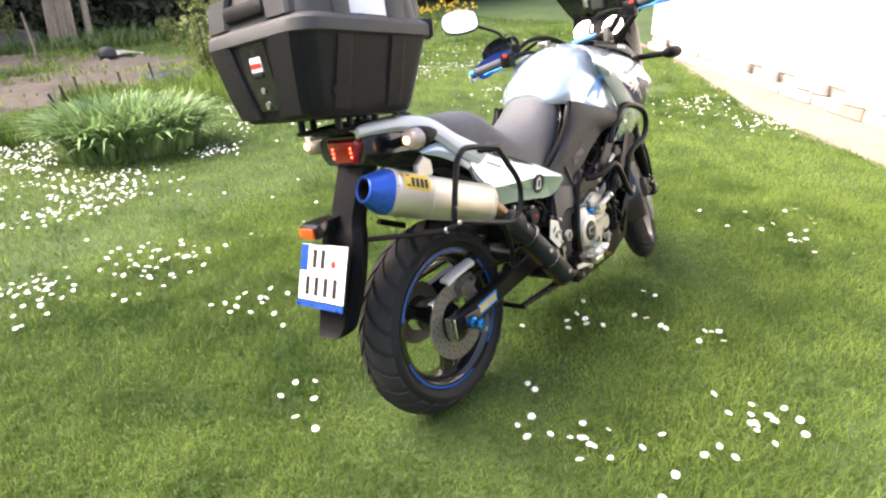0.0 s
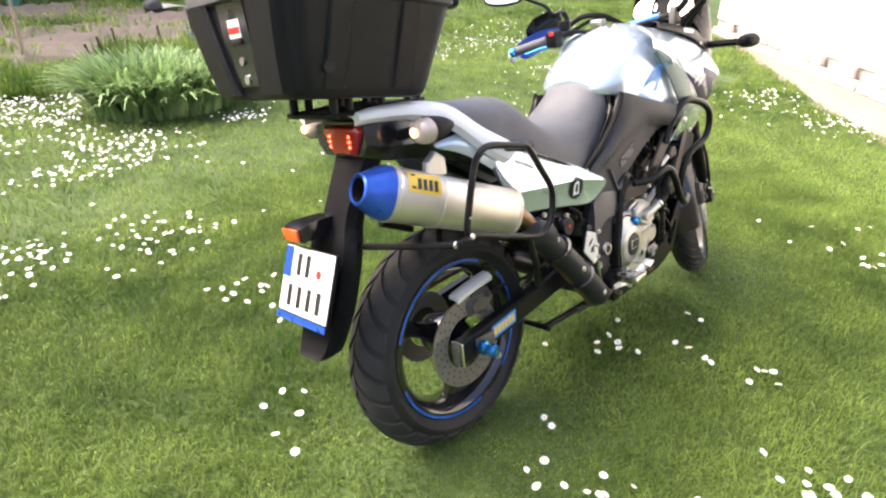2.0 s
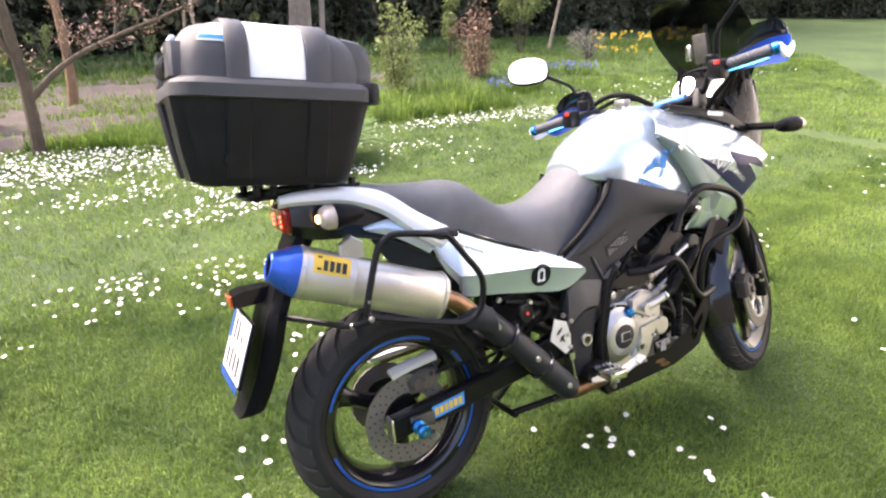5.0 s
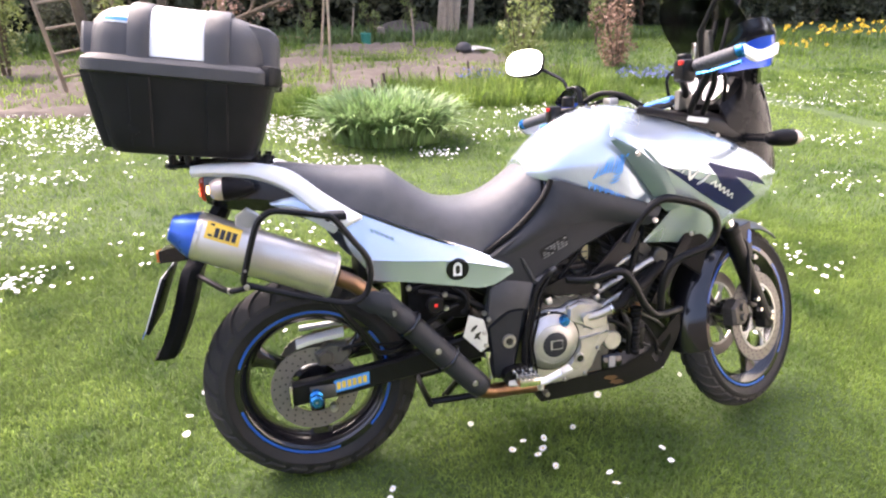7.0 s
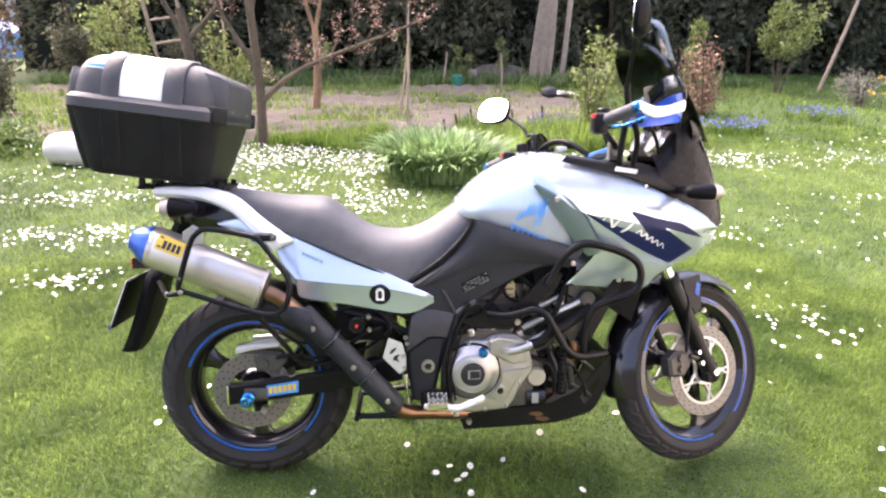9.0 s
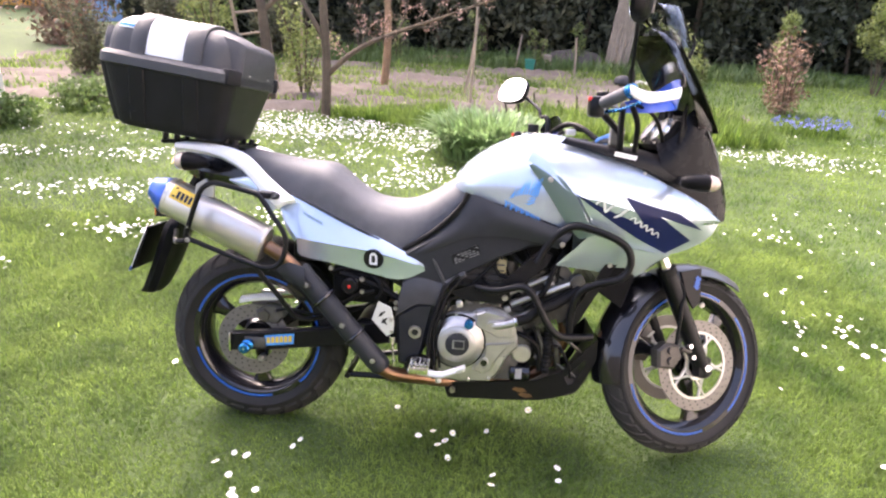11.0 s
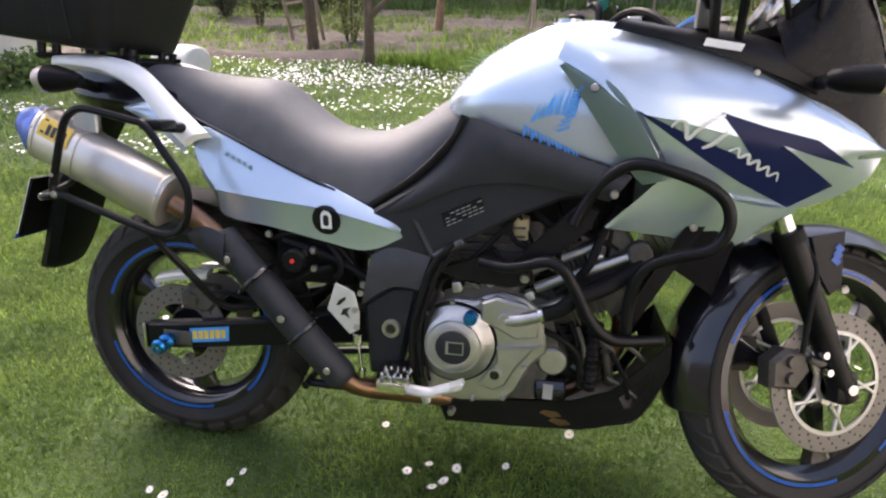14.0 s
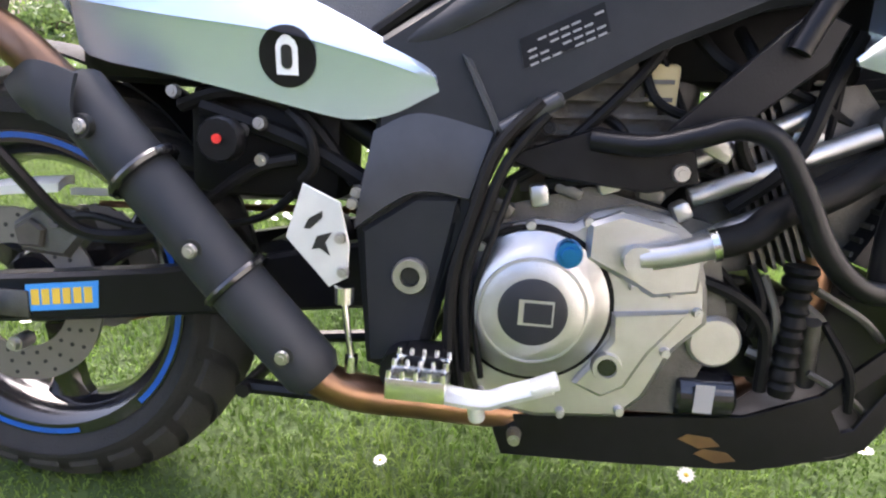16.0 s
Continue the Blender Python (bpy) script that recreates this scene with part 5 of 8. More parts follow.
part("navy_flash", film([[(1.075, 0.928), (1.188, 0.880), (1.318, 0.832), (1.300, 0.790), (1.232, 0.828), (1.15, 0.880)], [(1.318, 0.832), (1.360, 0.868), (1.482, 0.790), (1.405, 0.741), (1.300, 0.790)],
                          [(1.238, 0.926), (1.330, 0.900), (1.425, 0.880), (1.515, 0.826), (1.430, 0.848), (1.360, 0.868), (1.318, 0.832)]], right_side, 0.0020), NAVY, bike, "dark navy flash decal on the fairing")


def ribbon(path, w):
    """A smooth pen stroke along (x, z), swelling in the middle, as one outline."""
    P = spline([(x, z, 0) for x, z in path], 4)
    left, right = [], []
    for k, p in enumerate(P):
        d = (P[min(k + 1, len(P) - 1)] - P[max(k - 1, 0)]).normalized()
        r = w * (0.35 + 0.65 * math.sin(math.pi * (0.08 + 0.84 * k / (len(P) - 1))))
        left.append((p.x - d.y * r, p.y + d.x * r))
        right.append((p.x + d.y * r, p.y - d.x * r))
    return [[left[k], left[k + 1], right[k + 1], right[k]] for k in range(len(P) - 1)]


SCRIPT = [([(1.150, 0.895), (1.160, 0.907), (1.173, 0.907), (1.178, 0.893), (1.183, 0.874), (1.199, 0.892), (1.219, 0.909), (1.246, 0.921)], 0.0040), ([(1.258, 0.892), (1.244, 0.880), (1.230, 0.866), (1.212, 0.857)], 0.0044)]
SCRIPT.append(([(1.262 + 0.0105 * k + (0.007 if k % 2 else 0.0), 0.854 - 0.0058 * k + (0.012 if k % 2 else 0.0)) for k in range(11)], 0.0032))
for path, w in SCRIPT:
    part("script_stroke", film(ribbon(path, w), right_side, 0.0036, 1), SILVER_DECAL, bike, "slanting silver script stroke")



strokes = []
dg = random.Random(12)
for k in range(11):
    u = k / 10
    x, z = 0.880 + 0.085 * u, 0.892 + 0.010 * math.sin(3 * u) + 0.012 * u
    h = 0.028 + 0.050 * u * (1.15 - u * 0.35) + dg.uniform(-0.006, 0.006)
    lean = 0.010 + 0.012 * dg.random()
    strokes.append([(x, z), (x + 0.0045, z - 0.001), (x + lean * 0.6 + 0.003, z + h * 0.55), (x + lean, z + h), (x + lean * 0.5, z + h * 0.55)])
for k in range(9):
    x, z = 0.930 + 0.004 * k, 0.878 + 0.010 * k
    strokes.append([(x, z), (x + 0.012, z - 0.003), (x + 0.032 - 0.002 * k, z + 0.006), (x + 0.030 - 0.002 * k, z + 0.009), (x + 0.012, z + 0.002)])
for k in range(7):
    x, z = 0.866 + 0.017 * k, 0.886 - 0.0075 * k
    strokes.append([(x, z), (x + 0.004, z - 0.001), (x + 0.009, z - 0.014), (x + 0.005, z - 0.026), (x + 0.001, z - 0.022), (x + 0.004, z - 0.012)])
    strokes.append([(x + 0.008, z - 0.002), (x + 0.013, z - 0.006), (x + 0.016, z - 0.019), (x + 0.011, z - 0.014)])
for k, one in enumerate(strokes):
    part("decal_stroke", film([one], right_side, 0.0018 + 0.00006 * k, 1), BLUE_DECAL, bike, "light blue sketched stroke on the tank" if k == 0 else "")

# tail: side panels, grab rails, tail cover, lights
bm = B()
loft(bm, [[Vector(p) for p in ((x, yt + 0.012, zt - 0.006), (x, yt, zt), (x, (yt + ym) / 2 - 0.004, (zt + zm) / 2), (x, ym, zm), (x + 0.003, ym + 0.003, zm - 0.006), (x + 0.004, yb, zb), (x + 0.004, yb + 0.014, zb + 0.004), (x, ym + 0.016, zm))] for x, yt, zt, ym, zm, yb, zb in (
    (0.118, -0.150, 0.850, -0.160, 0.826, -0.160, 0.806), (0.142, -0.150, 0.852, -0.170, 0.768, -0.167, 0.738), (0.178, -0.150, 0.846, -0.182, 0.722, -0.172, 0.690), (0.194, -0.151, 0.840, -0.185, 0.713, -0.172, 0.652), (0.30, -0.153, 0.800, -0.188, 0.700, -0.172, 0.634),
    (0.43, -0.160, 0.743, -0.191, 0.688, -0.176, 0.610), (0.51, -0.168, 0.708, -0.192, 0.672, -0.180, 0.596), (0.560, -0.172, 0.684, -0.191, 0.660, -0.181, 0.603), (0.598, -0.176, 0.664, -0.186, 0.649, -0.181, 0.622), (0.616, -0.178, 0.650, -0.184, 0.642, -0.181, 0.632))], 3)
sp = part("side_panel", bm, PAINT, bike, "silver-blue right side panel")
bm = B()
panel(bm, [(-0.062, -0.134, 0.890), (0.02, -0.146, 0.902), (0.08, -0.154, 0.880), (0.150, -0.166, 0.838)], [(-0.055, -0.138, 0.880), (0.0, -0.154, 0.860), (0.05, -0.164, 0.832), (0.102, -0.172, 0.795)], 0.006, 0.006)
part("rear_side_panel", bm, PAINT, bike, "silver-blue rear corner panel")
bm = B()
panel(bm, [(-0.05, 0.130, 0.898), (0.20, 0.158, 0.848), (0.43, 0.158, 0.743), (0.612, 0.150, 0.640)], [(0.05, 0.15, 0.82), (0.20, 0.175, 0.624), (0.43, 0.172, 0.602), (0.610, 0.152, 0.625)], 0.006, 0.004, out=(0, 1, 0))
part("side_panel", bm, PAINT, bike, "silver-blue left side panel")
side_tree = tree_of(sp)


def crease(x):
    return 0.6848 - 0.185 * (x - 0.447)


def halves(poly):
    """The outline cut in two along the panel's crease."""
    out = []
    for side in (1, -1):
        got = []
        for (x0, z0), (x1, z1) in zip(poly, poly[1:] + poly[:1]):
            d0, d1 = side * (z0 - crease(x0)), side * (z1 - crease(x1))
            if d0 >= 0:
                got.append((x0, z0))
            if d0 * d1 < 0:
                k = d0 / (d0 - d1)
                got.append((x0 + (x1 - x0) * k, z0 + (z1 - z0) * k))
        if len(got) > 2:
            out.append(got)
    return out


ring = [(0.447 + 0.034 * math.cos(a), 0.661 + 0.034 * math.sin(a)) for a in (2 * math.pi * k / 28 for k in range(28))]
bd = part("round_badge", film(halves(ring), side_tree, 0.0022, 5), SATIN_BLACK, bike, "round black badge with a pale arch")
arch_pts = [(0.447 + x, 0.661 + z) for x, z in ((-0.013, -0.020), (-0.013, 0.010), (-0.010, 0.017), (-0.005, 0.0215), (0, 0.023), (0.005, 0.0215), (0.010, 0.017), (0.013, 0.010), (0.013, -0.020))]
part("arch", film(halves(arch_pts), side_tree, 0.0034, 4), WHITE_PLATE, bd)
slot_pts = [(0.447 + 0.0068 * math.cos(a), (0.667 if math.sin(a) > 0 else 0.654) + 0.0068 * math.sin(a)) for a in (2 * math.pi * (k + 0.5) / 14 for k in range(14))]
part("slot", film(halves(slot_pts), side_tree, 0.0046, 4), BLACK_PRINT, bd)
part("model_lettering", film([[(0.205 + 0.014 * k, 0.800 - 0.0066 * k), (0.213 + 0.014 * k, 0.796 - 0.0066 * k), (0.211 + 0.014 * k, 0.787 - 0.0066 * k), (0.203 + 0.014 * k, 0.791 - 0.0066 * k)] for k in range(5)], side_tree, 0.0022, 1), PAINT_DARK, bike, "small dark model print")
for s in (1, -1):
    bm = B()
    panel(bm, [(-0.252, -0.092 * s, 1.000), (-0.20, -0.105 * s, 1.004), (-0.10, -0.120 * s, 1.000), (0.0, -0.140 * s, 0.975), (0.09, -0.165 * s, 0.905), (0.182, -0.200 * s, 0.842)],
          [(-0.256, -0.120 * s, 0.980), (-0.20, -0.135 * s, 0.980), (-0.10, -0.150 * s, 0.968), (-0.01, -0.168 * s, 0.930), (0.06, -0.188 * s, 0.868), (0.125, -0.212 * s, 0.818)], 0.010, 0.020, out=(0, -s, 0.6))
    part("grab_rail", bm, WHITE_PAINT, bike, "pale silver cast grab rail")
bm = B()
box(bm, (-0.15, 0, 0.986), (0.20, 0.19, 0.012), 0.004)
part("rail_bridge", bm, SATIN_BLACK, bike)
bm = B()
loft(bm, [[Vector((x, y * w, zb + (zt - zb) * v)) for y, v in ((-0.75, 0), (-1, 0.35), (-0.95, 0.9), (-0.6, 1), (0.6, 1), (0.95, 0.9), (1, 0.35), (0.75, 0))] for x, w, zb, zt in ((-0.228, 0.098, 0.892, 0.972), (-0.17, 0.120, 0.872, 0.976), (-0.05, 0.125, 0.855, 0.965), (0.12, 0.13, 0.80, 0.915))], 3)
part("tail_cover", bm, GLOSS_BLACK, bike, "black tail cover")
bm = B()
loft(bm, [[Vector((x, -0.016 + y * w, zc + z * h)) for y, z in ((-1, 0.6), (-0.9, 1), (0.9, 1), (1, 0.6), (0.55, -1), (-0.55, -1))] for x, w, zc, h in ((-0.190, 0.082, 0.932, 0.038), (-0.232, 0.072, 0.930, 0.035), (-0.244, 0.060, 0.930, 0.028))], 2)
tl = part("tail_light", bm, RED_LENS, bike, "red tail light with lit diodes")
for y in (-0.054, 0.022):
    for k in range(3):
        bm = B()
        rod(bm, (-0.240, y, 0.917 + 0.012 * k), (-0.2465, y, 0.917 + 0.012 * k), 0.0038, 0.003, 8)
        part("diode", bm, RED_GLOW, tl)
for s in (1, -1):
    sg = group("rear_indicator", bike, "clear-lens rear indicator with amber bulb")
    yi = -0.232 if s > 0 else 0.196
    bm = B()
    tube(bm, [(-0.15, -0.105 * s, 0.925), (-0.14, -0.15 * s, 0.935), (-0.138, yi + 0.032 * s, 0.943)], 0.013, 8)
    loft(bm, [[Vector((x, yi + r * math.cos(a), 0.946 + 0.82 * r * math.sin(a))) for a in (2 * math.pi * k / 14 for k in range(14))] for x, r in ((-0.090, 0.012), (-0.115, 0.026), (-0.150, 0.036), (-0.165, 0.0375))], 3)
    part("housing", bm, PLASTIC, sg)
    bm = B()
    loft(bm, [[Vector((x, yi + r * math.cos(a), 0.946 + 0.82 * r * math.sin(a))) for a in (2 * math.pi * k / 14 for k in range(14))] for x, r in ((-0.165, 0.0365), (-0.183, 0.034), (-0.195, 0.024), (-0.199, 0.008))], 3)
    part("lens", bm, CLEAR_LENS, sg)
    bm = B()
    lathe(bm, [(0.001, 0.0005), (0.009, 0.001), (0.011, 0.004), (0.009, 0.007), (0.001, 0.008)], (0, 0, 0), 12)
    bm.transform(Matrix.Translation((-0.1975, yi, 0.946)) @ Matrix.Rotation(radians(90), 4, "Z"))
    part("bulb", bm, AMBER_GLOW, sg, "glowing amber bulb")

# rear fender, plate and reflector
fd = group("rear_fender", bike, "black rear fender with plate holder")
bm = B()
fsec = [(-0.165, 0.915, 0.088), (-0.190, 0.880, 0.068), (-0.238, 0.80, 0.056), (-0.270, 0.735, 0.058), (-0.292, 0.700, 0.080), (-0.318, 0.62, 0.082), (-0.350, 0.535, 0.075), (-0.385, 0.462, 0.060), (-0.400, 0.445, 0.045)]
loft(bm, [[Vector((x - 0.004, -0.010 - w, z)), Vector((x - 0.030, -0.010 - w * 0.8, z)), Vector((x - 0.034, -0.010 + w * 0.8, z)), Vector((x - 0.004, -0.010 + w, z)), Vector((x + 0.022, -0.010 + w * 0.9, z)), Vector((x + 0.030, -0.010, z)), Vector((x + 0.022, -0.010 - w * 0.9, z))] for x, z, w in fsec], 3)
part("fender_body", bm, PLASTIC, fd)
TILT_PLATE = Matrix.Translation((-0.392, -0.008, 0.622)) @ Matrix.Rotation(radians(22), 4, "Y")
bm = B()
box(bm, (0, 0, 0), (0.010, 0.206, 0.168), 0.003)
bm.transform(TILT_PLATE)
part("plate_holder", bm, PLASTIC, fd)
bm = B()
box(bm, (-0.0065, 0, 0.002), (0.003, 0.200, 0.158), 0.001)
bm.transform(TILT_PLATE)
npl = part("number_plate", bm, WHITE_PLATE, fd, "white number plate with dark bars")
bm = B()
box(bm, (-0.0085, 0.083, 0.042), (0.001, 0.032, 0.074), 0)
box(bm, (-0.0088, 0, -0.088), (0.002, 0.204, 0.016), 0)
bm.transform(TILT_PLATE)
part("blue_band", bm, BLUE_END, npl)
for y, z in [(0.036 - 0.036 * k, 0.041) for k in range(2)] + [(0.060 - 0.040 * k, -0.036) for k in range(4)]:
    bm = B()
    box(bm, (-0.0086, y, z), (0.001, 0.017, 0.052), 0)
    bm.transform(TILT_PLATE)
    part("bar", bm, BLACK_PRINT, npl)
bm = B()
lathe(bm, [(0.0005, 0), (0.0105, 0), (0.0105, 0.001), (0.0005, 0.001)], (0, 0, 0), 14)
bm.transform(TILT_PLATE @ Matrix.Translation((-0.0084, -0.048, 0.030)) @ Matrix.Rotation(radians(90), 4, "Z"))
part("round_mark", bm, RED_PRINT, npl)
bm = B()
loft(bm, [[Vector((x, 0.025 + y * w, z + h * v)) for y, v in ((-1, -1), (1, -1), (1, 1), (-1, 1))] for x, w, z, h in ((-0.29, 0.028, 0.742, 0.020), (-0.36, 0.036, 0.742, 0.020), (-0.385, 0.036, 0.738, 0.017))], 2)
part("plate_lamp", bm, GLOSS_BLACK, fd)
bm = B()
box(bm, (-0.390, 0.030, 0.738), (0.008, 0.062, 0.030), 0.002)
part("reflector", bm, AMBER_LENS, fd, "orange-red reflector")
bm = B()
tube(bm, [(-0.02, 0.0, 0.62), (-0.05, 0.0, 0.655), (-0.15, 0.0, 0.70), (0.15, 0.0, 0.66)][1:3], 0.01, 6, 1)
panel(bm, [(0.31, -0.07, 0.50), (0.22, -0.07, 0.60), (0.10, -0.07, 0.655), (-0.02, -0.07, 0.672)], [(0.31, 0.07, 0.50), (0.22, 0.07, 0.60), (0.10, 0.07, 0.655), (-0.02, 0.07, 0.672)], 0.012, 0.004, out=(0, 0, 1))
part("inner_hugger", bm, PLASTIC, fd)

# pannier rack and top-case rack
rk = group("pannier_rack", bike, "black tubular side rack")
bm = B()
loop = [(-0.075, -0.295, 0.877), (-0.040, -0.295, 0.889), (0.066, -0.295, 0.869), (0.098, -0.295, 0.858), (0.141, -0.295, 0.799), (0.178, -0.295, 0.745), (0.183, -0.295, 0.698), (0.166, -0.295, 0.650), (0.126, -0.295, 0.630), (0.057, -0.295, 0.645), (-0.105, -0.295, 0.698), (-0.135, -0.295, 0.712), (-0.130, -0.295, 0.745), (-0.095, -0.295, 0.850), (-0.075, -0.295, 0.877)]
tube(bm, loop, 0.0085, 8, 4)
part("loop", bm, SATIN_BLACK, rk)
for pts, r in (([(-0.12, -0.295, 0.702), (-0.175, -0.285, 0.694), (-0.24, -0.15, 0.690), (-0.285, -0.06, 0.690)], 0.008),
               ([(0.075, -0.295, 0.642), (0.15, -0.255, 0.53), (0.195, -0.215, 0.452), (0.25, -0.19, 0.440), (0.30, -0.165, 0.452)], 0.0085),
               ([(0.085, -0.29, 0.862), (0.115, -0.245, 0.855), (0.125, -0.205, 0.850)], 0.012)):
    bm = B()
    tube(bm, pts, r, 8)
    part("stay", bm, SATIN_BLACK, rk)
bm = B()
box(bm, (0.105, -0.262, 0.860), (0.055, 0.055, 0.020), 0.005)
part("mount_block", bm, SATIN_BLACK, rk)
for p, r in (((-0.172, -0.290, 0.694), 0.009), ((-0.130, -0.303, 0.703), 0.008), ((-0.130, -0.303, 0.745), 0.004)):
    bm = B()
    bolt(bm, p, r, 0.004)
    part("bolt", bm, BOLT_STEEL, rk)

tc = group("top_case", bike, "large black plastic top case with white panel")
CASE = Matrix.Translation((-0.254, -0.017, 1.062)) @ Matrix.Rotation(radians(7.1), 4, "Y") @ Matrix.Diagonal((1, 1.03, 1, 1))


def case_part(name, bm, m, label="", parent=None, smooth=35):
    bm.transform(CASE)
    return part(name, bm, m, parent or tc, label, smooth)


def case_loft(levels, n=3):
    bm = B()
    return loft(bm, [[Vector((cx + x, y, z)) for x, y in rounded(hx, hy, r, 6)] for z, hx, hy, r, cx in levels], n)


case_part("base", case_loft([(-0.033, 0.158, 0.138, 0.04, 0.0), (-0.022, 0.176, 0.154, 0.045, 0.0), (0.05, 0.195, 0.173, 0.05, 0.0), (0.165, 0.217, 0.202, 0.05, 0.0)]), CASE_PLASTIC, "black lower shell")
case_part("rim_band", case_loft([(0.156, 0.222, 0.206, 0.055, 0.0), (0.160, 0.228, 0.213, 0.06, 0.0), (0.186, 0.228, 0.214, 0.06, 0.0), (0.192, 0.224, 0.210, 0.058, 0.0), (0.200, 0.214, 0.200, 0.055, 0.0)], 1), RIM_PLASTIC, "dark grey closing band")
LID = ((0.194, 0.208, 0.196), (0.25, 0.203, 0.190), (0.285, 0.192, 0.178), (0.310, 0.170, 0.156), (0.325, 0.130, 0.115), (0.331, 0.06, 0.05))
case_part("lid", case_loft([(z, hx, hy, min(0.065, hy * 0.6), -0.008) for z, hx, hy in LID]), RIM_PLASTIC, "dark grey domed lid")


def lid_strip(x0, x1, grow, s=1, lo=0.0, hi=1.0):
    """A raised band up the flank of the lid and over its shoulder; s picks the right or left flank."""
    path = spline([(h, z) for z, _, h in LID], 5)
    path = [(p[0], p[1]) for p in [(q.x, q.y) for q in path]]
    i0, i1 = int(lo * (len(path) - 1)), int(hi * (len(path) - 1))
    rings = []
    for i in range(i0, i1 + 1):
        a, b = path[max(i - 1, 0)], path[min(i + 1, len(path) - 1)]
        d = Vector((b[0] - a[0], b[1] - a[1])).normalized()
        ny, nz = d.y, -d.x
        y, z = path[i]
        rings.append([(x, -s * (y + ny * g), z + nz * g) for x, g in ((x0, -0.012), (x0, grow - 0.003), (x0 + 0.005, grow), (x1 - 0.005, grow), (x1, grow - 0.003), (x1, -0.012))])
    bm = B()
    skin(bm, rings)
    return bm


def corner_patch(x1, round_part, grow, s, lo, hi):
    """A thin patch on the lid's flank that bends into its rear corner."""
    zs = [lo + (hi - lo) * k / 8 for k in range(9)]
    rings = []
    for z in zs:
        hx, hy = float(np.interp(z, [q[0] for q in LID], [q[1] for q in LID])), float(np.interp(z, [q[0] for q in LID], [q[2] for q in LID]))
        r = min(0.065, hy * 0.6)
        xc = -0.008 - hx + r
        xs = [x1 + (xc - round_part * r - x1) * k / 9 for k in range(10)]
        pts = []
        for x, g in [(xs[0], -0.008)] + [(x, grow) for x in xs] + [(xs[-1], -0.008)]:
            y = hy - r + math.sqrt(max(0, r * r - max(0, xc - x) ** 2))
            pts.append((x - g * max(0, xc - x) / r, -s * (y + g * 0.75), z + g * 0.6))
        rings.append(pts)
    bm = B()
    skin(bm, rings)
    return bm


for s in (1, -1):
    case_part("lid_rib", lid_strip(-0.116, -0.068, 0.008, s), RIM_PLASTIC)
    case_part("lid_rib", lid_strip(0.055, 0.113, 0.008, s), RIM_PLASTIC)
    case_part("reflective_panel", lid_strip(-0.068, 0.055, 0.0045, s, 0.06), WHITE_PLATE, "white reflective centre panel")
    sv = case_part("silver_panel", corner_patch(-0.116, 0.45, 0.003, s, 0.272, 0.316), WHITE_PAINT, "silver corner panel with blue stripe")
    case_part("stripe", corner_patch(-0.117, 0.42, 0.0042, s, 0.276, 0.284), BLUE_DECAL, "", sv)
    for x in (-0.092, 0.084):
        bm = B()
        loft(bm, [[Vector((x + w, -s * (h + g), z)) for w, g in ((-0.027, -0.01), (-0.026, 0.002), (-0.022, 0.005), (0.022, 0.005), (0.026, 0.002), (0.027, -0.01))] for z, h in ((-0.014, 0.155), (0.05, 0.173), (0.11, 0.188), (0.155, 0.199))], 2)
        case_part("base_rib", bm, CASE_PLASTIC)
    bm = B()
    loft(bm, [[Vector((-0.213 + x, -s * (yc + w), z)) for x, w in ((0.03, -0.045), (-0.004, -0.043), (-0.012, -0.036), (-0.012, 0.036), (-0.004, 0.043), (0.03, 0.045))] for z, yc in ((0.20, 0.125), (0.24, 0.120), (0.272, 0.108))], 3)
    case_part("rear_horn", bm, RIM_PLASTIC, "rounded rear corner of the lid")
    bm = B()
    loft(bm, [[Vector((-hx + x, -s * (yc + w), z)) for x, w in ((0.02, -0.050), (-0.010, -0.046), (-0.017, -0.038), (-0.014, 0.038), (-0.004, 0.046), (0.03, 0.050))] for z, hx, yc in ((-0.022, 0.175, 0.088), (0.05, 0.194, 0.106), (0.158, 0.214, 0.130))], 3)
    case_part("rear_buttress", bm, CASE_PLASTIC)
    bm = B()
    box(bm, (0.205, -s * 0.178, 0.180), (0.050, 0.052, 0.052), 0.010, Matrix.Rotation(radians(-s * 38), 4, "Z"))
    case_part("hinge", bm, CASE_PLASTIC, "black moulded hinge")
bm = B()
loft(bm, [[Vector((x, y * hy, z0 + (z1 - z0) * v)) for y, v in ((-1, 0), (-1, 0.72), (-0.93, 0.95), (-0.85, 1), (0.85, 1), (0.93, 0.95), (1, 0.72), (1, 0))] for x, hy, z0, z1 in ((0.155, 0.158, 0.19, 0.309), (0.200, 0.158, 0.165, 0.302), (0.220, 0.154, 0.162, 0.290), (0.228, 0.148, 0.166, 0.278))], 1)
case_part("hinge_block", bm, RIM_PLASTIC, "stepped block along the hinge side of the lid")
for y in (-0.085, 0.085):
    bm = B()
    box(bm, (0.2285, y, 0.196), (0.003, 0.018, 0.005), 0.001)
    case_part("hinge_slot", bm, GREY_PRINT)
bm = B()
loft(bm, [[Vector((-hx + x, y, z)) for x, y in ((0.02, -0.055), (-0.003, -0.052), (-0.003, 0.052), (0.02, 0.055))] for z, hx in ((-0.005, 0.182), (0.08, 0.201), (0.165, 0.216))], 2)
case_part("lock_recess", bm, GLOSS_BLACK, "black lock recess")
bm = B()
box(bm, (-0.218, 0.0, 0.232), (0.03, 0.17, 0.040), 0.012)
case_part("carry_handle", bm, CASE_PLASTIC, "black carry handle")
bm = B()
box(bm, (-0.206, 0.0, 0.286), (0.016, 0.12, 0.028), 0.006, Matrix.Rotation(radians(28), 4, "Y"))
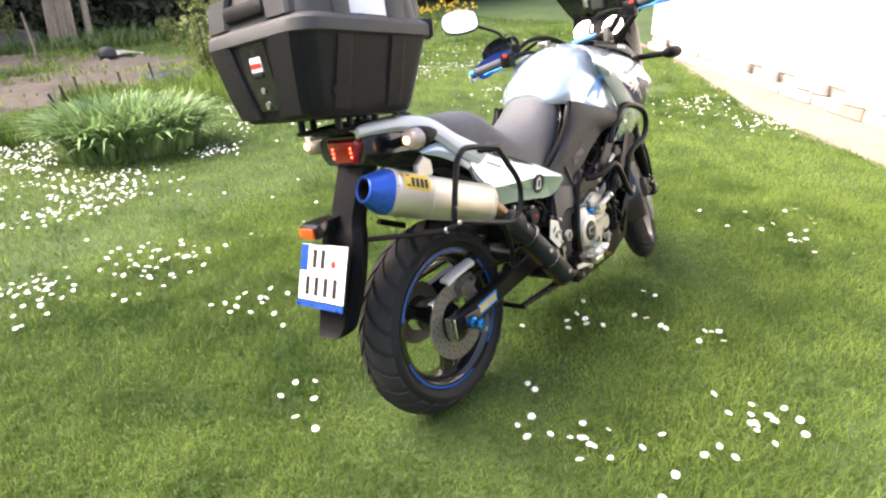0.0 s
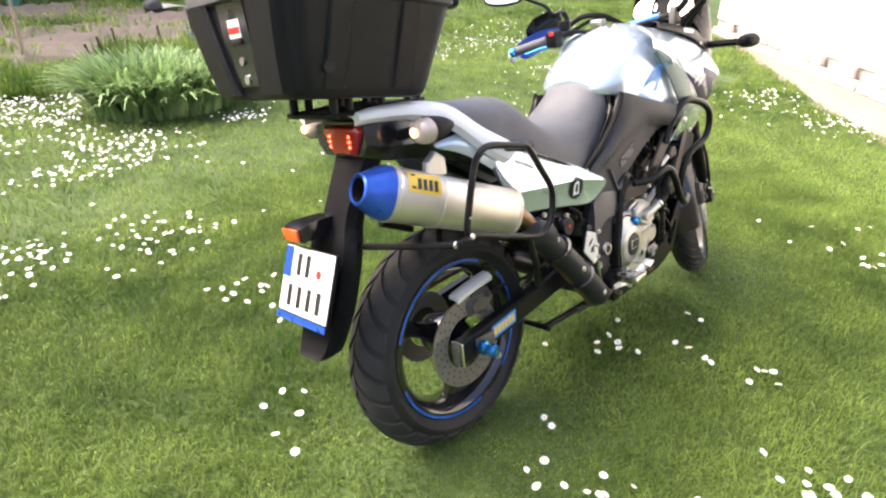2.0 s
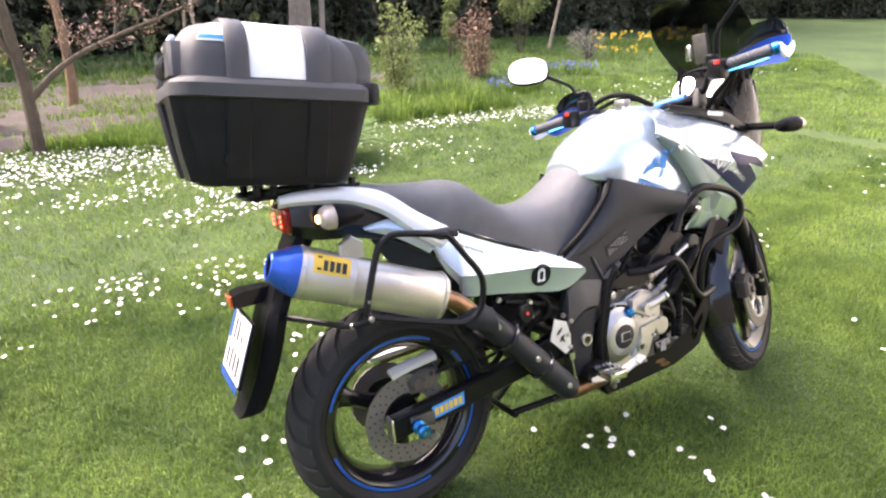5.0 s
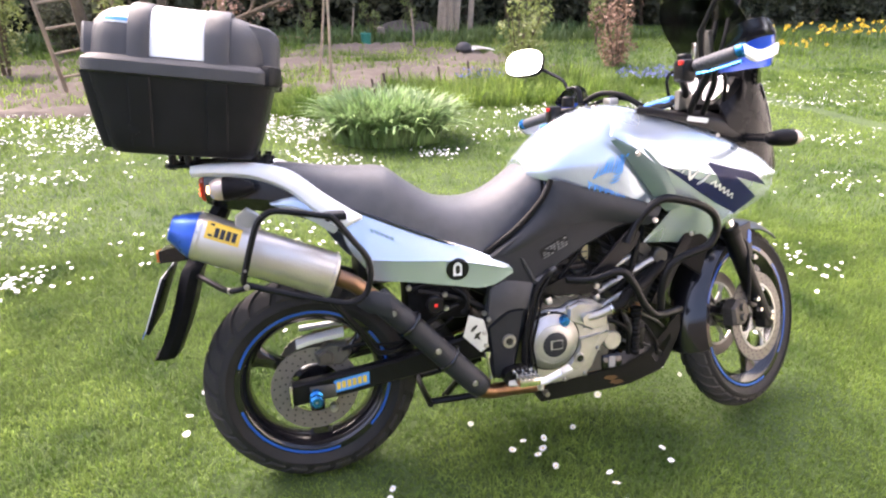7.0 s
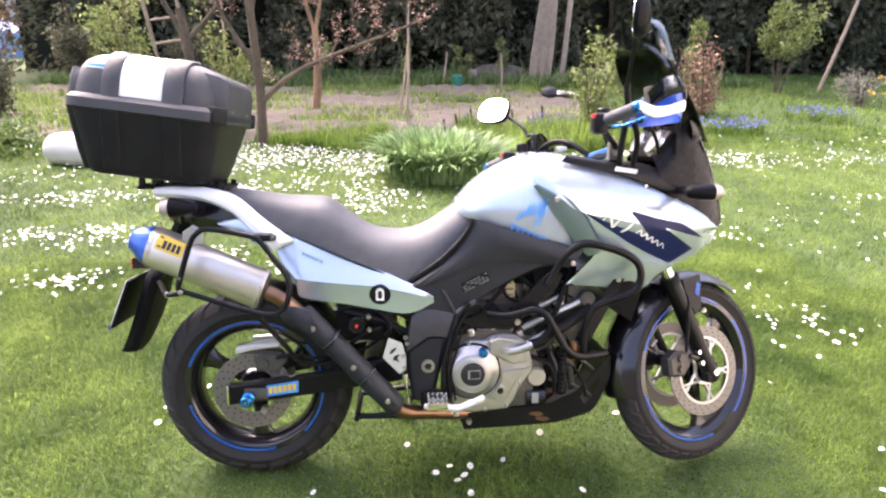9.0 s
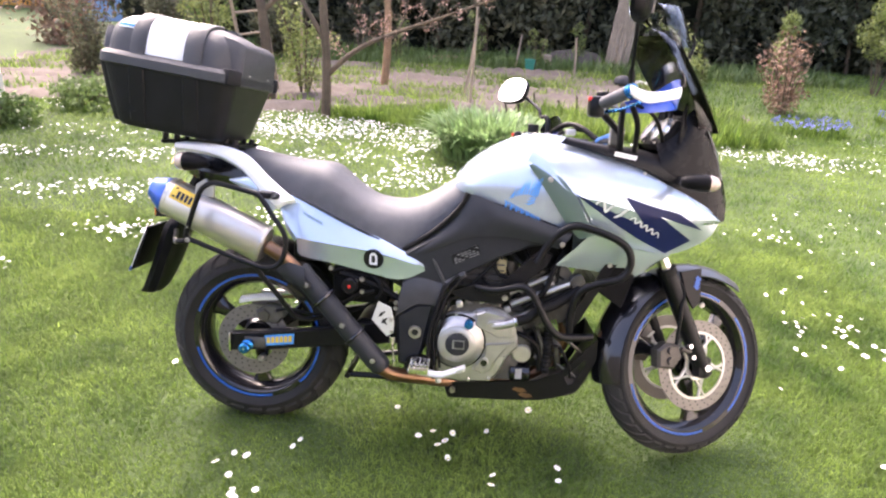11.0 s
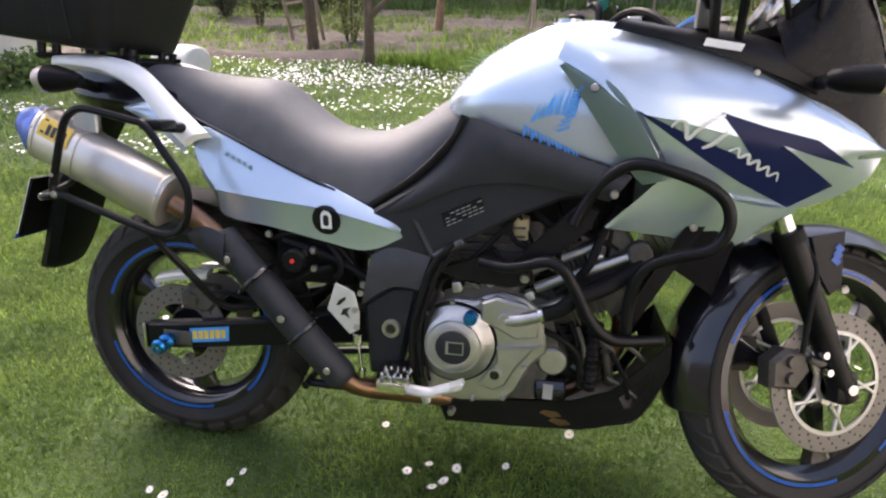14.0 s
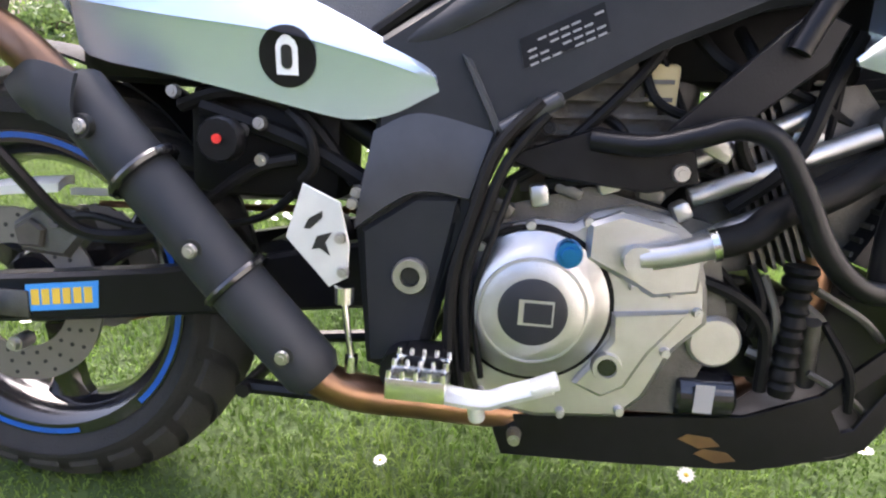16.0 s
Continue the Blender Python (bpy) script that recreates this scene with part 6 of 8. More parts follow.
bg = case_part("badge_panel", bm, WHITE_PAINT, "silver badge panel with dark marks")
bm = B()
for k in range(5):
    box(bm, (-0.2140, 0.036 - 0.018 * k, 0.2825), (0.002, 0.010, 0.012), 0, Matrix.Rotation(radians(28), 4, "Y"))
case_part("badge_mark", bm, BLACK_PRINT, "", bg)["kind"] = "stuff"
LBL = Matrix.Translation((-0.2115, 0.0, 0.128)) @ Matrix.Rotation(radians(-7), 4, "Y")
bm = B()
box(bm, (0, 0, 0), (0.002, 0.046, 0.078), 0.0005)
bm.transform(LBL)
wl = case_part("warning_label", bm, WHITE_PLATE, "white label with red print")
for z, h in ((0.034, 0.007), (-0.024, 0.012)):
    bm = B()
    box(bm, (-0.0016, 0, z), (0.001, 0.042, h), 0)
    bm.transform(LBL)
    case_part("red_print", bm, RED_PRINT, "", wl)
bm = B()
box(bm, (-0.0016, 0, 0.006), (0.001, 0.018, 0.018), 0)
bm.transform(LBL)
case_part("dark_print", bm, BLACK_PRINT, "", wl)
bm = B()
box(bm, (-0.204, 0.0, 0.083), (0.010, 0.040, 0.014), 0.004)
case_part("latch", bm, CASE_PLASTIC)
for z, x, r, m in ((0.046, -0.194, 0.009, DISC_STEEL), (0.010, -0.186, 0.011, CHROME)):
    bm = B()
    rod(bm, (x + 0.01, 0.0, z), (x - 0.006, 0.0, z - 0.001), r, r * 0.9, 14)
    case_part("lock_barrel", bm, m, "bright lock barrel")
bm = B()
rod(bm, (-0.11, -0.160, 0.030), (-0.11, -0.1725, 0.028), 0.016, 0.014, 18)
case_part("round_boss", bm, CASE_PLASTIC)
rr = group("top_rack", bike, "black luggage rack below the top case")
bm = B()
slab(bm, [(-0.318, 0.994), (-0.318, 1.001), (-0.05, 0.998), (-0.05, 0.992)], -0.092, 0.066, 0)
part("plate", bm, SATIN_BLACK, rr)
for x, zt in ((-0.30, 1.046), (-0.26, 1.042), (-0.17, 1.031), (-0.09, 1.021), (-0.06, 1.017)):
    for y in (-0.095, 0.065):
        bm = B()
        rod(bm, (x, y, 0.992), (x + 0.004, y, zt), 0.010, None, 10)
        part("pillar", bm, SATIN_BLACK, rr)
bm = B()
tube(bm, [(-0.04, -0.097, 0.998), (-0.27, -0.102, 1.000), (-0.315, -0.08, 1.000), (-0.320, 0.05, 1.000), (-0.27, 0.074, 1.000), (-0.04, 0.070, 0.998)], 0.006, 8, 4)
part("rail", bm, SATIN_BLACK, rr)

# ---- engine ----
en = group("engine", bike, "silver V-twin engine with dark cylinders")
bm = B()
slab(bm, [(0.690, 0.255), (0.672, 0.30), (0.668, 0.40), (0.676, 0.452), (0.700, 0.482), (0.740, 0.494), (0.785, 0.492), (0.808, 0.508), (0.850, 0.518), (0.895, 0.507), (0.925, 0.485), (0.945, 0.43), (0.950, 0.385), (0.915, 0.345), (0.890, 0.285), (0.86, 0.255), (0.76, 0.245)], -0.145, -0.168, 0.008)
part("clutch_case", bm, ALU, en, "cast aluminium clutch case")
bm = B()
slab(bm, [(0.66, 0.25), (0.65, 0.49), (0.80, 0.535), (0.95, 0.50), (0.98, 0.38), (0.93, 0.26)], -0.146, 0.15, 0.01)
part("crankcase", bm, ALU_DARK, en)
bm = B()
EC = (0.744, 0, 0.393)
lathe(bm, [(0.001, -0.2035), (0.040, -0.2035), (0.060, -0.2005), (0.074, -0.190), (0.082, -0.180), (0.090, -0.176), (0.091, -0.160), (0.001, -0.160)], EC, 48)
cc = part("clutch_cover", bm, ALU, en, "round domed clutch cover")
# solid black ring stands in for the shaded gap round the clutch cover
bm = B()
lathe(bm, [(0.0905, -0.1695), (0.0965, -0.1695), (0.0965, -0.160), (0.0905, -0.160)], EC, 48)
part("cover_gap_shade", bm, HOSE, en)
bm = B()
lathe(bm, [(0.060, -0.2012), (0.0625, -0.2010), (0.0635, -0.1985), (0.0590, -0.1985)], EC, 48)
part("cover_ridge", bm, ALU, cc)
for x, z, w, h, a in ((0.700, 0.505, 0.030, 0.018, 0.5), (0.742, 0.522, 0.022, 0.026, -0.2), (0.775, 0.530, 0.034, 0.014, 0.3), (0.820, 0.540, 0.026, 0.020, -0.4), (0.868, 0.532, 0.030, 0.016, 0.2), (0.905, 0.515, 0.020, 0.022, -0.5)):
    bm = B()
    box(bm, (x, -0.150, z), (w, 0.030, h), 0.005, Matrix.Rotation(a, 4, "Y"))
    part("case_lug", bm, ALU if w < 0.03 else ALU_DARK, en)
bm = B()
lathe(bm, [(0.001, -0.2055), (0.037, -0.2055), (0.040, -0.2035), (0.001, -0.203)], EC, 36)
part("cover_badge", bm, FRAME_GREY, cc, "dark grey round badge")
bm = B()
box(bm, (EC[0] + 0.004, -0.2062, EC[2]), (0.040, 0.0012, 0.030), 0)
part("badge_square", bm, ALU, cc)
bm = B()
box(bm, (EC[0] + 0.006, -0.2070, EC[2]), (0.032, 0.0012, 0.024), 0)
part("badge_core", bm, FRAME_GREY, cc)
bm = B()
lathe(bm, [(0.001, -0.206), (0.009, -0.206), (0.010, -0.202), (0.014, -0.202), (0.016, -0.197), (0.016, -0.180), (0.001, -0.180)], (0.779, 0, 0.462), 20)
part("oil_cap", bm, BLUE_ALU, en, "blue anodised oil filler cap")
bm = B()
slab(bm, [(0.80, 0.455), (0.80, 0.497), (0.835, 0.512), (0.90, 0.498), (0.932, 0.462), (0.930, 0.425), (0.88, 0.415), (0.852, 0.43)], -0.166, -0.182, 0.006)
part("pump_cover", bm, ALU, en, "cast water pump cover")
bm = B()
slab(bm, [(0.838, 0.392), (0.925, 0.402), (0.905, 0.372), (0.885, 0.345), (0.862, 0.300), (0.835, 0.285), (0.80, 0.30), (0.82, 0.33), (0.84, 0.36)], -0.166, -0.178, 0.005)
part("sump_cover", bm, ALU, en)
bm = B()
lathe(bm, [(0.012, -0.184), (0.017, -0.184), (0.019, -0.176), (0.010, -0.176)], (0.838, 0, 0.326), 18)
part("sight_ring", bm, ALU, en)
bm = B()
rod(bm, (0.838, -0.176, 0.326), (0.838, -0.181, 0.326), 0.011)
part("sight_glass", bm, GLOSS_BLACK, en)
for x, z in ((0.690, 0.275), (0.70, 0.262), (0.79, 0.258), (0.86, 0.268), (0.905, 0.348), (0.935, 0.40), (0.93, 0.465), (0.882, 0.497), (0.835, 0.507), (0.80, 0.497), (0.735, 0.488), (0.680, 0.458), (0.86, 0.425), (0.905, 0.42), (0.890, 0.487)):
    bm = B()
    bolt(bm, (x, -0.168, z), 0.0065, 0.009)
    part("case_bolt", bm, ALU, en)
bm = B()
tube(bm, [(0.858, -0.188, 0.462), (0.90, -0.192, 0.473), (0.945, -0.196, 0.490)], 0.0145, 12)
rod(bm, (0.856, -0.176, 0.461), (0.856, -0.200, 0.461), 0.017)
part("water_pipe", bm, ALU, en, "bare aluminium coolant pipe")
bm = B()
rod(bm, (0.930, -0.195, 0.485), (0.937, -0.1955, 0.4875), 0.019)
part("hose_clip", bm, CHROME, en)
bm = B()
tube(bm, [(0.938, -0.196, 0.488), (0.97, -0.196, 0.500), (1.00, -0.19, 0.525), (1.06, -0.175, 0.55), (1.14, -0.15, 0.60)], 0.017, 12)
part("coolant_hose", bm, HOSE, en)
# front cylinder, lying forwards
bm = B()
ca, sa = math.cos(radians(24)), math.sin(radians(24))
def cyl_pt(u, v):
    return (0.90 + u * ca - v * sa, 0.44 + u * sa + v * ca)
slab(bm, [cyl_pt(*p) for p in ((0.0, -0.02), (0.0, 0.12), (0.10, 0.14), (0.10, -0.04))], -0.11, 0.11, 0.01)
slab(bm, [cyl_pt(*p) for p in ((0.10, -0.035), (0.10, 0.135), (0.185, 0.135), (0.185, -0.035))], -0.108, 0.108, 0.002)
slab(bm, [cyl_pt(*p) for p in ((0.18, -0.05), (0.18, 0.15), (0.27, 0.13), (0.29, 0.06), (0.27, -0.03))], -0.12, 0.12, 0.012)
fc = part("front_cylinder", bm, ALU_DARK, en, "dark grey front cylinder with cooling fins")
for k in range(7):
    u = 0.10 + 0.011 * k
    bm = B()
    slab(bm, [cyl_pt(*p) for p in ((u, -0.045), (u, 0.145), (u + 0.004, 0.145), (u + 0.004, -0.045))], -0.125, 0.125, 0)
    part("fin", bm, ALU_DARK, fc)
bm = B()
slab(bm, [(0.72, 0.52), (0.70, 0.72), (0.84, 0.76), (0.88, 0.60), (0.86, 0.52)], -0.11, 0.11, 0.012)
rc = part("rear_cylinder", bm, ALU_DARK, en, "dark grey rear cylinder")
for k in range(6):
    z = 0.55 + 0.02 * k
    bm = B()
    slab(bm, [(0.70, z), (0.70, z + 0.005), (0.885, z + 0.012), (0.885, z + 0.007)], -0.128, 0.128, 0)
    part("fin", bm, ALU_DARK, rc)
for (u0, v0, u1, v1, r, y) in ((0.02, 0.02, 0.20, 0.03, 0.014, -0.145), (0.05, 0.075, 0.27, 0.075, 0.012, -0.140), (0.0, 0.11, 0.22, 0.12, 0.010, -0.13)):
    (x0, z0), (x1, z1) = cyl_pt(u0, v0), cyl_pt(u1, v1)
    bm = B()
    rod(bm, (x0, y, z0), (x1, y, z1), r, None, 12, 0.002)
    part("oil_line", bm, ALU, en, "bare metal pipe along the cylinder")
(x0, z0) = cyl_pt(0.285, 0.075)
bm = B()
rod(bm, (x0, -0.155, z0), (x0, -0.12, z0), 0.026, None, 20, 0.004)
part("head_cap", bm, ALU_DARK, en)
for pts, r in (
    ([(0.99, -0.15, 0.50), (1.06, -0.15, 0.555), (1.15, -0.14, 0.60), (1.20, -0.13, 0.62)], 0.015),
    ([(0.80, -0.13, 0.62), (0.83, -0.15, 0.60), (0.86, -0.15, 0.54)], 0.006),
    ([(0.84, -0.13, 0.70), (0.86, -0.15, 0.64), (0.90, -0.15, 0.62)], 0.006),
    ([(0.675, -0.180, 0.48), (0.655, -0.182, 0.42), (0.648, -0.182, 0.34), (0.668, -0.182, 0.27)], 0.008),
    ([(0.685, -0.180, 0.52), (0.665, -0.186, 0.45), (0.656, -0.188, 0.36), (0.67, -0.186, 0.26)], 0.006),
    ([(0.88, -0.12, 0.74), (0.93, -0.15, 0.68), (0.99, -0.15, 0.66)], 0.008),
    ([(0.95, -0.12, 0.72), (0.97, -0.16, 0.66), (0.96, -0.15, 0.60), (0.99, -0.14, 0.55)], 0.007),
    ([(0.75, -0.15, 0.535), (0.80, -0.165, 0.55), (0.86, -0.16, 0.57), (0.92, -0.15, 0.60)], 0.009),
    ([(0.70, -0.15, 0.53), (0.76, -0.16, 0.575), (0.84, -0.15, 0.66), (0.88, -0.14, 0.72)], 0.007),
    ([(0.96, -0.14, 0.52), (1.02, -0.15, 0.58), (1.05, -0.14, 0.66), (1.08, -0.12, 0.72)], 0.010),
    ([(0.92, -0.15, 0.44), (0.98, -0.16, 0.42), (1.02, -0.15, 0.38), (1.03, -0.14, 0.30)], 0.008)):
    bm = B()
    tube(bm, pts, r, 8)
    part("hose", bm, HOSE, en)
bm = B()
box(bm, (0.965, 0.0, 0.725), (0.30, 0.16, 0.13), 0.02)
part("air_box", bm, HOSE, en, "black air box under the tank")
for x, z in ((0.905, 0.655), (1.005, 0.655)):
    bm = B()
    tube(bm, [(x, -0.03, z + 0.03), (x - 0.005, -0.04, z - 0.03), (x - 0.02, -0.04, z - 0.09)], 0.036, 14)
    part("throttle_body", bm, ALU_DARK, en)
eg = random.Random(77)
for k in range(26):
    x, z = eg.uniform(0.80, 1.10), eg.uniform(0.55, 0.72)
    y = eg.uniform(-0.135, -0.06)
    bm = B()
    if k % 3 == 0:
        box(bm, (x, y, z), (eg.uniform(0.015, 0.04), 0.03, eg.uniform(0.012, 0.03)), 0.004, Matrix.Rotation(eg.uniform(-0.6, 0.6), 4, "Y"))
        part("connector_block", bm, (HOSE, ALU_DARK, ALU)[eg.randrange(3)], en)
    else:
        q = Vector((x, y, z))
        d = Vector((eg.uniform(-0.09, 0.09), eg.uniform(-0.02, 0.02), eg.uniform(-0.09, 0.09)))
        tube(bm, [q - d, q + Vector((0, -0.015, eg.uniform(-0.02, 0.02))), q + d], eg.uniform(0.003, 0.008), 7)
        part("wiring_lead", bm, HOSE, en)
for k in range(14):
    x, z = eg.uniform(0.92, 1.13), eg.uniform(0.28, 0.44)
    bm = B()
    q = Vector((x, eg.uniform(-0.14, -0.09), z))
    d = Vector((eg.uniform(-0.05, 0.05), 0, eg.uniform(-0.06, 0.06)))
    tube(bm, [q - d, q + Vector((0.01, -0.01, 0)), q + d], eg.uniform(0.004, 0.010), 7)
    part("lower_pipe", bm, (HOSE, ALU_DARK, SATIN_BLACK)[k % 3], en)
bm = B()
box(bm, (0.875, -0.10, 0.655), (0.035, 0.05, 0.05), 0.006)
part("connector", bm, mat("cream_plastic", (0.55, 0.47, 0.25), 0.5), en, "cream plastic connector")
bm = B()
tube(bm, [(1.052, -0.145, 0.46 - 0.006 * k) for k in range(28)], lambda t: 0.0145 + 0.0022 * math.sin(t * 62) + (0.004 if t < 0.15 else 0), 14, 1)
part("ribbed_hose", bm, HOSE, en)
bm = B()
rod(bm, (0.965, -0.09, 0.36), (0.965, -0.155, 0.36), 0.032, None, 24, 0.004)
part("oil_filter_cap", bm, ALU, en)
bm = B()
rod(bm, (0.93, -0.13, 0.285), (1.00, -0.13, 0.287), 0.030, None, 20, 0.004)
part("oil_filter", bm, GLOSS_BLACK, en)
bm = B()
box(bm, (0.96, -0.1615, 0.29), (0.022, 0.002, 0.036), 0)
part("filter_label", bm, GREY_PRINT, en)
for sx in (0.90, 0.93, 0.98, 1.02, 1.08):
    bm = B()
    rod(bm, (sx, -0.13, 0.41 - 0.02 * (sx > 1)), (sx + 0.02, -0.10, 0.30), 0.012)
    part("engine_stud", bm, ALU_DARK, en)
bm = B()
box(bm, (1.0, -0.05, 0.36), (0.16, 0.14, 0.12), 0.02)
part("oil_cooler", bm, SATIN_BLACK, en)
bm = B()
slab(bm, [(1.10, 0.47), (1.13, 0.46), (1.265, 0.72), (1.235, 0.735)], -0.155, 0.155, 0.004)
rad = part("radiator", bm, SATIN_BLACK, en, "black radiator")
bm = B()
for k in range(16):
    t = k / 15
    box(bm, (1.102 + 0.130 * t, 0, 0.478 + 0.245 * t), (0.004, 0.29, 0.006), 0)
part("radiator_fins", bm, ALU_DARK, rad)
for y0, y1 in ((-0.135, -0.150), (0.135, 0.150)):
    bm = B()
    slab(bm, [(1.195, 0.60), (1.22, 0.585), (1.283, 0.545), (1.288, 0.56), (1.315, 0.66), (1.26, 0.70), (1.20, 0.66)], y0, y1, 0.004)
    part("radiator_shroud", bm, PLASTIC, en)

# skid plate
sk = group("skid_plate", bike, "black perforated skid plate")
bm = B()
for s in (1, -1):
    slab(bm, [(0.700, 0.232), (0.723, 0.173), (0.88, 0.178), (1.040, 0.188), (1.105, 0.208), (1.138, 0.250), (1.110, 0.300), (1.020, 0.260), (0.75, 0.232)], -0.130 * s, -0.136 * s, 0.001)
    slab(bm, [(1.105, 0.298), (1.120, 0.278), (1.190, 0.352), (1.180, 0.376)], -0.130 * s, -0.136 * s, 0.001)
    slab(bm, [(1.105, 0.210), (1.168, 0.232), (1.212, 0.320), (1.224, 0.356), (1.222, 0.426), (1.176, 0.378), (1.186, 0.350), (1.190, 0.330), (1.150, 0.258), (1.134, 0.252)], -0.130 * s, -0.136 * s, 0.001)
edge = [(0.723, 0.173), (0.88, 0.178), (1.040, 0.188), (1.105, 0.204), (1.168, 0.230), (1.212, 0.318), (1.222, 0.420)]
panel(bm, [(x, -0.130, z) for x, z in edge], [(x, 0.130, z) for x, z in edge], 0, 0.004, out=(0, 0, -1))
part("plate", bm, SATIN_BLACK, sk)
bm = B()
for dx, dz in ((0.0, 0.0), (0.022, -0.018)):
    slab(bm, [(0.945 + dx, 0.222 + dz), (0.955 + dx, 0.230 + dz), (0.985 + dx, 0.228 + dz), (0.997 + dx, 0.218 + dz), (0.972 + dx, 0.212 + dz)], -0.1362, -0.1372, 0)
part("cut_out", bm, COPPER, sk, "slots that show the bronze pipe")
bm = B()
bolt(bm, (0.738, -0.136, 0.205), 0.010, 0.02)
part("bolt", bm, BOLT_STEEL, sk)

# crash bars
cb = group("crash_bar", bike, "black tubular crash bar")
for s in (1, -1):
    y = -s
    bm = B()
    tube(bm, [(0.795, 0.175 * y, 0.590), (0.85, 0.20 * y, 0.588), (0.895, 0.215 * y, 0.600), (0.935, 0.22 * y, 0.612), (0.970, 0.225 * y, 0.600), (1.000, 0.228 * y, 0.555), (1.030, 0.228 * y, 0.500), (1.062, 0.225 * y, 0.465), (1.10, 0.215 * y, 0.450), (1.19, 0.18 * y, 0.448)], 0.0125, 12, 5)
    part("lower_bar", bm, SATIN_BLACK, cb)
    bm = B()
    tube(bm, [(0.985, 0.200 * y, 0.690), (1.010, 0.201 * y, 0.745), (1.045, 0.212 * y, 0.795), (1.090, 0.219 * y, 0.822), (1.150, 0.223 * y, 0.815), (1.225, 0.226 * y, 0.790), (1.268, 0.226 * y, 0.755), (1.278, 0.223 * y, 0.705), (1.252, 0.220 * y, 0.662), (1.190, 0.213 * y, 0.640), (1.140, 0.207 * y, 0.615), (1.118, 0.201 * y, 0.575), (1.110, 0.195 * y, 0.520), (1.112, 0.191 * y, 0.450)], 0.0125, 12, 5)
    part("upper_bar", bm, SATIN_BLACK, cb)
bm = B()
slab(bm, [(0.695, 0.565), (0.80, 0.605), (0.905, 0.585), (0.915, 0.55), (0.86, 0.535), (0.75, 0.545)], -0.170, -0.180, 0.003)
part("bracket", bm, SATIN_BLACK, cb)
bm = B()
slab(bm, [(0.865, 0.60), (0.975, 0.715), (1.00, 0.735), (1.035, 0.72), (1.02, 0.68), (0.93, 0.60)], -0.185, -0.194, 0.003)
part("bracket", bm, SATIN_BLACK, cb)
for p, r, m in (((0.892, -0.180, 0.560), 0.011, BOLT_STEEL), ((1.056, -0.232, 0.762), 0.009, BOLT_STEEL), ((0.745, -0.180, 0.60), 0.008, SATIN_BLACK), ((0.715, -0.180, 0.582), 0.008, SATIN_BLACK)):
    bm = B()
    bolt(bm, p, r, 0.007)
    part("bolt", bm, m, cb)

# foot controls
ft = group("foot_controls", bike, "alloy footpeg and brake pedal")
bm = B()
slab(bm, [(0.472, 0.522), (0.516, 0.503), (0.528, 0.455), (0.527, 0.415), (0.505, 0.402), (0.452, 0.458)], -0.200, -0.204, 0.001)
hg = part("heel_guard", bm, ALU_PALE, ft, "pale alloy heel guard")
bm = B()
slab(bm, [(0.474, 0.470), (0.480, 0.482), (0.496, 0.492), (0.496, 0.484), (0.482, 0.470)], -0.2042, -0.2050, 0)
slab(bm, [(0.484, 0.446), (0.490, 0.462), (0.508, 0.468), (0.500, 0.455), (0.506, 0.44), (0.494, 0.448)], -0.2042, -0.2050, 0)
part("cut_out", bm, BLACK_PRINT, hg)
for x, z in ((0.518, 0.462), (0.522, 0.422), (0.531, 0.503)):
    bm = B()
    bolt(bm, (x, -0.205, z), 0.0075, 0.006)
    part("bolt", bm, BOLT_STEEL, ft)
bm = B()
rod(bm, (0.524, -0.205, 0.405), (0.524, -0.205, 0.385), 0.012)
rod(bm, (0.524, -0.205, 0.39), (0.535, -0.205, 0.315), 0.004)
rod(bm, (0.535, -0.205, 0.320), (0.535, -0.205, 0.300), 0.008)
part("master_cylinder_rod", bm, CHROME, ft)
bm = B()
for dx in (0.0, 0.0285, 0.057):
    box(bm, (0.597 + dx, -0.262, 0.326), (0.0065, 0.072, 0.024), 0.0015)
for dy in (-0.295, -0.262, -0.229):
    box(bm, (0.6255, dy, 0.326), (0.0635, 0.0065, 0.024), 0.0015)
for k in range(5):
    for j in range(3):
        rod(bm, (0.597 + 0.01425 * k, -0.295 + 0.033 * j, 0.336), (0.597 + 0.01425 * k, -0.295 + 0.033 * j, 0.346), 0.0036, 0.0024, 6)
part("footpeg", bm, CHROME, ft, "wide toothed alloy footpeg")
bm = B()
box(bm, (0.625, -0.205, 0.325), (0.05, 0.06, 0.03), 0.008)
rod(bm, (0.60, -0.16, 0.31), (0.60, -0.22, 0.31), 0.028)
part("peg_mount", bm, SATIN_BLACK, ft)
bm = B()
tube(bm, [(0.585, -0.215, 0.298), (0.64, -0.22, 0.291), (0.695, -0.225, 0.289), (0.725, -0.23, 0.302), (0.770, -0.240, 0.324)], 0.0125, 10, 5, 0.7)
box(bm, (0.762, -0.245, 0.325), (0.032, 0.032, 0.012), 0.003, Matrix.Rotation(radians(-25), 4, "Y"))
rod(bm, (0.685, -0.225, 0.29), (0.69, -0.215, 0.262), 0.010)
part("brake_pedal", bm, ALU_PALE, ft, "pale alloy brake pedal")
bm = B()
lathe(bm, [(0.001, -0.165), (0.024, -0.165), (0.027, -0.160), (0.027, -0.145), (0.001, -0.145)], (0.373, -0.043, 0.565), 12)
part("preload_knob", bm, SATIN_BLACK, ft, "black preload adjuster knob")
bm = B()
rod(bm, (0.373, -0.208, 0.566), (0.373, -0.211, 0.566), 0.0055)
part("knob_mark", bm, RED_PRINT, ft)
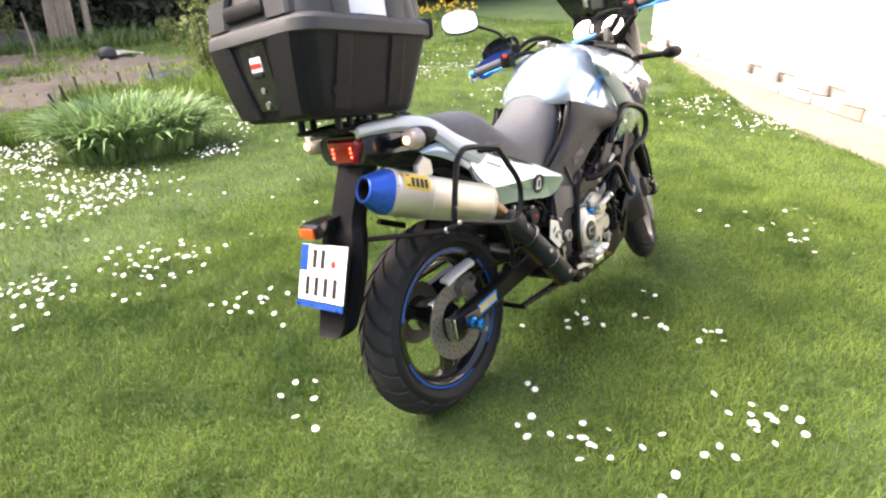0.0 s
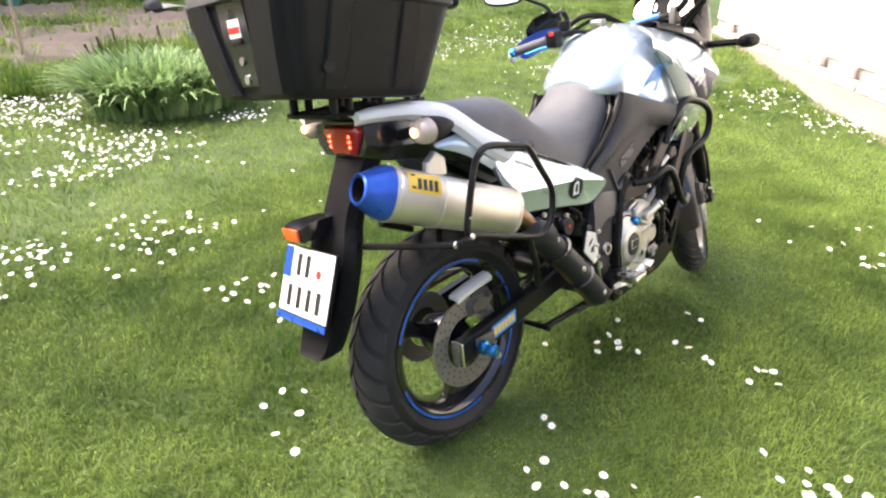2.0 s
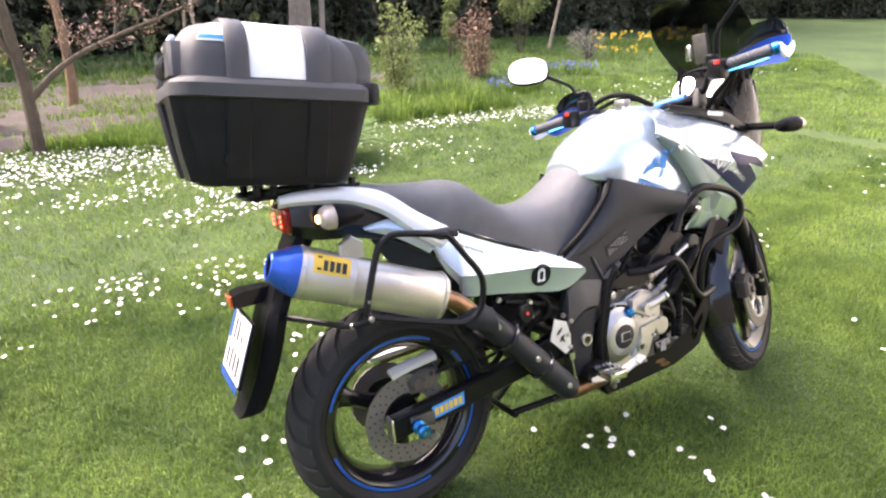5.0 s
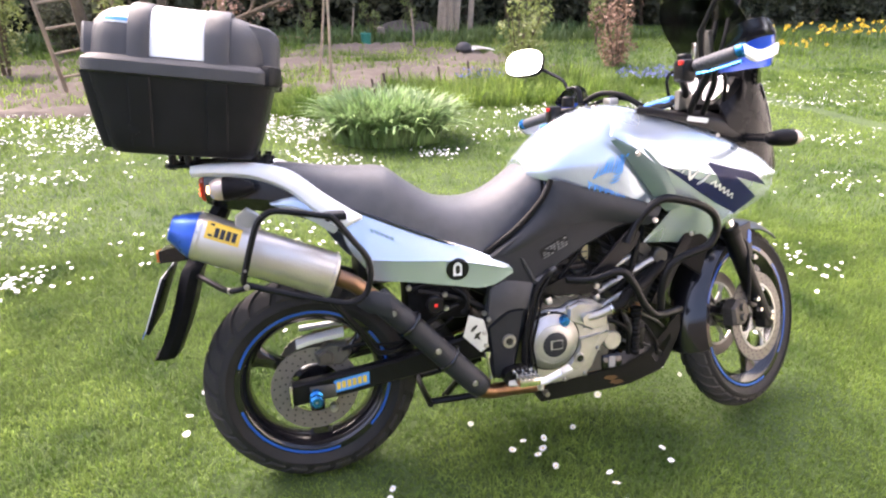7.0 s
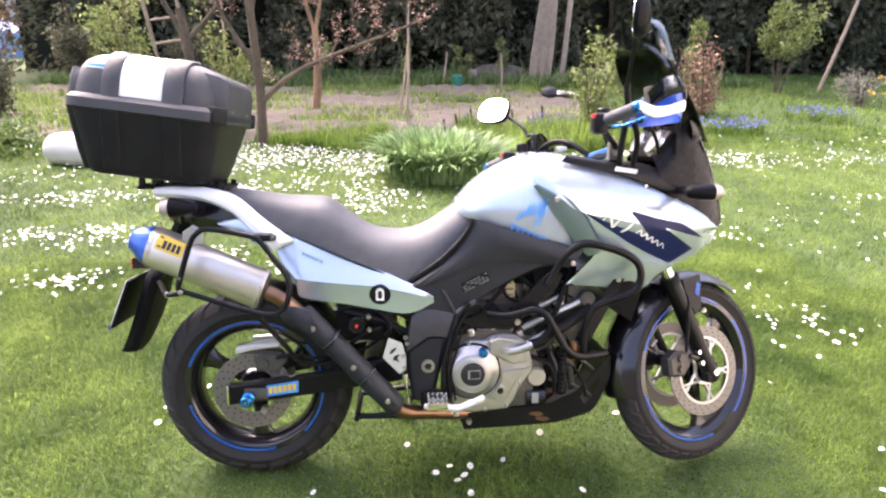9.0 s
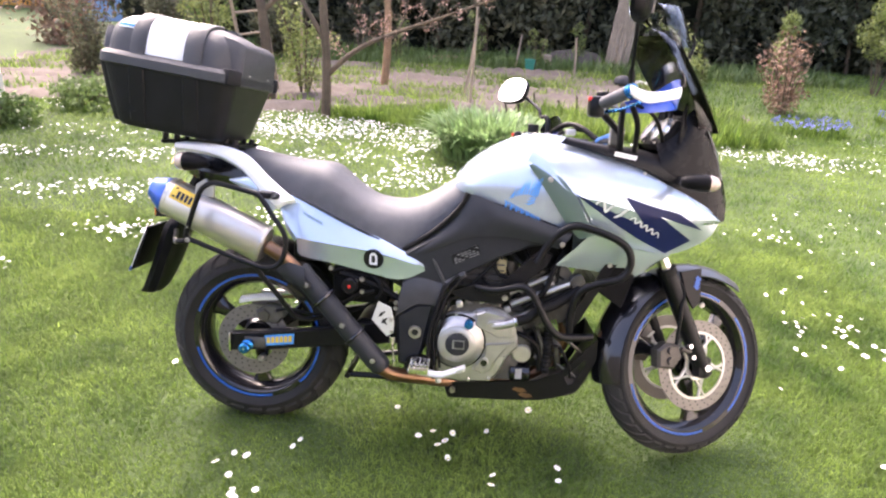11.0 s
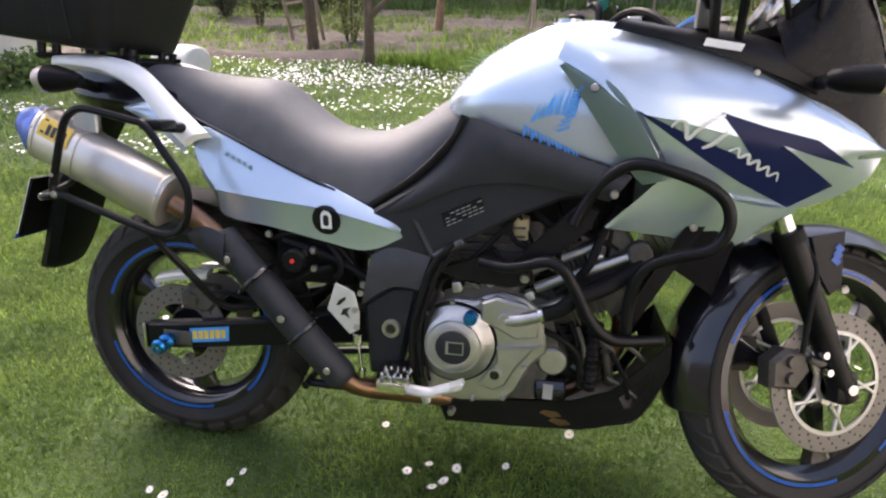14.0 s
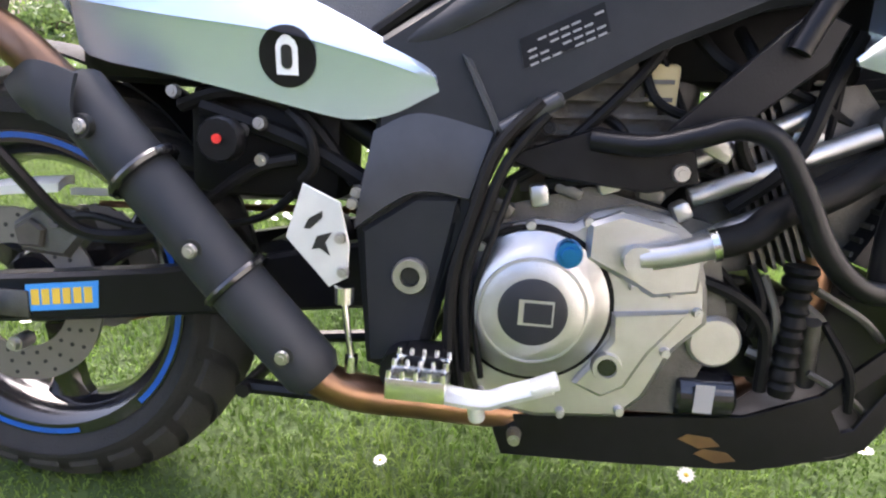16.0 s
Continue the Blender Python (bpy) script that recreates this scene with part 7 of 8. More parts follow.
for x, z in ((0.303, 0.616), (0.409, 0.585), (0.411, 0.542), (0.386, 0.575), (0.528, 0.512)):
    bm = B()
    bolt(bm, (x, -0.17, z), 0.009, 0.008)
    part("bolt", bm, BOLT_STEEL, ft)
for pts, r in (([(0.30, -0.15, 0.60), (0.37, -0.16, 0.62), (0.45, -0.15, 0.60), (0.52, -0.15, 0.52)], 0.009), ([(0.44, -0.16, 0.60), (0.47, -0.175, 0.575), (0.475, -0.175, 0.54), (0.46, -0.17, 0.52)], 0.007),
               ([(0.33, -0.16, 0.48), (0.40, -0.17, 0.53), (0.45, -0.16, 0.545)], 0.008), ([(0.33, -0.155, 0.60), (0.45, -0.155, 0.565), (0.54, -0.155, 0.52)], 0.012)):
    bm = B()
    tube(bm, pts, r, 8)
    part("hose", bm, HOSE, ft)
bm = B()
box(bm, (0.40, -0.08, 0.56), (0.20, 0.12, 0.14), 0.02)
part("battery_tray", bm, HOSE, ft)
bm = B()
box(bm, (0.36, -0.05, 0.66), (0.40, 0.18, 0.07), 0.02)
part("under_seat_tray", bm, HOSE, ft)
bm = B()
tube(bm, [(0.62, 0.13, 0.28), (0.55, 0.20, 0.15), (0.47, 0.27, 0.02)], 0.012, 8)
box(bm, (0.465, 0.275, 0.012), (0.09, 0.05, 0.01), 0.003)
part("side_stand", bm, SATIN_BLACK, ft, "black side stand on the grass")
bm = B()
tube(bm, [(0.60, -0.13, 0.235), (0.50, -0.12, 0.225), (0.36, -0.10, 0.215)], 0.011, 8)
tube(bm, [(0.60, 0.13, 0.235), (0.50, 0.12, 0.225), (0.36, 0.10, 0.215)], 0.011, 8)
rod(bm, (0.36, -0.12, 0.215), (0.36, 0.12, 0.215), 0.010)
part("centre_stand", bm, SATIN_BLACK, ft, "folded centre stand")
bm = B()
coil = [(0.50 + 0.11 * t, -0.125 + 0.012 * math.cos(t * 90), 0.222 + 0.012 * math.sin(t * 90)) for t in (k / 90 for k in range(91))]
tube(bm, coil, 0.0022, 5, 1)
part("stand_spring", bm, ALU_DARK, ft)

# ---- front end ----
fk = group("front_fork", bike, "black telescopic fork")
UP = AXIS
for s in (1, -1):
    foot = FRONT + Vector((0, -0.102 * s, 0))
    bm = B()
    rod(bm, foot - UP * 0.035, foot + UP * 0.36, 0.028, 0.030, 20, 0.006)
    box(bm, foot + AHEAD * 0.0, (0.055, 0.045, 0.075), 0.012)
    bm.transform(STEERED)
    part("slider", bm, SATIN_BLACK, fk, "black fork slider")
    bm = B()
    rod(bm, foot + UP * 0.35, foot + UP * 0.78, 0.0215)
    bm.transform(STEERED)
    part("stanchion", bm, CHROME, fk, "bright fork stanchion")
    bm = B()
    rod(bm, foot + UP * 0.355, foot + UP * 0.38, 0.033)
    bm.transform(STEERED)
    part("dust_seal", bm, HOSE, fk)
    for p0, p1, r in ((foot + Vector((0, -0.023 * s, 0)), foot + Vector((0, -0.034 * s, 0)), 0.012), (foot + UP * 0.10 - AHEAD * 0.03 - Vector((0, 0.015 * s, 0)), foot + UP * 0.10 - AHEAD * 0.03 - Vector((0, 0.03 * s, 0)), 0.008), (foot + UP * 0.06 - AHEAD * 0.035 - Vector((0, 0.015 * s, 0)), foot + UP * 0.06 - AHEAD * 0.035 - Vector((0, 0.03 * s, 0)), 0.008)):
        bm = B()
        rod(bm, p0, p1, r)
        bm.transform(STEERED)
        part("axle_bolt", bm, CHROME, fk)
    bm = B()
    o = foot + UP * 0.09 - AHEAD * 0.105
    slab(bm, [(o.x - 0.045, o.z - 0.035), (o.x - 0.048, o.z + 0.025), (o.x - 0.01, o.z + 0.052), (o.x + 0.04, o.z + 0.042), (o.x + 0.055, o.z + 0.0), (o.x + 0.02, o.z - 0.042)], (-0.060) * s, (-0.104) * s, 0.010)
    for dz in (-0.012, 0.024):
        rod(bm, o + Vector((0.0, 0.008 * s, dz)), o + Vector((0.0, -0.012 * s, dz)), 0.015, 0.013, 14)
    tube(bm, [o + Vector((0.04, -0.006 * s, 0.03)), o + Vector((0.07, -0.008 * s, 0.02)), o + Vector((0.10, 0.0, 0.03))], 0.008, 8)
    bm.transform(STEERED)
    part("caliper", bm, BRONZE, fk, "grimy two-piston caliper")
    bm = B()
    tube(bm, [o + Vector((0.0, -0.03 * s, 0.05)), o + Vector((0.01, -0.035 * s, 0.16)), o + Vector((0.02, -0.02 * s, 0.25)), foot + UP * 0.45 - AHEAD * 0.03, foot + UP * 0.62 - AHEAD * 0.05], 0.006, 8)
    bm.transform(STEERED)
    part("brake_hose", bm, HOSE, fk)
bm = B()
for h, w in ((0.50, 0.05), (0.73, 0.045)):
    p = HEAD + UP * h
    box(bm, p + AHEAD * 0.015, (0.09, 0.27, w), 0.012, Matrix.Rotation(-RAKE, 4, "Y"))
rod(bm, HEAD + UP * 0.48, HEAD + UP * 0.78, 0.028)
bm.transform(STEERED)
part("yokes", bm, SATIN_BLACK, fk)

mg = group("front_mudguard", bike, "black front mudguard with grey painted front")
def guard_arc(a0, a1, r, hw, bulge, n=9):
    rows = []
    for k in range(n):
        a = radians(a0 + (a1 - a0) * k / (n - 1))
        rows.append((a, hw))
    bm = B()
    rings = []
    for k, (a, w) in enumerate(rows):
        ring = []
        for j in range(9):
            v = -1 + j / 4
            rr_ = r - bulge * abs(v) ** 2.5
            ring.append((FRONT.x + rr_ * math.cos(a), w * v, FRONT.z + rr_ * math.sin(a)))
        for j in range(8, -1, -1):
            v = -1 + j / 4
            rr_ = r - bulge * abs(v) ** 2.5 - 0.004
            ring.append((FRONT.x + rr_ * math.cos(a), w * v * 0.95, FRONT.z + rr_ * math.sin(a)))
        rings.append(ring)
    skin(bm, rings)
    bm.transform(STEERED)
    return bm
part("rear_half", guard_arc(190, 118, 0.366, 0.085, 0.045), GLOSS_BLACK, mg, "gloss black rear half")
part("front_half", guard_arc(116, 56, 0.358, 0.078, 0.04), mat("grey_mudguard_paint", (0.10, 0.105, 0.11), 0.35, 0.4, 0.1, 20, coat=0.4), mg, "dark grey front half")
for s in (1, -1):
    bm = B()
    q = FRONT + Vector((0, -0.082 * s, 0))
    slab(bm, [(q.x - 0.09, q.z + 0.33), (q.x + 0.0, q.z + 0.345), (q.x + 0.0, q.z + 0.22), (q.x - 0.03, q.z + 0.20), (q.x - 0.06, q.z + 0.24)], -0.078 * s, -0.086 * s, 0.003)
    bm.transform(STEERED)
    part("bracket", bm, SATIN_BLACK, mg)
bm = B()
q = FRONT
for k in range(3):
    slab(bm, [(q.x - 0.028 - 0.004 * k, q.z + 0.308 - 0.014 * k), (q.x - 0.018 - 0.004 * k, q.z + 0.318 - 0.014 * k), (q.x - 0.003 - 0.003 * k, q.z + 0.305 - 0.014 * k), (q.x - 0.013 - 0.003 * k, q.z + 0.295 - 0.014 * k)], -0.0870, -0.0885, 0)
bm.transform(STEERED)
part("blue_mark", bm, BLUE_TAPE, mg, "small bright blue maker mark")
bm = B()
bolt(bm, STEERED @ Vector((FRONT.x + 0.005, -0.086, FRONT.z + 0.215)), 0.010, 0.008)
part("bolt", bm, BOLT_STEEL, mg)

# handlebar
hb = group("handlebar", bike, "handlebar with grips and levers")
GR, GL = Vector((1.168, -0.412, 1.230)), Vector((0.866, 0.342, 1.046))
CR, CL = Vector((1.175, -0.120, 1.150)), Vector((1.105, 0.120, 1.105))
bm = B()
tube(bm, [GR, GR.lerp(GL, 0.16), GR.lerp(GL, 0.24) + Vector((0.03, 0, 0.0)), CR + Vector((0.04, 0, -0.03)), (CR + CL) / 2 + Vector((0.055, 0, -0.035)), CL + Vector((0.04, 0, -0.03)), GL.lerp(GR, 0.24) + Vector((0.03, 0, 0)), GL.lerp(GR, 0.16), GL], 0.011, 10)
part("bar", bm, SATIN_BLACK, hb)
GRIP = mat("grey_grip_rubber", (0.055, 0.06, 0.07), 0.6)
GUARD = mat("blue_guard_plastic", (0.010, 0.055, 0.36), 0.32, coat=0.4)
for end, other, s in ((GR, GL, 1), (GL, GR, -1)):
    d = (other - end).normalized()
    f = d.cross(Vector((0, 0, 1))).normalized() * s
    up = Vector((0, 0, 1))

    def at(u, v, w):
        return end + d * u + f * v + up * w
    bm = B()
    rod(bm, end, end + d * 0.125, 0.0175, 0.0165, 18, 0.003)
    tube(bm, [end + d * (0.004 + 0.0015 * k) for k in range(78)], lambda t: 0.0172 + 0.0011 * math.sin(t * 70), 14, 1)
    part("grip", bm, GRIP, hb, "ribbed dark grip")
    bm = B()
    rod(bm, end - d * 0.024, end, 0.018, 0.019, 18, 0.004)
    be = part("bar_end", bm, BLUE_ALU, hb, "blue anodised bar end")
    bm = B()
    rod(bm, end - d * 0.0255, end - d * 0.023, 0.0065, 0.007, 12)
    part("screw_head", bm, CHROME, be)
    bm = B()
    box(bm, at(0.155, -0.004, -0.004), (0.048, 0.052, 0.062), 0.012)
    part("switchgear", bm, SATIN_BLACK, hb)
    bm = B()
    box(bm, at(0.150, -0.029, 0.016), (0.010, 0.018, 0.012), 0.002)
    part("switch", bm, RED_PRINT, hb)
    bm = B()
    tube(bm, [at(0.19, 0.030, -0.010), at(0.12, 0.058, -0.016), at(0.02, 0.055, -0.018)], 0.007, 8, 5, 0.6)
    part("lever", bm, BLUE_ALU, hb, "blue lever")
    bm = B()
    rod(bm, at(0.185, 0.035, 0.015), at(0.185, 0.035, 0.050), 0.021, None, 16, 0.003)
    part("reservoir", bm, SATIN_BLACK, hb)
    bm = B()
    panel(bm, [at(-0.026, 0.120, 0.030), at(-0.006, 0.160, 0.044), at(0.06, 0.178, 0.052), at(0.13, 0.170, 0.040), at(0.19, 0.120, 0.026)],
          [at(-0.026, 0.120, -0.016), at(-0.006, 0.160, -0.036), at(0.06, 0.178, -0.026), at(0.13, 0.170, -0.016), at(0.19, 0.120, -0.006)], 0.006, 0.006, out=f)
    part("guard_shell", bm, GUARD, hb, "blue lever guard")
    bm = B()
    panel(bm, [at(-0.026, -0.012, 0.012), at(-0.034, 0.035, -0.004), at(-0.034, 0.085, 0.000), at(-0.028, 0.150, 0.018)],
          [at(-0.026, -0.012, -0.012), at(-0.034, 0.035, -0.033), at(-0.034, 0.085, -0.028), at(-0.028, 0.150, -0.012)], 0.003, 0.008, out=-d)
    part("guard_edge", bm, WHITE_PLATE, hb, "white guard edge")
    bm = B()
    panel(bm, [at(-0.004, 0.160, 0.072), at(0.030, 0.168, 0.104), at(0.095, 0.174, 0.110), at(0.140, 0.168, 0.088)],
          [at(-0.006, 0.176, 0.026), at(0.035, 0.188, 0.024), at(0.095, 0.192, 0.024), at(0.146, 0.180, 0.024)], 0.010, 0.004, out=f)
    part("guard_screen", bm, GLOSS_BLACK, hb, "dark tinted wind deflector")
    mr = group("mirror", bike, "rear-view mirror on a black stalk")
    bm = B()
    if s < 0:
        stalk = [Vector((1.022, 0.205, 1.110)), Vector((1.020, 0.215, 1.150)), Vector((1.010, 0.232, 1.168)), Vector((0.998, 0.260, 1.166)), Vector((0.988, 0.285, 1.196)), Vector((0.955, 0.340, 1.228)), Vector((0.920, 0.382, 1.254))]
        c = Vector((0.888, 0.404, 1.268))
    else:
        stalk = [Vector((1.235, -0.170, 1.225)), Vector((1.222, -0.180, 1.300)), Vector((1.215, -0.215, 1.345)), Vector((1.200, -0.280, 1.400)), Vector((1.190, -0.330, 1.450))]
        c = Vector((1.172, -0.365, 1.478))
    tube(bm, stalk, lambda t: 0.0065 if t > 0.3 else 0.010, 8)
    part("stalk", bm, SATIN_BLACK, mr)
    face = Matrix.Translation(c) @ Matrix.Rotation(radians(38 if s < 0 else -24), 4, "Z") @ Matrix.Rotation(radians(25 if s < 0 else 4), 4, "Y")
    bm = B()
    k_out = -s
    ring = spline([(k_out * y * 0.080, z * 0.054, 0) for y, z in ((-1, -0.25), (-0.88, 0.55), (-0.35, 0.96), (0.45, 0.98), (0.92, 0.62), (1.0, -0.1), (0.78, -0.75), (0.2, -1.0), (-0.55, -0.95), (-0.92, -0.7), (-1, -0.25))], 4)[:-1]
    shape = [(p.x, p.y) for p in ring]
    skin(bm, [[(0, y, z) for y, z in shape], [(0.012, y, z) for y, z in shape], [(0.028, y * 0.84, z * 0.84) for y, z in shape], [(0.038, y * 0.5, z * 0.5) for y, z in shape]])
    bm.transform(face)
    part("shell", bm, PLASTIC, mr)
    bm = B()
    skin(bm, [[(-0.001, y * 0.97, z * 0.96) for y, z in shape], [(-0.003, y * 0.96, z * 0.95) for y, z in shape]])
    bm.transform(face)
    part("glass", bm, MIRROR, mr, "bright mirror glass")
bm = B()
mid = Vector((1.204, -0.003, 1.098))
rod(bm, mid + Vector((0.016, -0.055, 0.012)), mid - Vector((0.016, -0.055, 0.012)), 0.017, None, 20, 0.003)
part("crossbar_pad", bm, BLUE_DARK, hb, "blue crossbar sleeve")
for c in (CR, CL):
    bm = B()
    box(bm, c + Vector((0.035, 0, -0.04)), (0.045, 0.028, 0.06), 0.006)
    part("clamp", bm, ALU_DARK, hb)
bm = B()
box(bm, (1.095, 0.125, 1.115), (0.035, 0.05, 0.022), 0.005)
part("fluid_box", bm, ALU, hb)
for pts, r in (([(1.185, -0.285, 1.200), (1.195, -0.235, 1.150), (1.215, -0.160, 1.090), (1.230, -0.120, 1.030)], 0.010),
               ([(1.215, -0.260, 1.205), (1.250, -0.210, 1.150), (1.265, -0.150, 1.080), (1.270, -0.110, 1.020)], 0.009),
               ([(1.23, -0.23, 1.21), (1.30, -0.19, 1.18), (1.35, -0.13, 1.12), (1.37, -0.09, 1.05)], 0.006),
               ([(1.03, 0.235, 1.100), (1.08, 0.19, 1.140), (1.13, 0.12, 1.135), (1.20, 0.06, 1.08)], 0.010),
               ([(1.04, 0.215, 1.090), (1.11, 0.16, 1.125), (1.17, 0.09, 1.110), (1.24, 0.05, 1.05)], 0.007),
               ([(1.19, -0.24, 1.19), (1.17, -0.15, 1.20), (1.19, -0.06, 1.17), (1.26, 0.0, 1.06)], 0.005)):
    bm = B()
    tube(bm, pts, r, 8)
    part("cable", bm, HOSE, hb)

# nose, dash, lamps, screen
ns = group("nose_fairing", bike, "black nose fairing with twin headlights")
bm = B()
loft(bm, [[Vector((x, y * w, zb + (zt - zb) * v)) for y, v in ((-1, 0), (-1, 0.5), (-0.85, 0.9), (-0.45, 1), (0.45, 1), (0.85, 0.9), (1, 0.5), (1, 0))] for x, w, zb, zt in ((1.30, 0.150, 1.00, 1.045), (1.38, 0.152, 0.955, 1.055), (1.425, 0.146, 0.92, 1.075), (1.458, 0.138, 0.90, 1.190), (1.515, 0.125, 0.875, 1.155), (1.570, 0.10, 0.85, 1.03), (1.606, 0.075, 0.855, 0.93))], 3)
part("cowl", bm, NOSE_BLACK, ns, "black plastic nose cowl")
bm = B()
panel(bm, [(1.500, -0.118, 1.145), (1.520, -0.05, 1.160), (1.520, 0.05, 1.160), (1.500, 0.118, 1.145)], [(1.586, -0.082, 0.93), (1.611, -0.04, 0.92), (1.611, 0.04, 0.92), (1.586, 0.082, 0.93)], 0.010, 0.004, out=(1, 0, 0.3))
part("headlight", bm, HEADLIGHT, ns, "dark headlight glass")
for s in (1, -1):
    bm = B()
    panel(bm, [(1.06, -0.115 * s, 1.100), (1.17, -0.120 * s, 1.082), (1.30, -0.120 * s, 1.072), (1.42, -0.118 * s, 1.03)], [(1.03, -0.148 * s, 1.080), (1.17, -0.160 * s, 1.050), (1.30, -0.162 * s, 1.012), (1.42, -0.155 * s, 0.965)], 0.010, 0.005, out=(0, -s, 0.5))
    part("dash_side", bm, SATIN_BLACK, ns)
    bm = B()
    panel(bm, [(1.34, -0.12 * s, 1.09), (1.40, -0.115 * s, 1.155), (1.455, -0.11 * s, 1.215), (1.50, -0.09 * s, 1.195)], [(1.36, -0.155 * s, 0.99), (1.42, -0.152 * s, 0.985), (1.48, -0.140 * s, 0.97), (1.54, -0.115 * s, 0.96)], 0.010, 0.005, out=(0, -s, 0.2))
    part("nose_side", bm, NOSE_BLACK, ns)
    ind = group("front_indicator", bike, "clear-lens front indicator on a stub")
    bm = B()
    tube(bm, [(1.42, -0.14 * s, 0.985), (1.425, -0.26 * s, 0.988)], 0.013, 8, 1)
    loft(bm, [[Vector((x, -0.295 * s + r * math.cos(a), 0.989 + 0.75 * r * math.sin(a))) for a in (2 * math.pi * k / 14 for k in range(14))] for x, r in ((1.375, 0.010), (1.390, 0.026), (1.430, 0.034), (1.455, 0.035))], 3)
    part("housing", bm, PLASTIC, ind)
    bm = B()
    loft(bm, [[Vector((x, -0.295 * s + r * math.cos(a), 0.989 + 0.75 * r * math.sin(a))) for a in (2 * math.pi * k / 14 for k in range(14))] for x, r in ((1.455, 0.0345), (1.475, 0.031), (1.488, 0.018))], 3)
    part("lens", bm, CLEAR_LENS, ind)
bm = B()
slab(bm, [(1.20, 1.048), (1.27, 1.038), (1.275, 1.052), (1.205, 1.062)], -0.158, -0.1625, 0)
part("side_label", bm, WHITE_PLATE, ns, "small white label")
ds = group("instrument_cluster", bike, "twin round dials in a black housing")
bm = B()
DM = Matrix.Translation((1.360, 0.0, 1.140)) @ Matrix.Rotation(radians(32), 4, "Y")
box(bm, (0.03, 0, 0), (0.05, 0.25, 0.11), 0.02)
bm.transform(DM)
part("housing", bm, PLASTIC, ds)
for y in (-0.070, 0.074):
    bm = B()
    lathe(bm, [(0.040, -0.010), (0.047, -0.010), (0.050, 0.0), (0.050, 0.02), (0.040, 0.02)], (0, 0, 0), 28)
    bm.transform(DM @ Matrix.Translation((0.006, y, 0)) @ Matrix.Rotation(radians(-90), 4, "Z"))
    part("bezel", bm, CHROME, ds)
    bm = B()
    lathe(bm, [(0.0005, -0.003), (0.041, -0.003), (0.041, 0.002), (0.0005, 0.002)], (0, 0, 0), 28)
    bm.transform(DM @ Matrix.Translation((0.006, y, 0)) @ Matrix.Rotation(radians(-90), 4, "Z"))
    part("dial", bm, DIAL, ds, "pale dial face")
bm = B()
panel(bm, [(1.410, 0.140, 1.225), (1.425, 0.100, 1.200), (1.440, 0.0, 1.192), (1.425, -0.100, 1.200), (1.410, -0.140, 1.225)], [(1.400, 0.152, 1.100), (1.425, 0.120, 1.155), (1.432, 0.0, 1.172), (1.425, -0.120, 1.155), (1.400, -0.152, 1.100)], 0.004, 0.006, out=(-1, 0, 0))
part("hood", bm, PLASTIC, ds, "black hood with upturned corners")
sc = group("windscreen", bike, "smoked windscreen with clear deflector")
def screen_rows(zs, top_w, x_at, w_at):
    rows = []
    for z in zs:
        row = []
        for k in range(13):
            v = -1 + k / 6
            w = w_at(z)
            row.append(Vector((x_at(z) - 0.10 * abs(v) ** 2, w * v, z - 0.0 * abs(v))))
        rows.append(row)
    return rows
def sheet(rows, thick):
    bm = B()
    skin(bm, [r + [p + Vector((thick, 0, 0)) for p in reversed(r)] for r in rows])
    return bm
def screen_width(z):
    return float(np.interp(z, [1.14, 1.19, 1.24, 1.29, 1.34, 1.39, 1.43, 1.455], [0.120, 0.160, 0.188, 0.204, 0.208, 0.196, 0.160, 0.095]))


def screen_line(z):
    return float(np.interp(z, [1.14, 1.25, 1.36, 1.455], [1.568, 1.506, 1.434, 1.378]))


zs = [1.14 + 0.315 * k / 14 for k in range(15)]
part("screen", sheet(screen_rows(zs, 0.1, screen_line, screen_width), 0.0035), SMOKE, sc, "smoked curved screen")
zs = [1.40 + 0.13 * k / 6 for k in range(7)]
part("deflector", sheet(screen_rows(zs, 0.1, lambda z: 1.448 - 0.40 * (z - 1.40), lambda z: 0.135 - 0.045 * max(0, (z - 1.48) / 0.05) ** 2), 0.003), glass("clear_deflector", (0.70, 0.72, 0.73)), sc, "clear deflector above the screen")
for y in (-0.06, 0.06):
    bm = B()
    tube(bm, [(1.424, y, 1.37), (1.436, y, 1.41), (1.430, y, 1.44)], 0.006, 8)
    part("bracket", bm, SATIN_BLACK, sc)
for y in (-0.03, 0.03):
    bm = B()
    tube(bm, [(1.40, y, 1.18), (1.40, y, 1.24), (1.415, y, 1.30), (1.428, y, 1.36)], 0.007, 8)
    part("bracket", bm, SATIN_BLACK, sc)
bm = B()
box(bm, (1.370, 0.0, 1.275), (0.020, 0.060, 0.105), 0.006, Matrix.Rotation(radians(-10), 4, "Y"))
part("device_cradle", bm, ALU_DARK, sc, "grey device cradle")
bm = B()
box(bm, (1.366, 0.052, 1.265), (0.018, 0.025, 0.06), 0.005)
part("device_clip", bm, CHROME, sc)

# ---- daisies in the lawn ----
def daisy_mesh_white():
    bm = B()
    for k in range(13):
        a = 2 * math.pi * k / 13
        d, s = Vector((math.cos(a), math.sin(a), 0)), Vector((-math.sin(a), math.cos(a), 0))
        ps = [d * 0.003 - s * 0.0012, d * 0.009 - s * 0.0021 + Vector((0, 0, 0.0008)), d * 0.0125 + Vector((0, 0, 0.0002)), d * 0.009 + s * 0.0021 + Vector((0, 0, 0.0008)), d * 0.003 + s * 0.0012]
        bm.faces.new([bm.verts.new(p) for p in ps])
    return bm


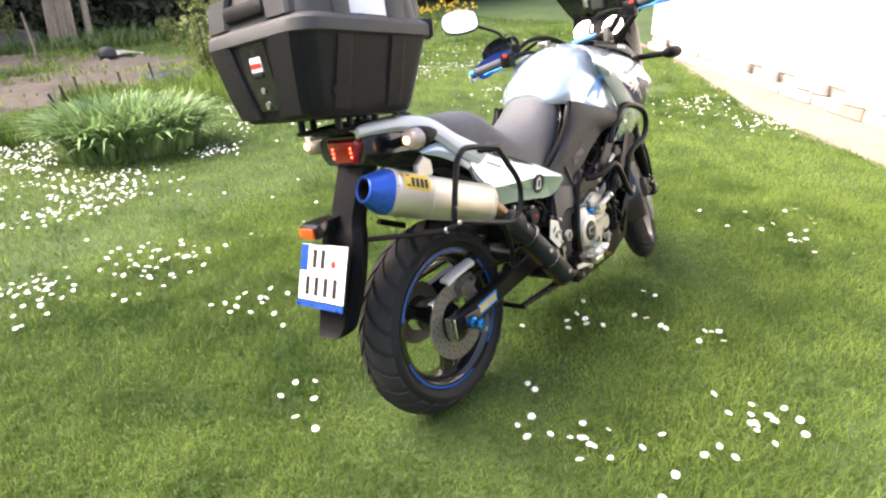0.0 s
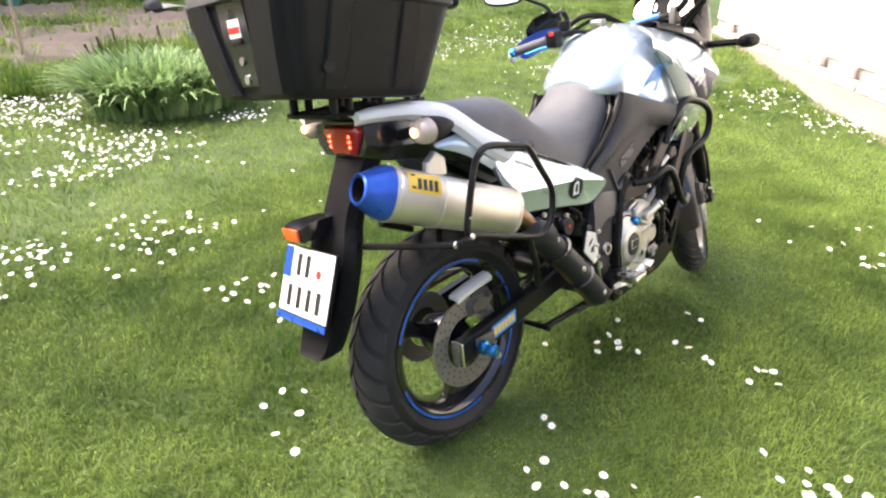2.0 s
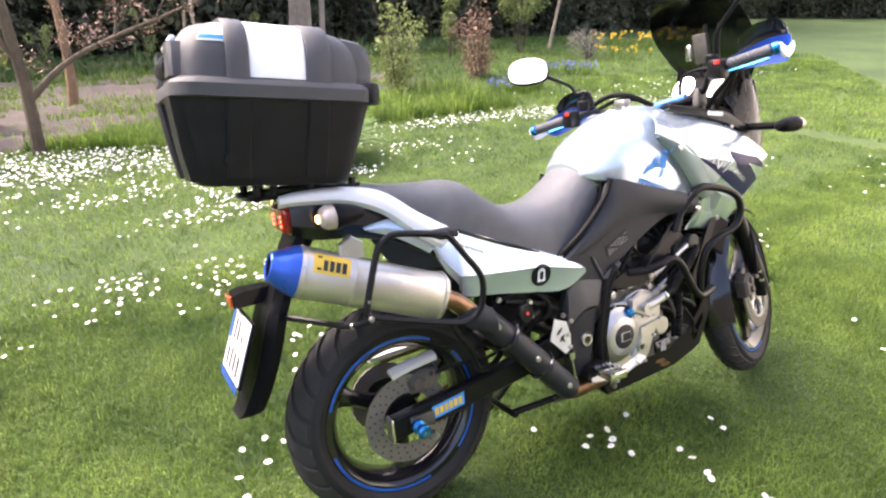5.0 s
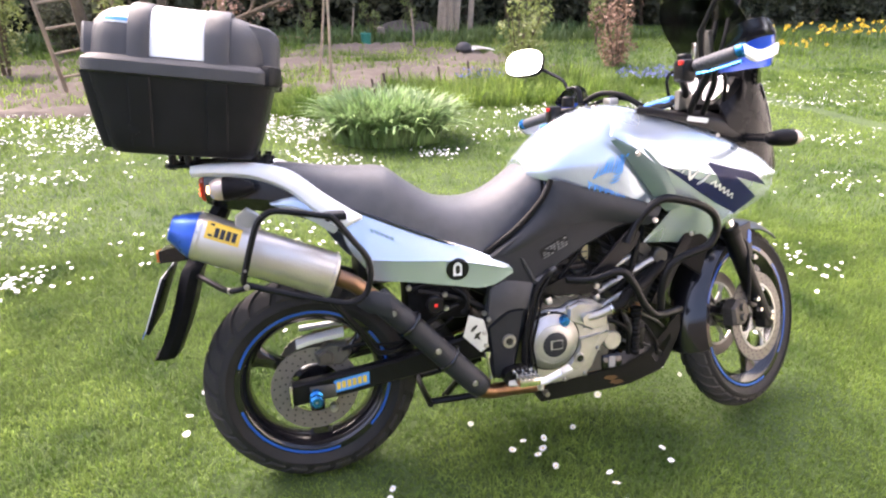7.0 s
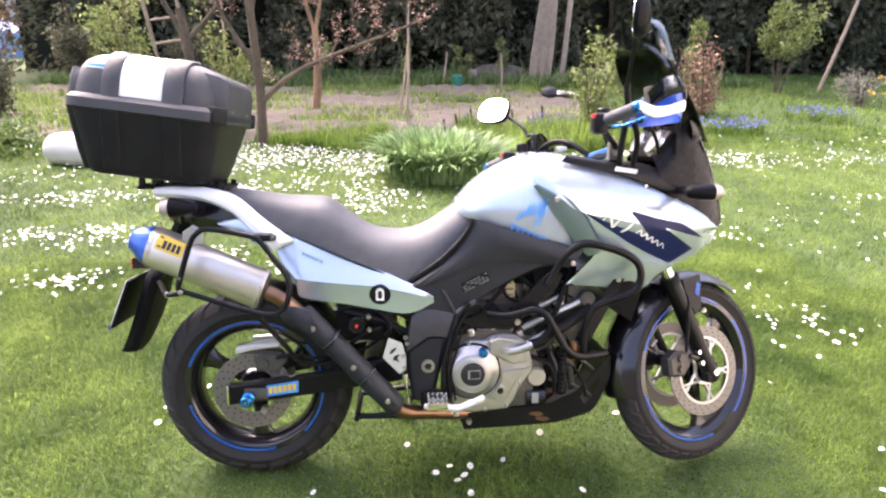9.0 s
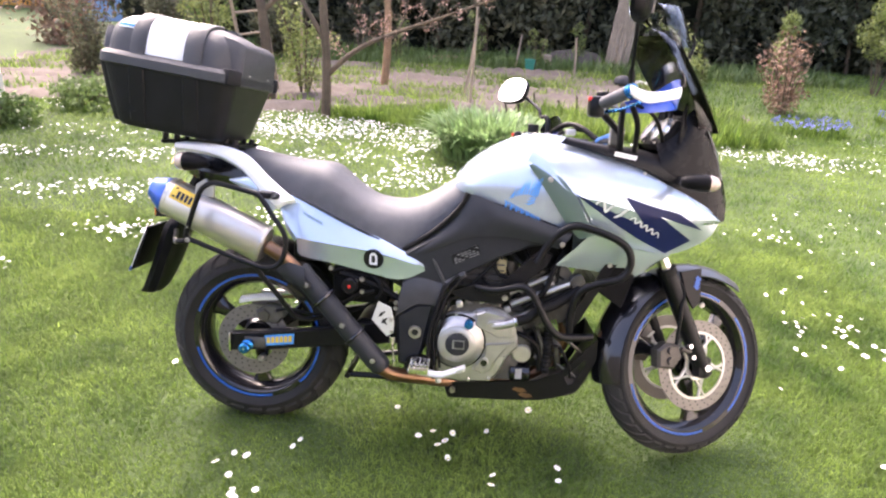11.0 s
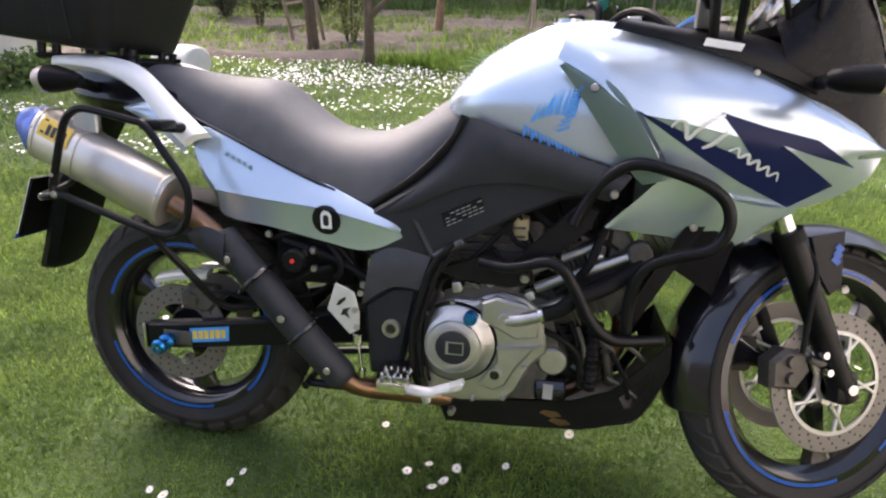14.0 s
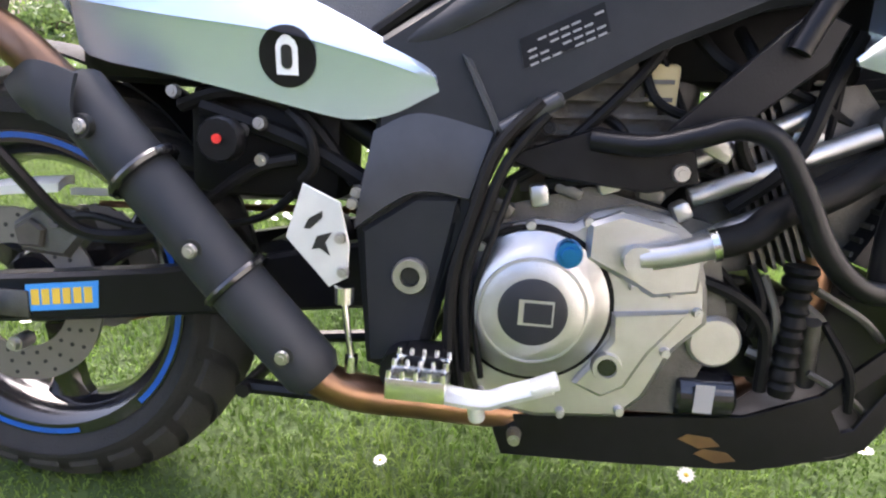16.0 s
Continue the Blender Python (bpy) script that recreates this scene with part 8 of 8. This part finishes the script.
first = tagged(new("daisy"), "white daisy with yellow centre in the grass", "daisy", "daisies in the lawn")
pt = part("petals", daisy_mesh_white(), PETAL, first)
pt.location = (0, 0, 0.040)
pt.rotation_euler = (0.25, 0.15, 0)
bm = B()
lathe(bm, [(0.0002, -0.0016), (0.0028, -0.001), (0.0034, 0.0), (0.0002, 0.0002)], (0, 0, 0), 8)
bm.transform(Matrix.Rotation(radians(-90), 4, "X"))
ctr = part("centre", bm, YELLOW, first)
ctr.location = (0, 0, 0.0403)
bm = B()
tube(bm, [(0, 0, -0.004), (0.002, 0.001, 0.02), (0, 0, 0.0395)], 0.0008, 5, 3)
part("stem", bm, GRASS, first)
DAISIES = (-0.37, 0.44, -0.33, 0.33, -0.42, 0.21, -0.41, 0.30, -0.28, 0.46, -0.24, 0.42, 0.0, -0.41, 0.10, -0.46, 0.05, -0.50, 0.20, -0.22, 0.71, -0.20, 0.72, -0.27, 0.86, -0.47, 0.67, -0.14, 0.62, -0.17,
           0.69, -0.22, 1.09, -0.31, 0.87, -0.36, 0.53, -0.01, 1.03, 0.01, 1.37, 0.11, 0.73, -0.14, 0.86, -0.12, 0.84, -0.49, 0.18, -0.25, 1.08, -0.36, 0.85, -0.41, 0.04, -0.50, 2.28, -0.21, 1.84, -0.72, 1.42, 0.06)
g = random.Random(4)
spots = list(zip(DAISIES[::2], DAISIES[1::2]))
for cx, cy, sx, n in ((0.47, -0.92, 0.07, 16), (0.05, -0.75, 0.12, 10), (-0.02, 1.05, 0.10, 16), (-0.1, 1.75, 0.18, 26), (0.85, -0.62, 0.06, 5), (0.0, -0.45, 0.07, 8), (2.1, -0.75, 0.12, 10), (2.35, -0.45, 0.2, 8), (1.9, 0.5, 0.25, 8)):
    spots += [(g.gauss(cx, sx), g.gauss(cy, sx)) for _ in range(n)]
first.location = (*spots[0], 0)
for x, y in spots[1:]:
    s = g.uniform(0.85, 1.2)
    copy_thing(first, pose(x, y, float(rise(np.array(x), np.array(y))), g.uniform(-14, 14), g.uniform(-14, 14), g.uniform(0, 360)) @ Matrix.Scale(s, 4))

V, F = [], []
clusters = [(0.45, 3.35, 0.16, 0.14, 110), (1.42, 3.33, 0.13, 0.10, 50), (0.15, 2.95, 0.30, 0.14, 120), (-0.25, 4.85, 0.75, 0.34, 1050), (-1.35, 4.95, 0.45, 0.42, 700), (-0.3, 3.75, 0.45, 0.14, 120), (0.40, 4.20, 0.20, 0.16, 90),
            (-1.9, 3.35, 0.36, 0.11, 150), (-1.45, 2.45, 0.14, 0.14, 85), (-1.9, 2.45, 0.16, 0.09, 60), (-1.35, 1.65, 0.14, 0.09, 75), (-0.6, 2.0, 0.12, 0.12, 40), (-2.4, 2.3, 0.20, 0.10, 45), (-3.3, 3.25, 0.40, 0.12, 120), (-2.9, 4.1, 0.45, 0.16, 70), (-3.9, 3.3, 0.30, 0.15, 90), (-1.9, 1.0, 0.14, 0.08, 26), (-2.2, 5.9, 0.30, 0.2, 110),
            (4.86, -0.05, 0.22, 0.16, 110), (5.3, 0.7, 0.35, 0.18, 90), (4.6, 0.6, 0.4, 0.3, 14), (3.2, 4.55, 0.55, 0.16, 240), (4.5, 4.4, 0.55, 0.22, 260), (6.0, 4.4, 0.7, 0.25, 140), (2.65, 0.75, 0.14, 0.20, 40), (3.0, 2.1, 0.25, 0.10, 22), (4.1, 1.8, 0.30, 0.12, 40), (5.2, 2.9, 0.55, 0.18, 80), (3.6, 2.4, 0.3, 0.14, 24),
            (7.5, 5.0, 0.9, 0.35, 140), (0.9, 2.4, 0.9, 0.4, 10), (2.3, 3.85, 0.22, 0.12, 50), (2.6, 3.3, 0.25, 0.12, 16), (-3.3, 5.4, 0.6, 0.3, 120), (1.9, 1.9, 0.8, 0.6, 10), (9.5, 5.6, 1.2, 0.4, 110), (-0.1, 1.8, 0.3, 0.15, 30)]
P = []
for cx, cy, sx, sy, n in clusters:
    P.append(np.stack([rng.normal(cx, sx, n), rng.normal(cy, sy, n)], -1))
P = np.concatenate(P)
P = P[~in_bed(P[:, 0], P[:, 1]) & ~in_gap(P[:, 0], P[:, 1]) & (P[:, 1] < 5.35 - 0.45 * np.clip(P[:, 0], -2, 2) + np.where(P[:, 0] > 1.9, 5, 0))]
P = P[np.hypot((P[:, 0] - 1.13) / 0.60, (P[:, 1] - 4.06) / 0.45) > 1]
for x, y in P:
    r, tx, ty = rng.uniform(0.0095, 0.0150), rng.normal(0, 0.22), rng.normal(0, 0.22)
    z = float(rise(np.array(x), np.array(y))) + rng.uniform(0.032, 0.055)
    o = len(V)
    ph = rng.uniform(0, 1)
    for k in range(14):
        a = 2 * np.pi * (k / 14 + ph)
        q = r * (1.0 if k % 2 else 0.72)
        V.append((x + q * np.cos(a), y + q * np.sin(a), z + q * (tx * np.cos(a) + ty * np.sin(a))))
    F.append(tuple(range(o, o + 14)))
mass = tagged(new("daisy_drift"), "drifts of white daisies across the lawn", "daisies", kind="stuff")
from_arrays("petals", V, F, PETAL, mass)["kind"] = "stuff"

# ---- plinth stones and bricks along the house ----
plinth = bpy.data.objects["plinth_backing"]
shapes = []
for k in range(5):
    bm = B()
    w, h = 0.24 + 0.05 * (k % 3), 0.10 + 0.015 * (k % 2)
    box(bm, (0, 0, 0), (w, 0.05, h), 0.014)
    for v in bm.verts:
        v.co += Vector((g.uniform(-1, 1), g.uniform(-1, 1), g.uniform(-1, 1))) * 0.008
    me = bpy.data.meshes.new("stone")
    bm.to_mesh(me)
    bm.free()
    me.materials.append(STONE if k < 4 else BRICK)
    shapes.append((me, w))
yaw = math.degrees(math.atan2(dW.y, dW.x))
for row in range(2):
    u = 0.05 + 0.12 * row
    while u < 8.6:
        me, w = g.choice(shapes[:4] if u < 4.6 or row else shapes[3:])
        p = Vector((*WA, 0)) + dW * (u + w / 2) + nW * (0.035 + g.uniform(-0.01, 0.01))
        ob = new("stone" if me != shapes[4][0] else "brick", me)
        ob.parent = plinth
        ob.matrix_world = pose(p.x, p.y, 0.065 + 0.118 * row, g.uniform(-3, 3), g.uniform(-2, 2), yaw)
        if row and g.random() < 0.35:
            bpy.data.objects.remove(ob)
        u += w + g.uniform(0.004, 0.016)
